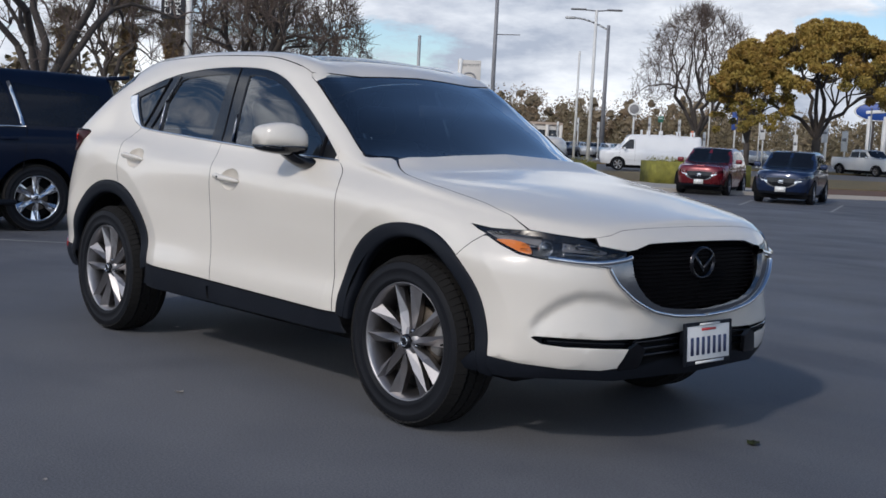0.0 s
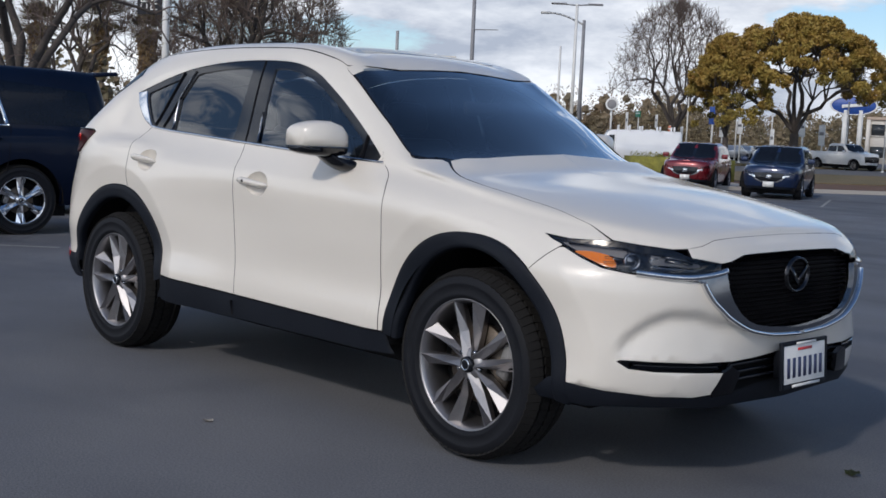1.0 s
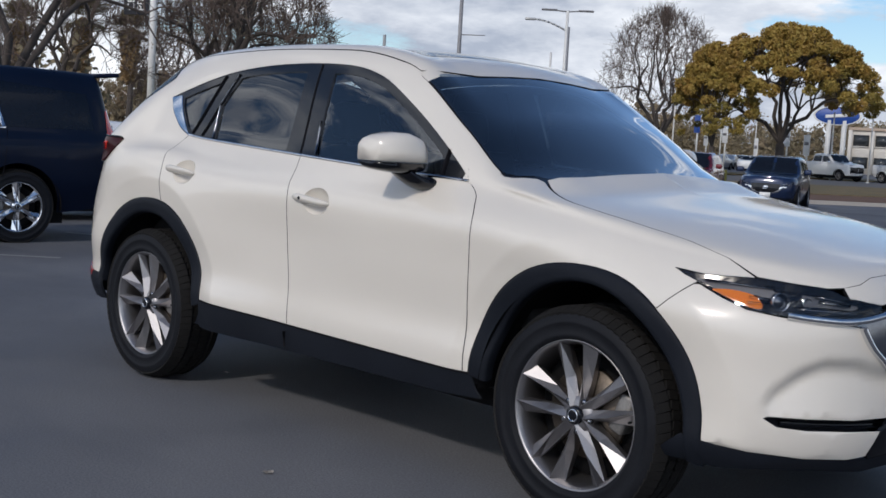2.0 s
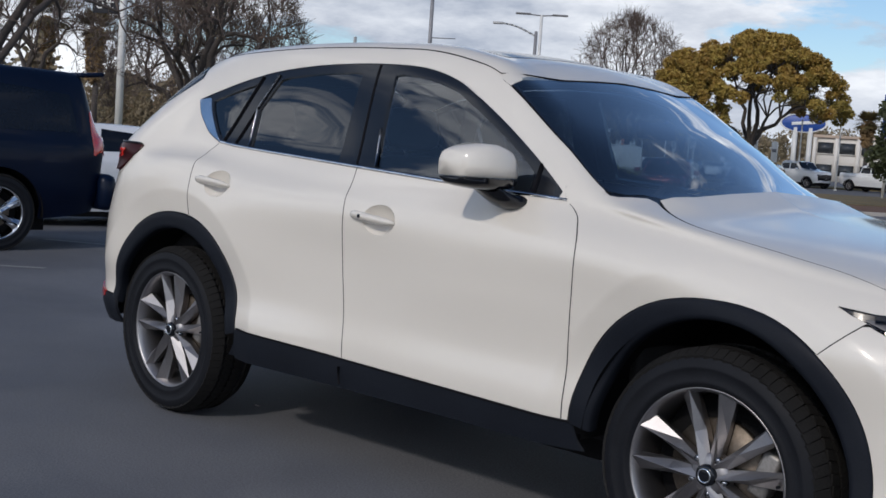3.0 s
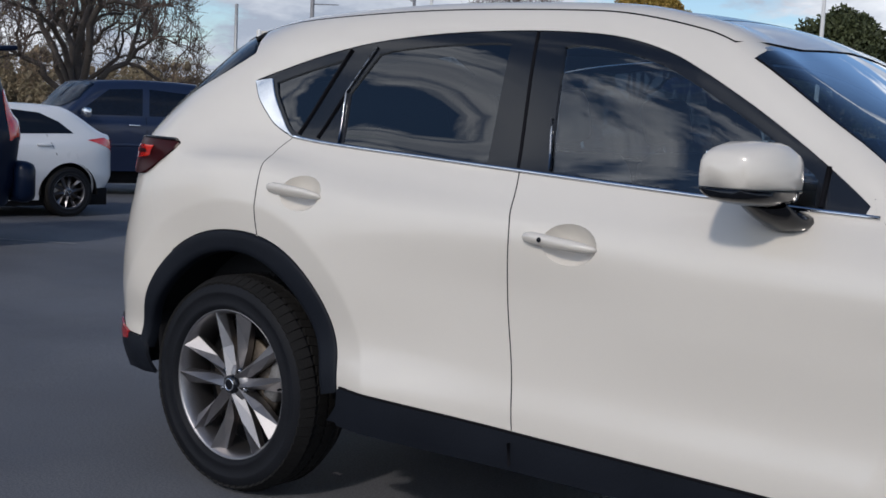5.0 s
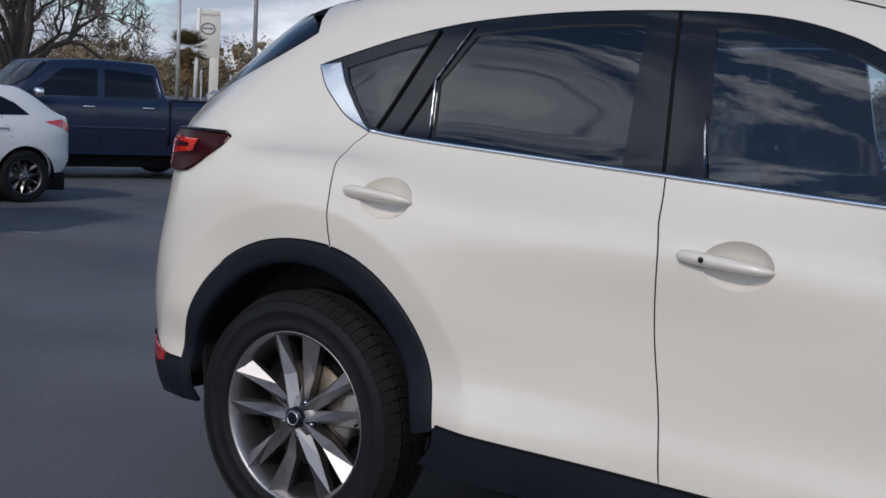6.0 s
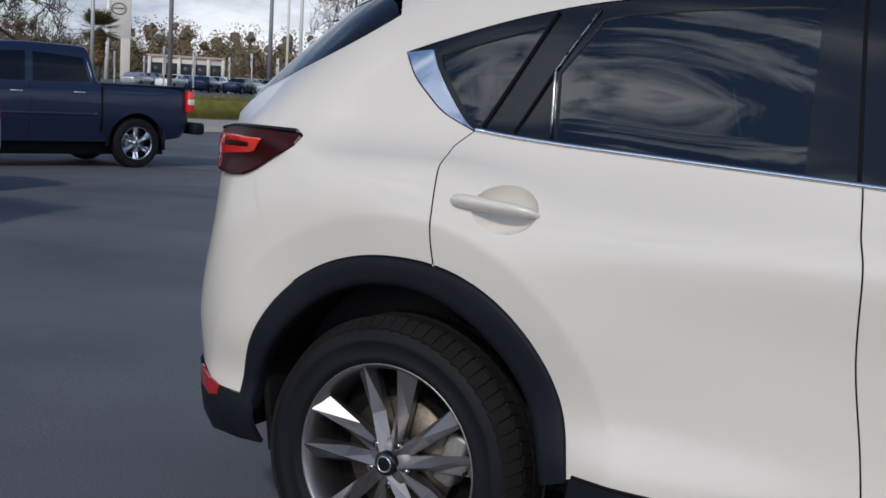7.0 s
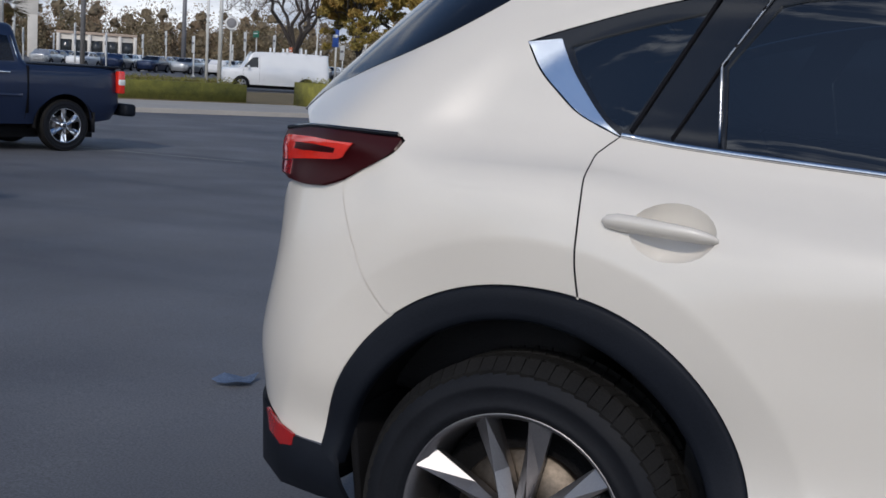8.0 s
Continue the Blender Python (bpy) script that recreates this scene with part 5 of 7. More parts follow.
def seat(x, y, w):
    sroot = new("front_seat" if x > -.5 else "rear_seat")
    sroot.parent = car
    sroot.location = (x, y, .36)
    part("seat_base", box_bm((.54, w, .16), pose(.05, 0, .17, 0, -5, 0), .05), seat_leather, sroot)
    part("seat_back", box_bm((.15, w, .66), pose(-.27, 0, .52, 0, -17, 0), .055), seat_leather, sroot)
    for yy in ((0,) if w < .7 else (-.4, .4)):
        part("headrest", box_bm((.10, .26, .17), pose(-.42, yy, .95, 0, -12, 0), .04), seat_leather, sroot)
        part("headrest_post", rod_bm((-.38, yy - .06, .80), (-.41, yy - .06, .90), .007), chrome, sroot)


seat(-.02, -.37, .50)
seat(-.02, .37, .50)
seat(-.92, 0, 1.3)
# underside and wheels
part("underbody", box_bm((3.5, 1.25, .12), pose(0, 0, .29), .03), liner, car)
part("front_tray", box_bm((.5, .9, .05), pose(1.45, 0, .36), .02), liner, car)
part("rear_tray", box_bm((.5, 1.1, .05), pose(-1.45, 0, .38), .02), liner, car)
for sg in (-1, 1):
    part("splash_guard", box_bm((.02, .30, .24), pose(-HUB_X - .40, -.71 * sg, .43, 0, -8, 0), .005), liner, car)
part("rear_axle_beam", rod_bm((-1.35, -.70, .33), (-1.35, .70, .33), .04), liner, car)
for x in (HUB_X, -HUB_X):
    for sg in (-1, 1):
        wheel_at(car, x, sg * .797, HUB_Z, sg)


# ---- other vehicles ----
def simple_lines(nose, tail, w, sill, belt, roof, hood, cowl, top_front, top_rear, deck, tail_low=None, deck_z=None):
    """Body lines from a few measures: x of cowl, roof front, roof rear and the foot of the rear window (deck); deck_z: height there."""
    tail_low = tail if tail_low is None else tail_low
    dz = belt + .03 if deck_z is None else deck_z
    hs = hood + .10
    return [
        (nose - .10, tail + .10, [(tail, w - .10), (nose, w - .10)], [(tail, sill + .10), (tail * .6, sill), (nose * .6, sill), (nose, sill + .04)]),
        (nose - .02, tail_low, [(tail, w - .03), (nose, w - .04)], [(tail, sill + .28), (nose, sill + .24)]),
        (nose, tail_low, [(tail, w - .02), (0, w), (nose, w - .03)], [(tail, (sill + belt) / 2), (nose, (sill + hood) / 2)]),
        (nose - .02, tail, [(tail, w - .03), (0, w), (nose, w - .04)], [(tail, belt - .14), (cowl - .3, belt - .14), (nose, hood - .14)]),
        (nose - .06, tail + .02, [(tail, w - .07), (0, w - .05), (nose, w - .10)], [(tail, belt + .02), (deck, belt + .02), (cowl - .25, belt - .01), (cowl, hood + .04), (nose, hood - .03)]),
        (nose - .10, tail + .06, [(tail, w - .20), (top_rear, w - .23), (top_front, w - .22), (cowl - .15, w - .12), (nose, w - .18)],
         [(tail, dz - .02), (deck, dz), (top_rear, roof - .07), ((top_rear + top_front) / 2, roof - .045), (top_front, roof - .09), (cowl - .1, hs), (cowl + .1, hood + .07), (nose, hood)]),
        (nose - .11, tail + .07, [(tail, w * .45), (nose, w * .45)], [(tail, dz), (deck - .02, dz + .02), (top_rear, roof - .02), ((top_rear + top_front) / 2, roof - .005), (top_front + .02, roof - .05), (cowl, hs), (cowl + .15, hood + .10), (nose, hood + .02)]),
        (nose - .11, tail + .07, [(tail, 0), (nose, 0)], [(tail, dz), (deck - .03, dz + .02), (top_rear, roof - .01), ((top_rear + top_front) / 2, roof), (top_front + .03, roof - .045), (cowl + .02, hs), (cowl + .18, hood + .11), (nose, hood + .03)]),
    ]


def vehicle(name, label, category, paint, lines, wheelbase, xr0, r, w, windows, xf, xr, group="", spokes=8, metal=None, pillars=(), lamps=(), glassy=None, wind=None, handles=(), seams=(), detail=True, front=True, nf=4.0, nr=4.2, arch=1.17):
    """A car, van or pickup: painted shell with cut wheel openings, dark glass, lamps, wheels. Its middle stands at the origin, nose to +x; xr0: rear hub's x."""
    sh = Shell(lines, xf, xr, nf, nr)
    root = thing(name, Matrix(), label, category, group)
    sd = lambda pts: sh.find([tuple(p) for p in pts], (0, 2), vmax=5.0)
    hubs = [(xr0, r), (xr0 + wheelbase, r)]
    ra = r * arch
    low = []
    for hx, hz in hubs:
        ring = [(hx + ra * math.cos(a), hz + ra * math.sin(a)) for a in np.linspace(math.pi + .15, -.15, 22)]
        uvs = sd(ring)
        uvs[:2, 1], uvs[-2:, 1] = np.minimum(uvs[:2, 1], .0), np.minimum(uvs[-2:, 1], .0)
        low.append(np.clip(uvs, -2, 9))
    edge = [(u, 0.0) for u in np.linspace(-2, low[0][0][0], 12)[:-1]] + [tuple(q) for q in low[0]] + [(u, 0.0) for u in np.linspace(low[0][-1][0], low[1][0][0], 12)[1:-1]] + [tuple(q) for q in low[1]] + [(u, 0.0) for u in np.linspace(low[1][-1][0], 1.9998, 12)[1:]]
    top = [(1.9998, v) for v in np.linspace(0, sh.top, 16)[1:]] + [(u, sh.top) for u in np.linspace(1.9998, -2, 60)[1:]] + [(-2.0, v) for v in np.linspace(sh.top, 0, 16)[1:-1]]
    place("body", panel_mesh(name + "body", sh, np.array(edge + top), whole=True, step=.07 if detail else .14, lip=.03), paint, root)
    g = glassy or gloss_black
    for k, loop in enumerate(windows):
        for f in (False, True):
            place("side_window", panel_mesh(name + "win%d" % k, sh, sd(straight(loop + [loop[0]], .08)[:-1]), flip=f, lift=.004, lip=.004, step=.12), g, root)
    if wind:
        place("windscreen", panel_mesh(name + "ws", sh, np.array(wind), whole=True, lift=.014, lip=.004, step=.12), g, root)
    for k, (mt, loop, nm, lb) in enumerate(lamps):
        for f in (False, True):
            place(nm, panel_mesh(name + nm + str(k), sh, sh.find_uz(loop), flip=f, lift=.010, lip=.02, step=.05), mt, root, lb)
    for f in (False, True):
        for a, b in seams:
            place("door_joint", ribbon(sh, sd(straight([a, b], .1)), .008, .0015, "door_joint", f), seal, root)
        for a, b, mt, wd in pillars:
            place("trim_strip", ribbon(sh, sd(straight([a, b], .1)), wd, .012, "trim_strip", f), mt, root)
        for hx, hz in handles:
            uv = sd([(hx, hz)])[0]
            p = sh.at(*uv) * np.array([1, -1 if f else 1, 1])
            part("door_handle", box_bm((.20, .03, .035), pose(p[0], p[1] + (.012 if f else -.012), p[2]), .010), chrome if category == "pickup" else paint, root)
        s = 1 if f else -1
        yy = s * (lines[2][2][1][1] if len(lines[2][2]) > 2 else w)
        for hx, hz in hubs:
            wheel_at(root, hx, yy - s * .125, hz, s, r, .23, r * .66, spokes, metal, detail and front)
            bm = lathe([(ra + .01, .20), (ra + .02, -.25)], 24, "y", -.1, math.pi + .2)
            bm.transform(pose(hx, yy - s * .22, hz))
            part("wheel_housing", bm, liner, root)
        if front:
            part("door_mirror", box_bm((.13, .22, .16), pose(lines[7][3][-3][0] - .42, yy + s * .12, lines[4][3][2][1] + .09), .04), paint if category != "pickup" else chrome, root)
    part("underbody", box_bm((wheelbase + 1.2, 1.5, .22), pose(xr0 + wheelbase / 2, 0, r * .78)), liner, root)
    for x0 in (xr0, xr0 + wheelbase):
        part("wheel_housing_wall", box_bm((ra * 2.1, 1.0, ra * 1.4), pose(x0, 0, r + ra * .35)), liner, root)
    return root, sh


def stand(x, y, heading):
    """A pose on the ground with the nose towards a heading, clockwise from +y."""
    return pose(x, y, gz(x, y), 0, 0, 90 - heading)


# black full-size sport utility car
lines = simple_lines(2.62, -2.56, 1.00, .34, 1.22, 1.93, 1.18, 1.35, .55, -2.18, -2.44, -2.52)
suv, _ = vehicle("black_car", "glossy black full-size sport utility car with bright eight-spoke wheels", "car", black_paint, lines, 2.95, -1.22, .41, 1.00,
    [[(-2.10, 1.28), (-2.02, 1.68), (-.96, 1.78), (-1.10, 1.28)], [(-1.0, 1.27), (-.82, 1.79), (-.22, 1.82), (-.20, 1.26)], [(-.06, 1.26), (-.08, 1.82), (.42, 1.80), (.98, 1.34), (1.0, 1.25)]], 1.1, -1.3,
    spokes="broad", metal=chrome, glassy=privacy_black, wind=[(.62, 5.1), (.62, 7), (1.045, 7), (1.04, 6), (1.0, 5.2)],
    pillars=[((-1.06, 1.28), (-.90, 1.79), chrome, .045), ((-1.08, 1.265), (1.0, 1.245), chrome, .02)], handles=[(-.88, 1.12), (.12, 1.11)], seams=[((-1.10, 1.25), (-1.02, .55)), ((-.13, 1.24), (-.13, .5)), ((.98, 1.2), (.98, .5))],
    lamps=[(red_core, [(-1.27, 1.50), (-1.45, 1.50), (-1.45, 1.04), (-1.27, 1.04)], "tail_lamp", "tall red tail lamp"), (clear_lens, [(1.35, 1.02), (1.62, 1.02), (1.62, .86), (1.32, .88)], "headlamp", "")], nr=5.0)
part("roof_spoiler", box_bm((.30, 1.45, .05), pose(-2.33, 0, 1.915, 0, 6, 0), .02), black_paint, suv)
part("rear_bumper", box_bm((.20, 1.93, .40), pose(-2.47, 0, .64), .08), black_paint, suv)
part("running_board", box_bm((2.1, .16, .06), pose(.1, 1.0, .37), .02), cladding, suv)
suv.matrix_world = stand(-9.72, .75, -176)

# white hatchback
lines = simple_lines(2.25, -2.13, .90, .22, 1.03, 1.45, .98, 1.02, .25, -1.25, -1.98, None, 1.08)
hatch, _ = vehicle("white_hatchback", "clean white hatchback car with dark grey wheels", "car", white_paint, lines, 2.70, -1.30, .325, .90,
    [[(-1.38, 1.08), (-1.20, 1.22), (-.95, 1.33), (-.50, 1.37), (-.42, 1.06)], [(-.33, 1.06), (-.36, 1.38), (.20, 1.34), (.62, 1.12), (.65, 1.04)]], .9, -.9,
    spokes=10, metal=alloy_dark, wind=[(.33, 5.1), (.33, 7), (1.02, 7), (1.01, 6), (.98, 5.2)], handles=[(-.95, .93), (.02, .92)], seams=[((-.38, 1.04), (-.36, .35)), ((-1.0, 1.06), (-1.12, .80))],
    lamps=[(red_core, [(-1.20, 1.00), (-1.34, 1.03), (-1.55, 1.0), (-1.64, .90), (-1.48, .86), (-1.34, .92)], "tail_lamp", "slim red tail lamp"), (dark_red_lens, [(-1.52, .98), (-1.7, .96), (-1.7, .89), (-1.55, .88)], "tail_lamp", "")], nr=3.6)
place("rear_window", panel_mesh("hatchrw", _, np.array([(-1.40, 5.05), (-1.52, 5.0), (-1.9998, 5.0), (-1.9998, 7), (-1.30, 7), (-1.24, 5.6)]), whole=True, lift=.004, lip=.004, step=.12), gloss_black, hatch)
part("rear_valance", box_bm((.10, 1.2, .09), pose(-1.93, 0, .37), .04), cladding, hatch)
hatch.matrix_world = stand(-12.62, 4.55, -172)

# slate blue crew-cab pickup
lines = simple_lines(2.75, -2.94, 1.00, .42, 1.30, 1.94, 1.26, 1.48, .72, -1.02, -1.22, None, 1.335)
truck, _ = vehicle("pickup_truck", "slate blue crew-cab pickup truck with polished wheels", "pickup", slate_paint, lines, 3.70, -1.83, .405, 1.00,
    [[(-1.00, 1.37), (-.92, 1.74), (-.10, 1.80), (-.06, 1.35)], [(.06, 1.35), (.02, 1.80), (.60, 1.77), (1.08, 1.42), (1.12, 1.34)]], 1.1, -1.6,
    spokes="broad", metal=chrome, glassy=privacy_black, wind=[(.80, 5.1), (.80, 7), (1.035, 7), (1.03, 6), (1.0, 5.2)], handles=[(-.80, 1.20), (.22, 1.19)],
    seams=[((-1.18, 1.33), (-1.18, .50)), ((0.0, 1.33), (0.0, .50)), ((1.12, 1.28), (1.12, .5))], pillars=[((-1.05, 1.42), (-.97, 1.74), chrome, .015), ((-1.1, .86), (1.2, .86), slate_paint, .05)],
    nr=6.0, arch=1.22)
for s in (-1, 1):
    lamp = part("tail_lamp", box_bm((.12, .13, .36), pose(-2.825, .918 * s, 1.11), .02), red_core, truck, "tall red tail lamp with a clear middle")
    part("reverse_lens", box_bm((.123, .133, .11), pose(-2.828, .921 * s, 1.11), .02), plate_white, lamp)
    part("mud_flap", box_bm((.02, .26, .32), pose(-2.33, .86 * s, .46)), rubber, truck)
bm = box_bm((.22, 1.9, .20), pose(-3.02, 0, .66), .05)
part("rear_bumper", bm, cladding, truck, "dark rear bumper")
part("tow_hitch", box_bm((.24, .07, .07), pose(-3.04, 0, .50), .01), cladding, truck)
part("bed_rail_cap", box_bm((1.72, 1.86, .03), pose(-2.06, 0, 1.34), .01), cladding, truck)
part("cab_gap", box_bm((.03, 2.0, .72), pose(-1.19, 0, .95)), seal, truck)
truck.matrix_world = stand(-15.52, 9.64, -163)

# red and navy crossovers, nose to the car park
def crossover(name, paint, label):
    lines = simple_lines(2.24, -2.27, .91, .28, 1.10, 1.66, .99, 1.05, .22, -1.45, -2.05, None, 1.14)
    ob, sh = vehicle(name, label, "car", paint, lines, 2.70, -1.35, .365, .91,
        [[(-1.42, 1.18), (-1.3, 1.36), (-.9, 1.46), (-.45, 1.50), (-.38, 1.13)], [(-.28, 1.13), (-.32, 1.50), (.18, 1.46), (.66, 1.17), (.70, 1.10)]], .9, -.9,
        spokes=8, wind=[(.30, 5.1), (.33, 7), (1.025, 7), (1.02, 6), (.98, 5.2)],
        lamps=[(clear_lens, [(1.30, .90), (1.62, .80), (1.60, .74), (1.34, .80)], "headlamp", ""), (gloss_black, [(1.64, .80), (1.9998, .82), (1.9998, .55), (1.80, .56), (1.68, .64)], "grille", "black front grille"),
               (chrome, [(1.50, .74), (1.66, .72), (1.72, .61), (1.84, .545), (1.9998, .535), (1.9998, .52), (1.80, .53), (1.68, .59), (1.60, .70), (1.5, .715)], "grille_trim", "chrome grille edge"), (cladding, [(1.20, .36), (1.9998, .42), (1.9998, .28), (1.2, .28)], "front_lip", "black lower lip")], detail=False)
    part("number_plate", box_bm((.02, .32, .16), pose(2.25, 0, .46)), plate_white, ob, "blank white number plate")
    part("emblem", box_bm((.02, .15, .10), pose(2.25, 0, .70), .03), chrome, ob, "plain chrome badge")
    return ob


red_car = crossover("red_car", red_paint, "metallic red crossover car parked beside a hedge")
navy_car = crossover("navy_car", navy_paint, "dark navy crossover car parked at the kerb")
red_car.matrix_world = stand(-19.8, 31.9, 157)
navy_car.matrix_world = stand(-15.6, 30.3, 158)

# white delivery van and white pickups on the road
lines = simple_lines(2.95, -2.85, .99, .35, 1.20, 2.10, 1.12, 1.95, 1.25, -2.70, -2.80, None, 1.9)
van, _ = vehicle("delivery_van", "plain white delivery van with blank sides", "van", white_paint, lines, 3.43, -1.55, .37, .99, [[(1.02, 1.26), (1.02, 1.80), (1.30, 1.78), (1.72, 1.36), (1.75, 1.25)]], 1.3, -2.2, spokes=6, metal=silver_paint,
    wind=[(.98, 5.1), (.98, 7), (1.03, 7), (1.025, 6), (1.01, 5.2)], lamps=[(red_core, [(-1.55, 1.5), (-1.7, 1.5), (-1.7, 1.25), (-1.55, 1.25)], "tail_lamp", "red tail lamp")], seams=[((.95, 1.9), (.95, .5)), ((1.8, 1.2), (1.8, .5))], detail=False, nr=6.0)
for x in (.2, -.5, -1.5, -2.3):
    for s in (-1, 1):
        part("roof_post", box_bm((.10, .10, .30), pose(x, .75 * s, 2.20), .01), white_paint, van)
van.matrix_world = stand(-37.3, 51.0, -132)
lines = simple_lines(2.80, -3.05, 1.00, .42, 1.30, 1.95, 1.26, 1.35, .62, -.85, -1.05, None, 1.33)
pick, _ = vehicle("white_pickup", "white crew-cab pickup truck with a black grille", "pickup", white_paint, lines, 3.70, -1.85, .40, 1.00, [[(-.85, 1.37), (-.80, 1.76), (-.05, 1.80), (0.0, 1.36)], [(.10, 1.36), (.06, 1.80), (.52, 1.78), (.98, 1.42), (1.0, 1.35)]],
    1.1, -1.6, group="white pickups on the lot", spokes=6, wind=[(.70, 5.1), (.70, 7), (1.035, 7), (1.03, 6), (1.0, 5.2)], lamps=[(gloss_black, [(1.45, 1.08), (1.9998, 1.08), (1.9998, .62), (1.5, .62)], "grille", "black grille")], detail=False, nr=6.0)
pick.matrix_world = stand(-39.0, 79.5, 108)
for x, y, h in ((-33.2, 80.5, 108), (-27.5, 82.0, 110)):
    copy_thing(pick, stand(x, y, h))
navy_two = copy_thing(navy_car, stand(-10.2, 33.4, 128))
tagged(navy_two, "dark navy crossover car standing across the lane", "car")

# rows of parked cars across the road
lot = random.Random(4)
lines = simple_lines(2.3, -2.3, .91, .25, 1.04, 1.47, .97, 1.02, .25, -1.1, -1.75, None, 1.05)
sedans = []
for nm, pt, lb in (("silver_sedan", silver_paint, "silver sedan on a dealer's lot"), ("white_sedan", white_paint, "white sedan on a dealer's lot"), ("dark_sedan", navy_paint, "dark blue sedan on a dealer's lot")):
    ob, _ = vehicle(nm, lb, "car", pt, lines, 2.75, -1.33, .33, .91, [[(-1.4, 1.08), (-1.05, 1.33), (-.42, 1.38), (-.38, 1.06)], [(-.28, 1.06), (-.32, 1.38), (.2, 1.34), (.68, 1.1)]], .9, -.9, group="cars on the dealer's lot", spokes=6, wind=[(.33, 5.1), (.33, 7), (1.02, 7), (1.01, 6), (.98, 5.2)], detail=False, front=False)
    sedans.append(ob)
spots = []
for row in range(3):
    for k in range(11):
        d = 112 + row * 9
        a = math.radians(-44.5 + 1.55 * k + row * .4)
        spots.append((-.5 + d * math.sin(a), -3.1 + d * math.cos(a), lot.choice((-20, 160)) + lot.uniform(-6, 6)))
for k, (x, y, h) in enumerate(spots):
    src = sedans[lot.randrange(3)]
    if k < 3:
        sedans[k].matrix_world = stand(x, y, h)
    else:
        copy_thing(src, stand(x, y, h))


# ---- kerb, pavement, grass, hedges ----
concrete = mat("concrete", (.36, .34, .31), .85, 0, .18, .8, 25, bump=.2)
kerb_mat = mat("kerb_concrete", (.42, .39, .35), .85, 0, .15, 1.5, 30, bump=.2)
grass_mat = mat("dry_grass", (.10, .10, .035), .9, 0, .45, .5, 8, bump=.6, tint=(.16, .11, .05))
mulch_mat = mat("bark_mulch", (.12, .065, .04), .95, 0, .4, 2, 20, bump=.6)
leaf_hedge = mat("hedge_leaves", (.12, .13, .02), .8, 0, .45, 3, 40, bump=.8, tint=(.21, .195, .035))
leaf_gold = mat("golden_leaves", (.42, .20, .03), .65, 0, .4, .5, 3, tint=(.24, .19, .04))
leaf_dark = mat("dark_leaves", (.030, .045, .014), .7, 0, .5, .5, 4, tint=(.05, .06, .02))
leaf_olive = mat("olive_leaves", (.135, .13, .06), .75, 0, .45, .12, 2, tint=(.23, .175, .105))
leaf_brown = mat("brown_leaves", (.15, .11, .07), .75, 0, .45, .12, 2, tint=(.25, .17, .10))
leaf_heart = mat("inner_twigs", (.12, .10, .06), .9, 0, .45, .3, 3, tint=(.18, .14, .09))
bark = mat("grey_bark", (.062, .052, .046), .9, 0, .35, 2, 18, bump=.6)
twig_mat = mat("bare_twigs", (.12, .09, .075), .9, 0, .3, 2, 18)
palm_leaf = mat("palm_fronds", (.085, .085, .025), .7, 0, .4, 1, 6, tint=(.14, .10, .04))
palm_skirt = mat("dead_fronds", (.20, .13, .06), .9, 0, .4, 1, 8)
line_paint = mat("worn_line_paint", (.26, .26, .25), .8, 0, .35, 3, 25)
KERB_A, KERB_D = np.array((-21.5, 28.0)), np.array((.47, .883))
KERB_N = np.array((-.883, .47))


def strip(name, s0, s1, o0, o1, z0, z1, material, label, category, kind="structure", n=40):
    """A flat-topped strip beside the kerb line: s along it, o across it, z over the ground."""
    vs, fs = [], []
    for k in range(n + 1):
        s = s0 + (s1 - s0) * k / n
        for o, z in ((o0, z0 - .3), (o0, z1), (o1, z1), (o1, z0 - .3)):
            p = KERB_A + KERB_D * s + KERB_N * o
            vs.append((*p, gz(*p) + z))
    for k in range(n):
        for j in range(3):
            fs.append((k * 4 + j, k * 4 + 4 + j, k * 4 + 5 + j, k * 4 + 1 + j))
    fs += [(0, 1, 2, 3), (n * 4 + 3, n * 4 + 2, n * 4 + 1, n * 4)]
    me = data_mesh(name, vs, [tuple(reversed(f)) for f in fs])
    return tagged(place(name, me, material, None, "", False), label, category, kind=kind)


strip("kerb", -40, 70, 0, .18, 0, .14, kerb_mat, "pale concrete kerb at the edge of the car park", "kerb")
strip("pavement", -40, 8, .18, 7.2, 0, .10, concrete, "pale concrete pavement behind the kerb", "pavement")
strip("verge", 8, 70, .18, 7.2, 0, .09, mulch_mat, "brown bark mulch strip along the kerb", "ground")
strip("grass", -40, 70, 7.2, 20, 0, .12, grass_mat, "patchy dry winter grass", "grass")
road_mat = mat("road_asphalt", (.10, .10, .105), .85, 0, .12, .3, 20, bump=.2)
strip("road", -70, 110, 22, 38, 0, .02, road_mat, "grey asphalt street beyond the grass", "road")
strip("far_grass", -70, 110, 40, 48, 0, .10, grass_mat, "strip of dry grass across the street", "grass")


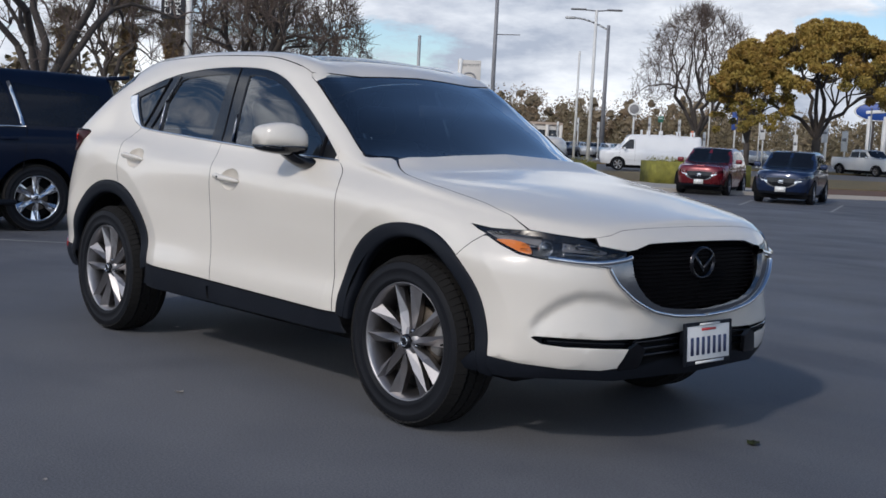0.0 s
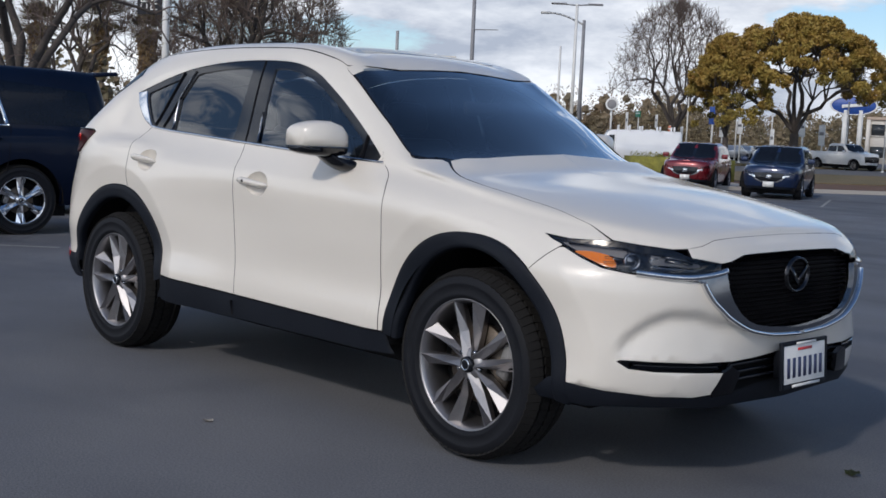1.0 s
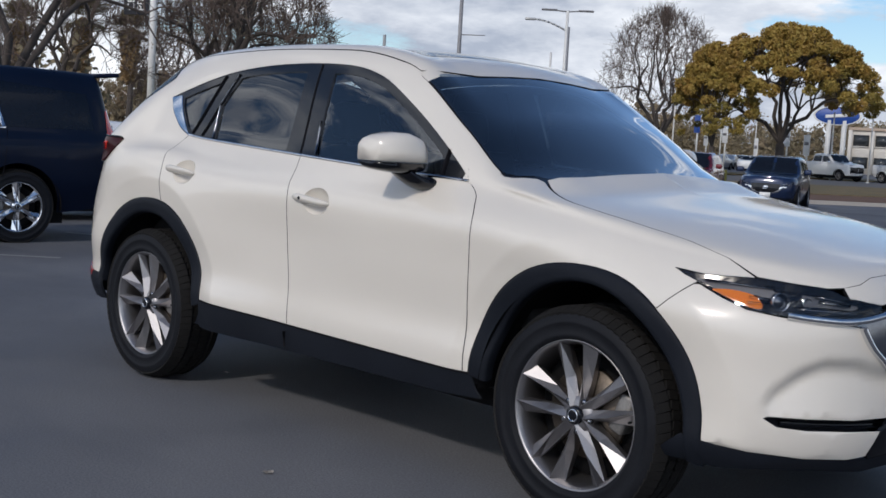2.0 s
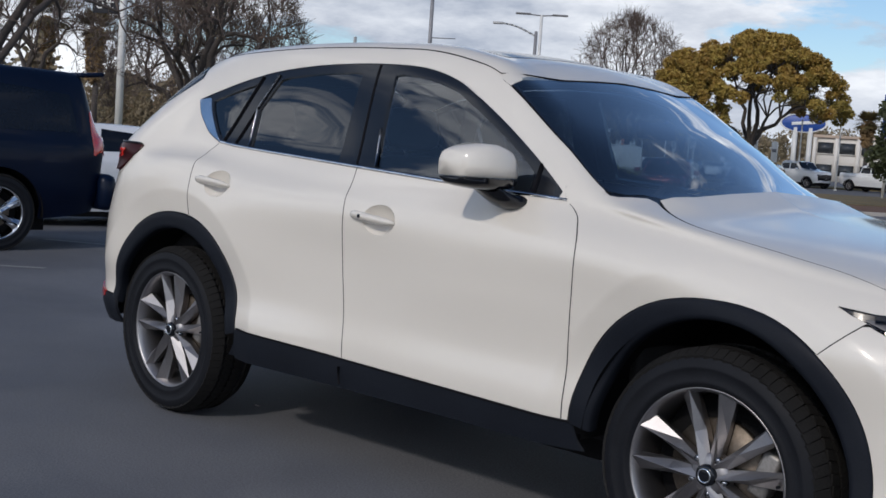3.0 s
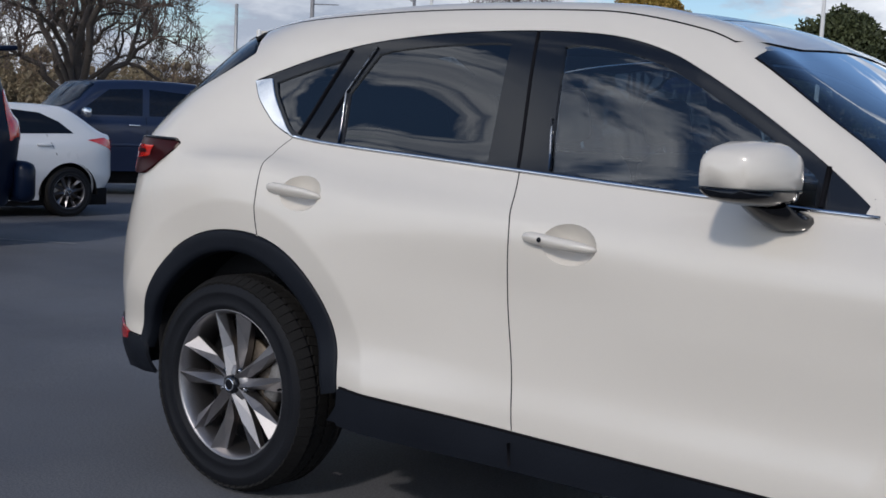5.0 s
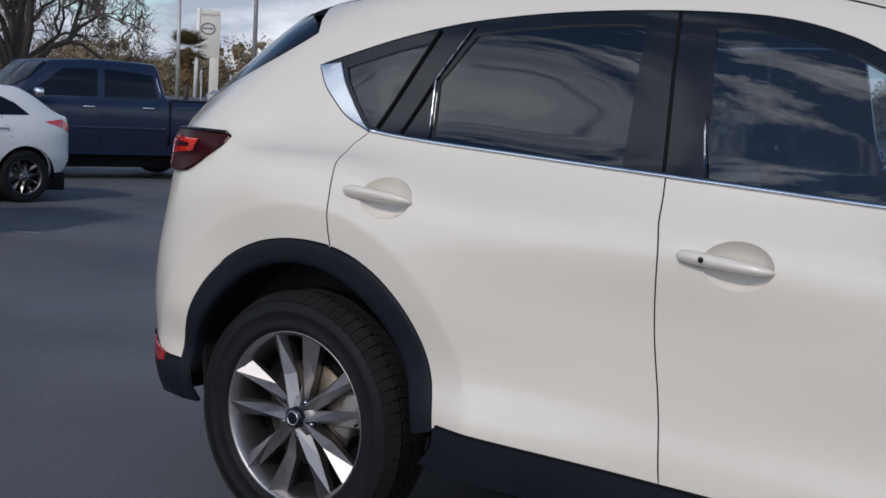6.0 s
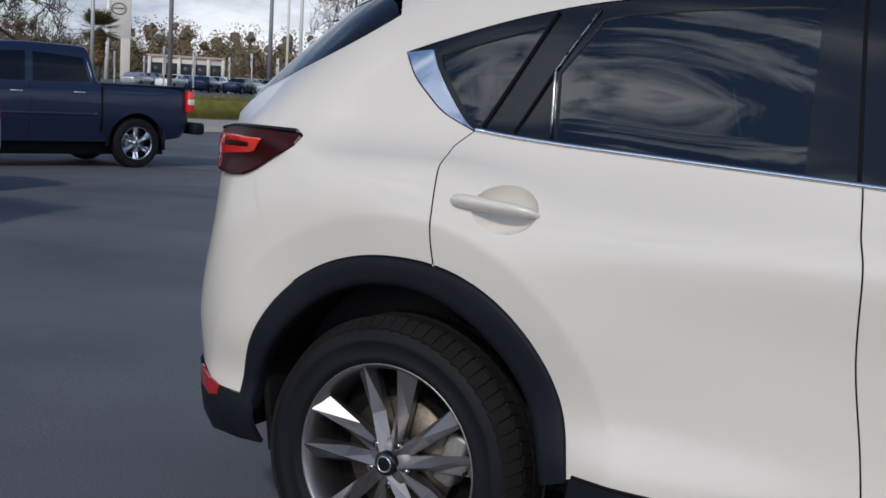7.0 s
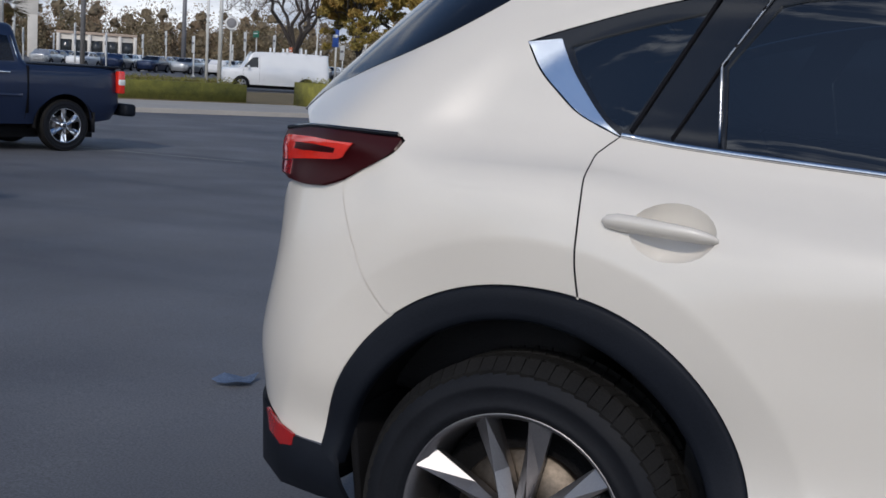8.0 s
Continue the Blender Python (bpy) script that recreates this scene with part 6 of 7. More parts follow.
def leaf_cloud(centres, count, size, seed, flat=1.0):
    """Many small leaf blades inside ball-shaped clumps (x, y, z, radius)."""
    rng = np.random.default_rng(seed)
    c = np.array(centres, float)
    w = c[:, 3] ** 2
    pick_c = rng.choice(len(c), count, p=w / w.sum())
    d = rng.normal(size=(count, 3))
    d /= np.linalg.norm(d, axis=1, keepdims=True)
    rad = c[pick_c, 3] * rng.uniform(.35, 1.08, count) ** .6
    p = c[pick_c, :3] + d * rad[:, None] * np.array([1, 1, flat])
    a = rng.normal(size=(count, 3))
    a /= np.linalg.norm(a, axis=1, keepdims=True)
    b = np.cross(a, rng.normal(size=(count, 3)))
    b /= np.linalg.norm(b, axis=1, keepdims=True)
    s = size * rng.uniform(.6, 1.3, count)[:, None]
    q = np.stack([p - a * s, p + b * s * .5, p + a * s, p - b * s * .5], 1).reshape(-1, 3)
    return q, [(4 * i, 4 * i + 1, 4 * i + 2, 4 * i + 3) for i in range(count)]


def hedge(s0, s1, o, h, w, label, seed):
    root = thing("hedge", Matrix(), label, "hedge", "clipped hedges by the street")
    n = max(2, int((s1 - s0) / .5))
    cs = []
    rng = random.Random(seed)
    for k in range(n):
        for j in range(max(2, int(w / .4))):
            for i in range(3):
                p = KERB_A + KERB_D * (s0 + (s1 - s0) * (k + .5) / n) + KERB_N * (o + w * (j + .5) / max(2, int(w / .4)))
                cs.append((p[0], p[1], gz(*p) + .12 + h * (i + .55) / 3.2, .30 + rng.uniform(-.02, .02)))
    v, f = leaf_cloud(cs, int(2600 * (s1 - s0)), .036, seed)
    place("leaves", data_mesh("leaves", v, f), leaf_hedge, root, "", False)
    core = bmesh.new()
    a, b = KERB_A + KERB_D * s0, KERB_A + KERB_D * s1
    m = (a + b) / 2 + KERB_N * (o + w / 2)
    box(core, (s1 - s0 + .2, w * 1.02, h * .98), pose(m[0], m[1], gz(*m) + .12 + h * .42, 0, 0, math.degrees(math.atan2(KERB_D[1], KERB_D[0]))))
    part("core", core, leaf_hedge, root)


hedge(-16, 2.6, 7.6, .72, 1.5, "low clipped green hedge along the pavement", 11)
hedge(4.6, 8.6, 5.6, .95, 1.6, "clipped green hedge beside a parked red car", 12)
hedge(-30, -18, 7.6, .72, 1.5, "low clipped green hedge along the pavement", 13)

# bay lines
for x0, y0, x1, y1 in ((-9.9, 3.1, -8.6, 3.7), (-15.6, 11.9, -11.4, 12.2), (-16.4, 29.3, -14.2, 25.2), (-14.1, 30.9, -11.7, 25.9), (-8.2, .4, -6.9, 1.5)):
    n = 10
    d = Vector((x1 - x0, y1 - y0)).normalized()
    q = Vector((-d.y, d.x)) * .04
    vs = []
    for k in range(n + 1):
        x, y = x0 + (x1 - x0) * k / n, y0 + (y1 - y0) * k / n
        vs += [(x + q.x, y + q.y, gz(x, y) + .005), (x - q.x, y - q.y, gz(x, y) + .005)]
    tagged(place("bay_line", data_mesh("bay_line", vs, [(2 * k, 2 * k + 1, 2 * k + 3, 2 * k + 2) for k in range(n)]), line_paint, None, "", False), "faded white parking bay line", "line", kind="structure")


# ---- trees ----
def dome(seed, height, reach, trunk_h, trunk_r, forks, low=8, lean=0.0):
    """A skeleton that fans out from the head of a short trunk to fill a dome: rods (start, end, radius, end radius, level) and tips."""
    rng = random.Random(seed)
    head = Vector((rng.uniform(-.15, .15), rng.uniform(-.15, .15), trunk_h))
    rods, tips = [(Vector((0, 0, 0)), head * .5 + Vector((.04, -.03, 0)), trunk_r * 1.25, trunk_r, 0), (head * .5 + Vector((.04, -.03, 0)), head, trunk_r, trunk_r * 1.05, 0)], []
    depth = len(forks)

    def spot(az, el, f):
        return head + Vector((math.cos(az) * math.cos(el) * reach, math.sin(az) * math.cos(el) * reach, math.sin(el) * (height - trunk_h))) * f

    def limb(p, r, az, el, cone, f, level):
        n = forks[level]
        start = rng.uniform(0, 2 * math.pi)
        for k in range(n):
            if level == 0:
                a = start + 2 * math.pi * k / (n - 1) + rng.uniform(-.3, .3)
                e = math.radians(rng.uniform(28, 55)) if k < n - 1 else math.radians(80)
            else:
                q = start + 2 * math.pi * k / n
                a = az + math.cos(q) * cone * rng.uniform(.5, 1.1) / max(.35, math.cos(el))
                e = max(math.radians(low), el + math.sin(q) * cone * rng.uniform(.5, 1.1))
                if e > math.radians(90):
                    a, e = a + math.pi, math.pi - e
            g = min(1.0, f + (1 - f) * rng.uniform(.36, .58)) if level < depth - 1 else f + (1 - f) * rng.uniform(.35, 1.05)
            end = spot(a, e, g)
            span = (end - p).length
            # limbs rise first and then bow outwards
            m1 = p.lerp(end, .38) + Vector((rng.gauss(0, .07), rng.gauss(0, .07), .10 + lean)) * span
            m2 = p.lerp(end, .72) + Vector((rng.gauss(0, .06), rng.gauss(0, .06), .06 + lean * .6)) * span
            r1 = r * (.72 if level == 0 else .62) * rng.uniform(.85, 1.1)
            for s, t, ra, rb in ((p, m1, r1, r1 * .9), (m1, m2, r1 * .9, r1 * .8), (m2, end, r1 * .8, r1 * .72)):
                rods.append((s, t, ra, rb, level + 1))
            if level < depth - 1:
                limb(end, r1 * .8, a, e, cone * .66, g, level + 1)
            else:
                tips.append(end)

    limb(head, trunk_r * .8, 0, 0, .55, 0.0, 0)
    return rods, tips


def rods_mesh(name, rods, big=5, small=3):
    v, f = [], []
    for a, b, r0, r1, lv in rods:
        n = 8 if lv == 0 else big if lv < 3 else small
        d = b - a
        q = d.to_track_quat("Z", "Y")
        base = len(v)
        for p, r in ((a, r0), (b, r1)):
            v += [tuple(p + q @ Vector((r * math.cos(2 * math.pi * k / n), r * math.sin(2 * math.pi * k / n), 0))) for k in range(n)]
        f += [(base + k, base + (k + 1) % n, base + n + (k + 1) % n, base + n + k) for k in range(n)]
    return data_mesh(name, v, f)


def twigs(rods, seed, count, length, thin, up=.5):
    """Short fine shoots along the outer branches."""
    rng = random.Random(seed)
    src = [r for r in rods if r[4] >= 3]
    out = []
    for _ in range(count):
        a, b, *_x = src[rng.randrange(len(src))]
        p = a.lerp(b, rng.random())
        d = ((b - a).normalized() * .6 + Vector((rng.gauss(0, .55), rng.gauss(0, .55), rng.gauss(0, .4) + up))).normalized()
        q = p + d * length * rng.uniform(.5, 1.2)
        out.append((p, q, thin, thin * .6, 5))
    return out


def bare_tree(x, y, seed, height, reach, radius, label, trunk_h=1.8, forks=(6, 4, 4, 4, 4), thin=.012, shoots=2500, shoot_len=.7, rz=0, buds=0, low=8, lean=0.0):
    root = thing("bare_tree", pose(x, y, gz(x, y) - .02, 0, 0, rz), label, "tree", "bare winter trees")
    rods, tips = dome(seed, height, reach, trunk_h, radius, forks, low, lean)
    rods = [(a, b, max(r0, thin), max(r1, thin * .8), lv) for a, b, r0, r1, lv in rods]
    place("trunk", rods_mesh("trunk", [r for r in rods if r[4] < 3]), bark, root)
    place("twig_crown", rods_mesh("twig_crown", [r for r in rods if r[4] >= 3] + twigs(rods, seed, shoots, shoot_len, thin * .8)), twig_mat, root, "fine bare twigs")
    if buds:
        rng = np.random.default_rng(seed)
        ends = np.array([tuple(t) for t in tips])
        v, f = leaf_cloud([(*e, .22) for e in ends], buds, .035, seed)
        place("dry_leaves", data_mesh("dry_leaves", v, f), leaf_olive, root, "a few dry leaves and buds", False)
    return root


bare_tree(-24.6, 9.0, 3, 9.5, 5.2, .20, "spreading bare winter tree with thick grey limbs", 1.9, (6, 4, 4, 4, 3), .010, 2500, .5, 40, 5000, 4, .03)
bare_tree(-38.6, 25.2, 8, 9.8, 5.2, .29, "broad bare winter tree with dense brown twigs", 1.5, (7, 4, 4, 4, 4), .014, 5000, .6, 10, 9000, 4, .02)
bare_tree(-46.5, 30.5, 21, 8.6, 4.8, .28, "broad bare winter tree with dense brown twigs", 1.6, (6, 4, 4, 4, 3), .016, 3500, .6, 200, 4000, 6)
bare_tree(-59.0, 86.0, 14, 14.4, 6.6, .36, "tall bare winter tree with upswept branches", 2.6, (6, 4, 4, 4, 4), .018, 2500, 1.0, 75, 0, 16, .05)
bare_tree(-47.0, 22.0, 31, 8.6, 3.6, .22, "bare winter tree with thin branches", 2.2, (5, 4, 4, 4), .013, 1500, .6, 120, 1500, 12, .04)


def leafy_tree(x, y, seed, height, reach, label, material, count, size, trunk_h, trunk_r, under=None, low=14, forks=(6, 4, 4, 3), clump=.13, flat=.8, keep=1.0):
    root = thing("leafy_tree", pose(x, y, gz(x, y) - .02), label, "tree")
    rng = random.Random(seed)
    rods, tips = dome(seed, height - clump * reach * .6, reach * (1 - clump * .7), trunk_h, trunk_r, forks, low, .03)
    place("trunk", rods_mesh("trunk", rods), bark, root)
    over, below = [], []
    for p in tips:
        if rng.random() < keep:
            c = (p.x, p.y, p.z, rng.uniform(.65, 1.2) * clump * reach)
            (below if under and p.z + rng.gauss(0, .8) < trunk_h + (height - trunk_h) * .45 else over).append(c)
    share = len(over) / max(1, len(over) + len(below))
    v, f = leaf_cloud(over, int(count * share), size, seed, flat)
    place("crown", data_mesh("crown", v, f), material, root, "", False)
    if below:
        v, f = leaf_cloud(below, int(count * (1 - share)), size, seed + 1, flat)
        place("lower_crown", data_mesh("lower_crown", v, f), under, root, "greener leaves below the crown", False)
    return root


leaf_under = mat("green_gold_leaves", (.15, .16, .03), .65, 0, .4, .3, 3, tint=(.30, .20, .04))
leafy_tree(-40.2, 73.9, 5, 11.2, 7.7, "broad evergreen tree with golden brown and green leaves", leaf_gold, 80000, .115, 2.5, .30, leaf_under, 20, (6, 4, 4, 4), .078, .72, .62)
leafy_tree(-18.4, 53.6, 6, 7.7, 3.9, "dense dark green evergreen tree", leaf_dark, 30000, .13, 1.2, .22, None, 4, (6, 4, 4, 2), .16, .95)
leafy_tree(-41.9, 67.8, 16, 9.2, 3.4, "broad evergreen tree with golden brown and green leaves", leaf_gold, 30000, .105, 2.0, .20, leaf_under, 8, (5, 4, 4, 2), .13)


def palm(x, y, seed, height, label, skirt=1.8, r=1.5):
    root = thing("palm_tree", pose(x, y, gz(x, y) - .02), label, "palm tree", "fan palms")
    rng = random.Random(seed)
    part("trunk", rod_bm((0, 0, 0), (.1, .05, height - skirt), .26, .20, 10), bark, root)
    v, f = [], []
    for k in range(170):
        a, e = rng.uniform(0, 2 * math.pi), rng.uniform(-.5, 1.2)
        d = Vector((math.cos(a) * math.cos(e), math.sin(a) * math.cos(e), math.sin(e)))
        c = Vector((0, 0, height)) + d * r * .35
        s = d.cross(Vector((0, 0, 1))).normalized()
        b = len(v)
        for j in range(6):
            w = (j - 2.5) * .18
            tip = c + (d * math.cos(w) + s * math.sin(w)) * r * rng.uniform(.55, .75) - Vector((0, 0, .12))
            v += [tuple(c), tuple(c + (tip - c) * .6 + s * .05), tuple(tip), tuple(c + (tip - c) * .6 - s * .05)]
            f.append((b + 4 * j, b + 4 * j + 1, b + 4 * j + 2, b + 4 * j + 3))
    place("fronds", data_mesh("fronds", v, f), palm_leaf, root, "", False)
    cs = [(0, 0, height - .3 - skirt * q, .55 + .25 * (1 - q)) for q in (.1, .3, .5, .7, .9)]
    v, f = leaf_cloud(cs, 1500, .22, seed)
    place("skirt", data_mesh("skirt", v, f), palm_skirt, root, "hanging skirt of dead brown fronds", False)


palm(-74.2, 41.1, 1, 8.0, "fan palm with a brown skirt of dead fronds", 3.4, 1.7)
palm(-85.5, 38.0, 2, 8.5, "fan palm with a brown skirt of dead fronds", 3.2, 2.0)
palm(-83.0, 42.0, 3, 9.2, "fan palm with a brown skirt of dead fronds", 4.5, 2.6)
palm(-93.6, 85.9, 4, 5.6, "fan palm with a brown skirt of dead fronds", 3.2, 2.6)
palm(-55.0, 110.0, 5, 8.5, "fan palm with a brown skirt of dead fronds", 3.0, 1.8)
palm(-51.0, 118.0, 6, 6.6, "fan palm with a brown skirt of dead fronds", 2.0, 1.6)

# far woods all round: uneven belts of clumps
for nm, seed, a0, a1, d0, d1, h0, h1, count, mt, lb in (
        ("far_woods", 1, -75, -30, 205, 240, 5.0, 10.0, 50000, leaf_olive, "far belt of brown and olive winter trees"),
        ("far_woods", 2, -75, -28, 215, 255, 6.0, 12.5, 30000, leaf_brown, "far belt of brown winter trees"),
        ("far_woods", 3, -32, 5, 150, 200, 5.0, 9.0, 40000, leaf_olive, "far belt of brown and olive winter trees"),
        ("far_woods", 5, 5, 285, 110, 170, 6, 13, 26000, leaf_dark, "belt of dark trees round the car park"),
        ("far_woods", 6, -110, -64, 60, 95, 3, 7, 20000, leaf_olive, "belt of olive shrubs and winter trees")):
    rng = random.Random(seed)
    cs = []
    for k in range(210 if a1 - a0 < 100 else 260):
        a, d = math.radians(rng.uniform(a0, a1)), rng.uniform(d0, d1)
        h = rng.uniform(h0, h1) * (.75 + .25 * abs(math.sin(a * 23) * math.cos(a * 9.3)))
        x, y = math.sin(a) * d, math.cos(a) * d
        for q in (.25, .6, .9):
            cs.append((x + rng.uniform(-1, 1), y + rng.uniform(-1, 1), gz(x, y) + h * q - .3, (2.7 - q) * rng.uniform(.7, 1.2) * (h / 7)))
    v, f = leaf_cloud(cs, int(count * (1 if a1 > 100 else 2.2)), .24, seed)
    # dense heart of each clump
    knob = []
    for x, y, z, r in cs:
        b = len(knob)
        for i in range(5):
            for j in range(7):
                e, q = math.pi * (i + .5) / 5 - math.pi / 2, 2 * math.pi * (j + .5 * (i % 2)) / 7
                s = r * rng.uniform(.2, .5)
                knob.append((x + s * math.cos(e) * math.cos(q), y + s * math.cos(e) * math.sin(q), z + s * math.sin(e)))
        n0 = len(v) + b
        f += [(n0 + i * 7 + j, n0 + i * 7 + (j + 1) % 7, n0 + i * 7 + 7 + (j + 1) % 7, n0 + i * 7 + 7 + j) for i in range(4) for j in range(7)] + [tuple(n0 + 28 + j for j in range(7))]
    blades = len(v) // 4
    v = np.concatenate([v, np.array(knob)])
    belt = place(nm, data_mesh(nm, v, f), [mt, leaf_heart], None, "", False)
    belt.data.polygons.foreach_set("material_index", [0] * blades + [1] * (len(f) - blades))
    tagged(belt, lb, "woods", kind="stuff")


# ---- poles, lamps, signs ----
pole_grey = mat("galvanised_pole", (.42, .42, .41), .5, .4, .15, 2, 30)
pole_white = mat("white_pole", (.62, .62, .60), .5, 0, .12, 2, 30)
pole_dark = mat("weathered_pole", (.23, .23, .24), .6, .2, .2, 2, 30)
sign_black = mat("black_banner", (.012, .013, .018), .6, 0, .2, 3, 40)
sign_white = mat("white_sign", (.72, .72, .70), .5, 0, .08, 3, 40)
sign_beige = mat("beige_sign", (.58, .55, .50), .6, 0, .08, 2, 30)
sign_blue = mat("blue_sign", (.02, .07, .30), .45, 0, .15, 3, 40)
sign_green = mat("green_sign", (.01, .16, .09), .5, 0, .15, 3, 40)
sign_orange = mat("orange_print", (.60, .16, .06), .5, 0, .15, 3, 40)
wall_white = mat("white_stucco", (.62, .59, .54), .85, 0, .08, .6, 12, bump=.1)
roof_tan = mat("tan_fascia", (.42, .33, .26), .8, 0, .12, .6, 12)
window_dark = mat("dark_window", (.03, .035, .04), .1, 0, .2, 2, 10)


def pole(name, x, y, h, r, material, label, category="pole", r_top=None, group=""):
    root = thing(name, pose(x, y, gz(x, y) - .02), label, category, group)
    part("shaft", rod_bm((0, 0, 0), (0, 0, h), r, r_top or r * .75, 12), material, root)
    part("base_plate", lathe([(0, .0), (r * 2.2, .0), (r * 2.2, .05), (r * 1.3, .12), (0, .12)], 12, "z"), material, root)
    return root


def double_lamp(x, y, h, heading, label, arm=1.1):
    root = pole("street_lamp", x, y, h, .10, pole_white, label, "street lamp", .07, "twin-arm car park lamps")
    for s in (-1, 1):
        d = Vector((math.sin(math.radians(heading)) * s, math.cos(math.radians(heading)) * s, 0))
        part("arm", rod_bm((0, 0, h - .06), d * arm * .5 + Vector((0, 0, h - .02)), .035, .03), pole_dark, root)
        bm = box_bm((.75, .34, .07), Matrix.Translation(d * (arm * .5 + .34) + Vector((0, 0, h))) @ Matrix.Rotation(math.atan2(d.y, d.x), 4, "Z"), .02)
        part("lamp_head", bm, pole_dark, root, "flat dark lamp head")
    return root


double_lamp(-33.8, 41.4, 8.1, 50, "white twin-arm car park lamp with flat dark heads")
double_lamp(-14.8, 41.1, 7.2, 68, "white twin-arm car park lamp with flat dark heads")
lamp2 = pole("road_lamp", -92.8, 113.0, 16.2, .30, pole_dark, "tall grey road lamp with a curved arm", "street lamp", .20)
pts = [(-math.sin(radians(51)) * q * 4.2 , -math.cos(radians(51)) * q * 4.2, 15.6 + 1.4 * math.sin(q * 1.5)) for q in np.linspace(0, 1, 8)]
bm = bmesh.new()
for a, b in zip(pts[:-1], pts[1:]):
    rod(bm, a, b, .12, .11, 8)
part("arm", bm, pole_grey, lamp2)
part("lamp_head", box_bm((1.3, .5, .3), Matrix.Translation(Vector(pts[-1]) + Vector((-.5, -.4, 0))) @ Matrix.Rotation(radians(39), 4, "Z"), .1), pole_grey, lamp2, "rounded road lamp head")
pole("flag_pole", -33.0, 39.4, 5.9, .07, pole_white, "slim pale pole by the street", r_top=.05, group="slim poles")
pole("tall_pole", -56.5, 57.0, 13.5, .17, pole_dark, "tall weathered grey pole", r_top=.13)
part("cross_arm", rod_bm((0, 0, 8.9), (1.6, .9, 8.9), .04, .03), pole_dark, bpy.data.objects["tall_pole"])
pole("short_pole", -51.3, 45.2, 7.6, .12, pole_grey, "short grey utility pole", r_top=.10)
pole("short_pole", -72.0, 42.0, 9.0, .12, pole_grey, "grey utility pole behind bare trees", r_top=.09)
left_pole = pole("banner_pole", -36.8, 20.4, 9.6, .15, pole_white, "pale car park lamp pole carrying a black banner", "banner pole", .12)


def on_pole(root, name, size, m, material, label=""):
    return part(name, box_bm(size, m, .01), material, root, label)


# the banner faces the car park; its words run upwards
ban = Matrix.Rotation(math.radians(30.5), 4, "Z")
on_pole(left_pole, "banner", (1.05, .05, 2.6), ban @ pose(-.72, 0, 6.95), sign_black, "black banner with white words")
for k, words in enumerate(("CERTIFIED", "PRE-OWNED")):
    cu = bpy.data.curves.new("words", "FONT")
    cu.body, cu.size, cu.extrude = words, .42, .004
    tmp = bpy.data.objects.new("words", cu)
    scene.collection.objects.link(tmp)
    me = bpy.data.meshes.new_from_object(tmp.evaluated_get(bpy.context.evaluated_depsgraph_get()))
    bpy.data.objects.remove(tmp)
    ob = place("banner_words", me, sign_white, left_pole, "white banner words", False)
    ob.matrix_basis = ban @ pose(-.80 + .42 * k, -.033, 5.80) @ Matrix.Rotation(radians(-90), 4, "Y") @ Matrix.Rotation(radians(90), 4, "X")

# beige pylon with a round badge
pyl = thing("pylon_sign", pose(-142.6, 136.7, gz(-142, 136), 0, 0, 45) @ Matrix.Diagonal((1.5, 1.2, 1.21, 1)), "tall beige pylon sign with a round badge", "sign")
part("pylon", box_bm((2.6, .5, 6.4), pose(0, 0, 8.6), .05), sign_beige, pyl)
part("post", box_bm((1.0, .5, 5.6), pose(.75, 0, 2.7), .04), sign_beige, pyl)
part("post", rod_bm((-1.2, -.3, 0), (-1.0, -.3, 12.0), .22, .2, 10), sign_white, pyl)
part("badge_ring", lathe([(.62, -.05), (.66, -.12), (.78, -.12), (.82, -.05)], 32), pole_dark, pyl, "plain dark oval ring").location = (0, -.25, 9.3)
part("badge_bar", box_bm((1.1, .08, .16), pose(0, -.30, 9.35, 0, 0, 0)), pole_dark, pyl)
cu = bpy.data.curves.new("words", "FONT")
cu.body, cu.size, cu.extrude, cu.align_x = "FREMONT", .50, .01, "CENTER"
tmp = bpy.data.objects.new("words", cu)
scene.collection.objects.link(tmp)
me = bpy.data.meshes.new_from_object(tmp.evaluated_get(bpy.context.evaluated_depsgraph_get()))
bpy.data.objects.remove(tmp)
place("sign_words", me, pole_dark, pyl, "dark grey sign words", False).matrix_basis = pose(0, -.28, 10.95, 90, 0, 0)

# blue oval sign on twin posts
ova = thing("oval_sign", pose(-51.0, 103.5, gz(-51, 103.5), 0, 0, 27), "blue oval sign with a white rim on twin pale posts", "sign")
o = part("oval", lathe([(0, -.16), (1.15, -.16), (1.2, -.12), (1.2, .12), (0, .12)], 40), sign_blue, ova)
o.matrix_basis = pose(0, 0, 5.75) @ Matrix.Diagonal((1.75, 1, .72, 1))
o = part("oval_rim", lathe([(1.16, -.18), (1.16, -.2), (1.27, -.2), (1.27, .1), (1.16, .1)], 40), sign_white, ova, "white rim")
o.matrix_basis = pose(0, 0, 5.75) @ Matrix.Diagonal((1.75, 1, .72, 1))
part("oval_mark", box_bm((2.2, .06, .30), pose(0, -.2, 5.75, 0, -6, 0), .02), sign_white, ova, "plain white mark")
for s in (-.7, .7):
    part("post", rod_bm((s, 0, 0), (s, 0, 5.3), .24, .24, 12), pole_white, ova)


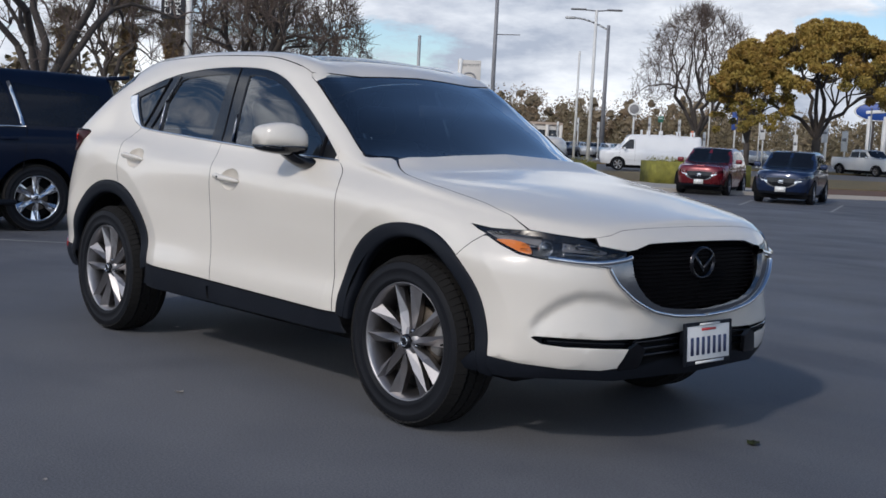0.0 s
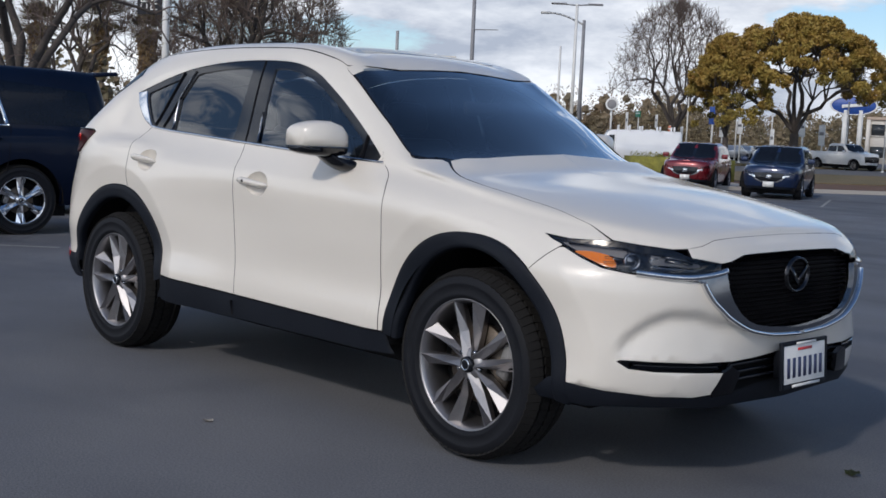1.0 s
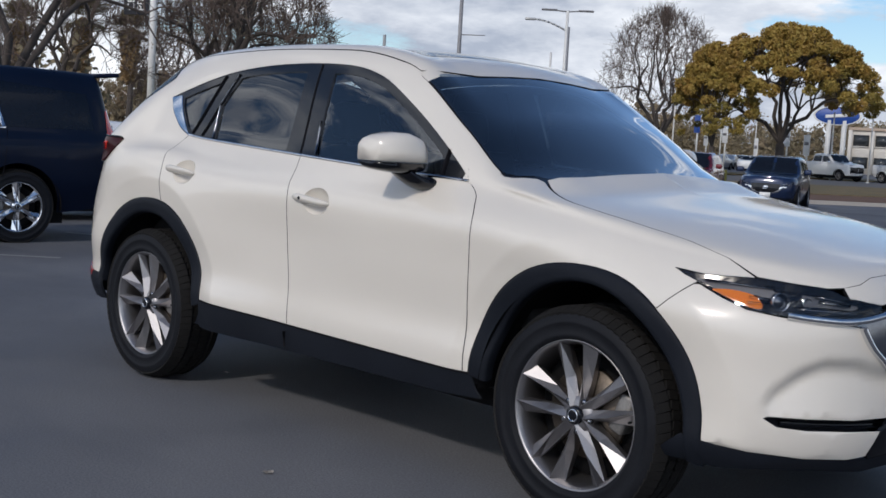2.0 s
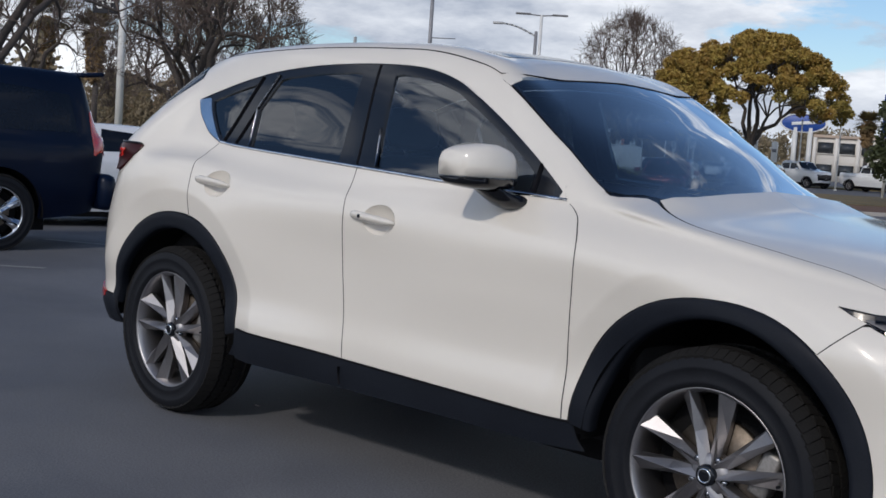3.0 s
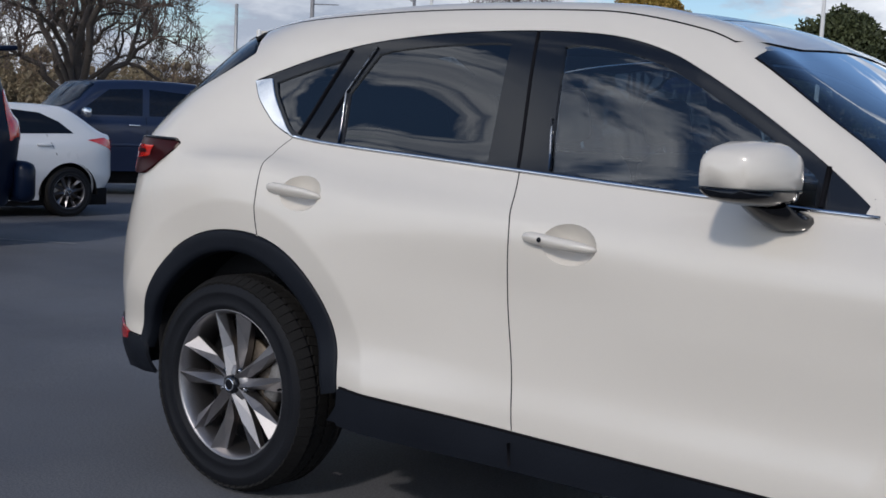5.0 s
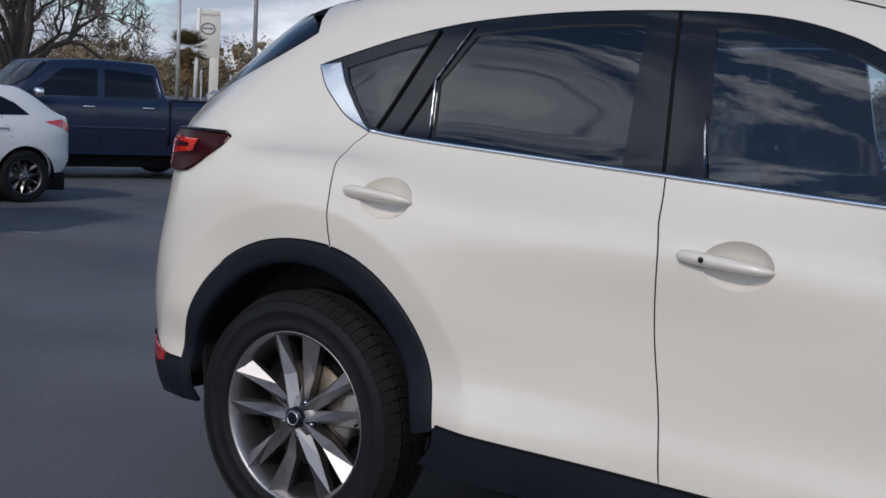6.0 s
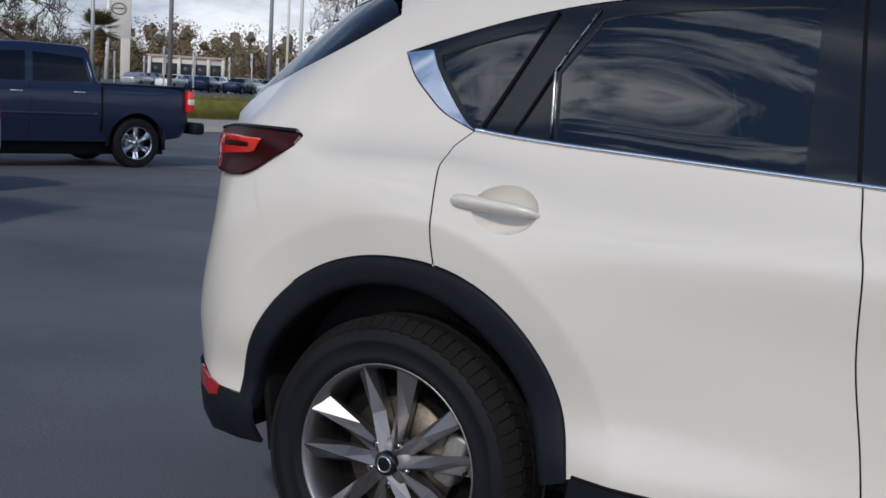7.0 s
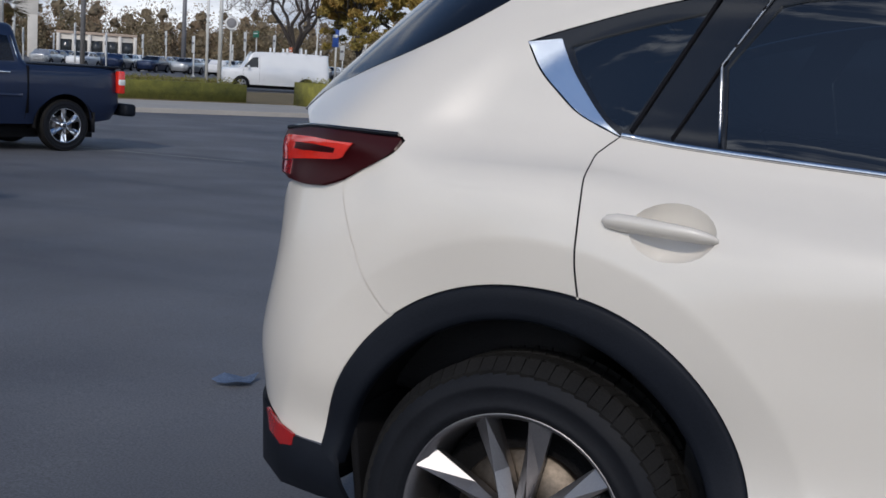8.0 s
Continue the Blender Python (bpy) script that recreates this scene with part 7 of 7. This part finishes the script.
def banner_sign(x, y, h, w, bh, material, label, heading, post=pole_white, r=.05, group="small signs along the street"):
    root = pole("street_sign", x, y, h, r, post, label, "sign", r * .9, group)
    a = math.radians(-heading)
    part("sign_board", box_bm((w, .04, bh), Matrix.Rotation(a, 4, "Z") @ pose(0, -.07, h - bh / 2 - .05), .006), material, root)
    part("sign_marks", box_bm((w * .7, .02, bh * .16), Matrix.Rotation(a, 4, "Z") @ pose(0, -.10, h - bh * .45)), sign_white if material is not sign_white else pole_dark, root)
    return root


banner_sign(-52.6, 82.2, 4.7, 1.1, 1.5, sign_blue, "blue sign with white bars on a pale post", 32, r=.08)
banner_sign(-63.8, 86.8, 4.3, 1.6, .55, sign_green, "green street-name sign with plain bars", 36, r=.06)
banner_sign(-24.4, 60.7, 5.9, .85, 2.4, sign_blue, "blue and white banner on a pale pole", 22, r=.08)
banner_sign(-58.5, 84.5, 3.0, .7, .7, sign_orange, "red sign on a thin post", 35)
board = banner_sign(-41.5, 58.5, 2.3, 1.9, 1.4, sign_white, "white and blue roadside board with an orange print", 36, r=.05)
part("print", box_bm((.5, .02, 1.1), Matrix.Rotation(math.radians(-36), 4, "Z") @ pose(-.55, -.10, 1.55)), sign_orange, board)
part("print", box_bm((.75, .02, .7), Matrix.Rotation(math.radians(-36), 4, "Z") @ pose(.5, -.10, 1.75)), sign_blue, board)
rng = random.Random(9)
for k in range(16):
    a = math.radians(-45.5 + 1.28 * k + rng.uniform(-.4, .4))
    d = rng.uniform(95, 125)
    banner_sign(-.5 + d * math.sin(a), -3.1 + d * math.cos(a), rng.uniform(3.0, 4.2), rng.uniform(.6, .9), rng.uniform(1.2, 1.9), sign_white, "white banner sign on a white post", -math.degrees(a), r=.07)
for k in range(9):
    a = math.radians(-33 + 1.9 * k + rng.uniform(-.5, .5))
    d = rng.uniform(85, 120)
    pole("slim_pole", .5 + d * math.sin(a), -3.5 + d * math.cos(a), rng.uniform(4.0, 6.5), .06, pole_white, "slim pale pole by the street", "pole", .05, "slim poles")
round_sign = banner_sign(-60.5, 78.5, 5.2, .2, .2, sign_white, "round white and blue badge on a pale pole", 37, r=.09)
o = part("disc", lathe([(0, -.06), (.52, -.06), (.56, -.02), (.56, .04), (0, .04)], 28), pole_dark, round_sign)
o.matrix_basis = Matrix.Rotation(math.radians(37), 4, "Z") @ pose(0, -.14, 4.55)
o = part("disc_ring", lathe([(.40, -.09), (.44, -.11), (.52, -.11), (.55, -.07)], 28), sign_white, round_sign)
o.matrix_basis = Matrix.Rotation(math.radians(37), 4, "Z") @ pose(0, -.14, 4.55)


# ---- far buildings ----
def building(x, y, heading, length, depth, height, storeys, bays, label, wall, seed):
    """A low commercial building; heading: the way its long face looks."""
    root = thing("building", pose(x, y, gz(x, y) - .1, 0, 0, -heading), label, "building")
    part("wall", box_bm((length, depth, height), pose(0, depth / 2, height / 2)), wall, root)
    part("roof", box_bm((length + .5, depth + .5, .35), pose(0, depth / 2, height + .17), .03), roof_tan, root)
    sh = height / storeys
    for s in range(storeys):
        for b in range(bays):
            bw = length / bays
            m = pose(-length / 2 + bw * (b + .5), -.03, sh * (s + .55))
            win = part("window", box_bm((bw * .72, .10, sh * .5), m), window_dark, root)
            part("sill", box_bm((bw * .78, .22, .10), m @ pose(0, -.02, -sh * .27)), wall, win)
    for b in range(bays + 1):
        part("pilaster", box_bm((.45, .4, height), pose(-length / 2 + length / bays * b, -.1, height / 2)), wall, root)
    return root


building(-56.5, 134.5, -24, 15, 10, 5.3, 2, 6, "two-storey white office building with a tan roof edge", wall_white, 1)
building(-115.0, 122.5, -43, 10, 8, 3.8, 1, 5, "low white dealership building", wall_white, 2)
building(20.0, -75.0, 10, 46, 16, 6.5, 2, 12, "two-storey white dealership behind the lane", wall_white, 3)
building(-62.0, -40.0, 60, 30, 14, 5.5, 1, 8, "low white workshop building", wall_white, 4)
double_lamp(6.0, -17.0, 8.2, 85, "white twin-arm car park lamp with flat dark heads")
double_lamp(-16.0, -26.0, 8.2, 85, "white twin-arm car park lamp with flat dark heads")

# ---- litter on the asphalt ----
leaf_litter = mat("dry_leaf", (.48, .44, .40), .8, 0, .3, 20, 80)
rag_blue = mat("blue_rag", (.20, .27, .40), .85, 0, .3, 12, 90, bump=.4)


def litter(x, y, size, seed, name="dead_leaf", label="small curled dry leaf on the asphalt", material=None):
    rng = random.Random(seed)
    bm = bmesh.new()
    n = 9
    ring = [bm.verts.new((size * math.cos(2 * math.pi * k / n) * rng.uniform(.6, 1.2), size * .6 * math.sin(2 * math.pi * k / n) * rng.uniform(.6, 1.2), rng.uniform(.0, .35) * size)) for k in range(n)]
    c = bm.verts.new((0, 0, size * .12))
    for k in range(n):
        bm.faces.new((ring[k], ring[(k + 1) % n], c))
    bmesh.ops.solidify(bm, geom=bm.faces[:], thickness=size * .08)
    ob = part(name, bm, material or leaf_litter, None, label, False)
    ob.matrix_world = pose(x, y, gz(x, y) + .004, 0, 0, rng.uniform(0, 360))
    return tagged(ob, label, "litter", "litter on the asphalt")


litter(.345, -1.38, .028, 1)
litter(-1.2, -.50, .022, 2)
litter(-3.27, .80, .11, 4, "crumpled_rag", "crumpled pale blue rag on the asphalt", rag_blue)
litter(2.39, .20, .045, 5, "dead_leaf", "dark curled dead leaf on the asphalt", leaf_dark)
litter(1.30, -2.455, .014, 6)
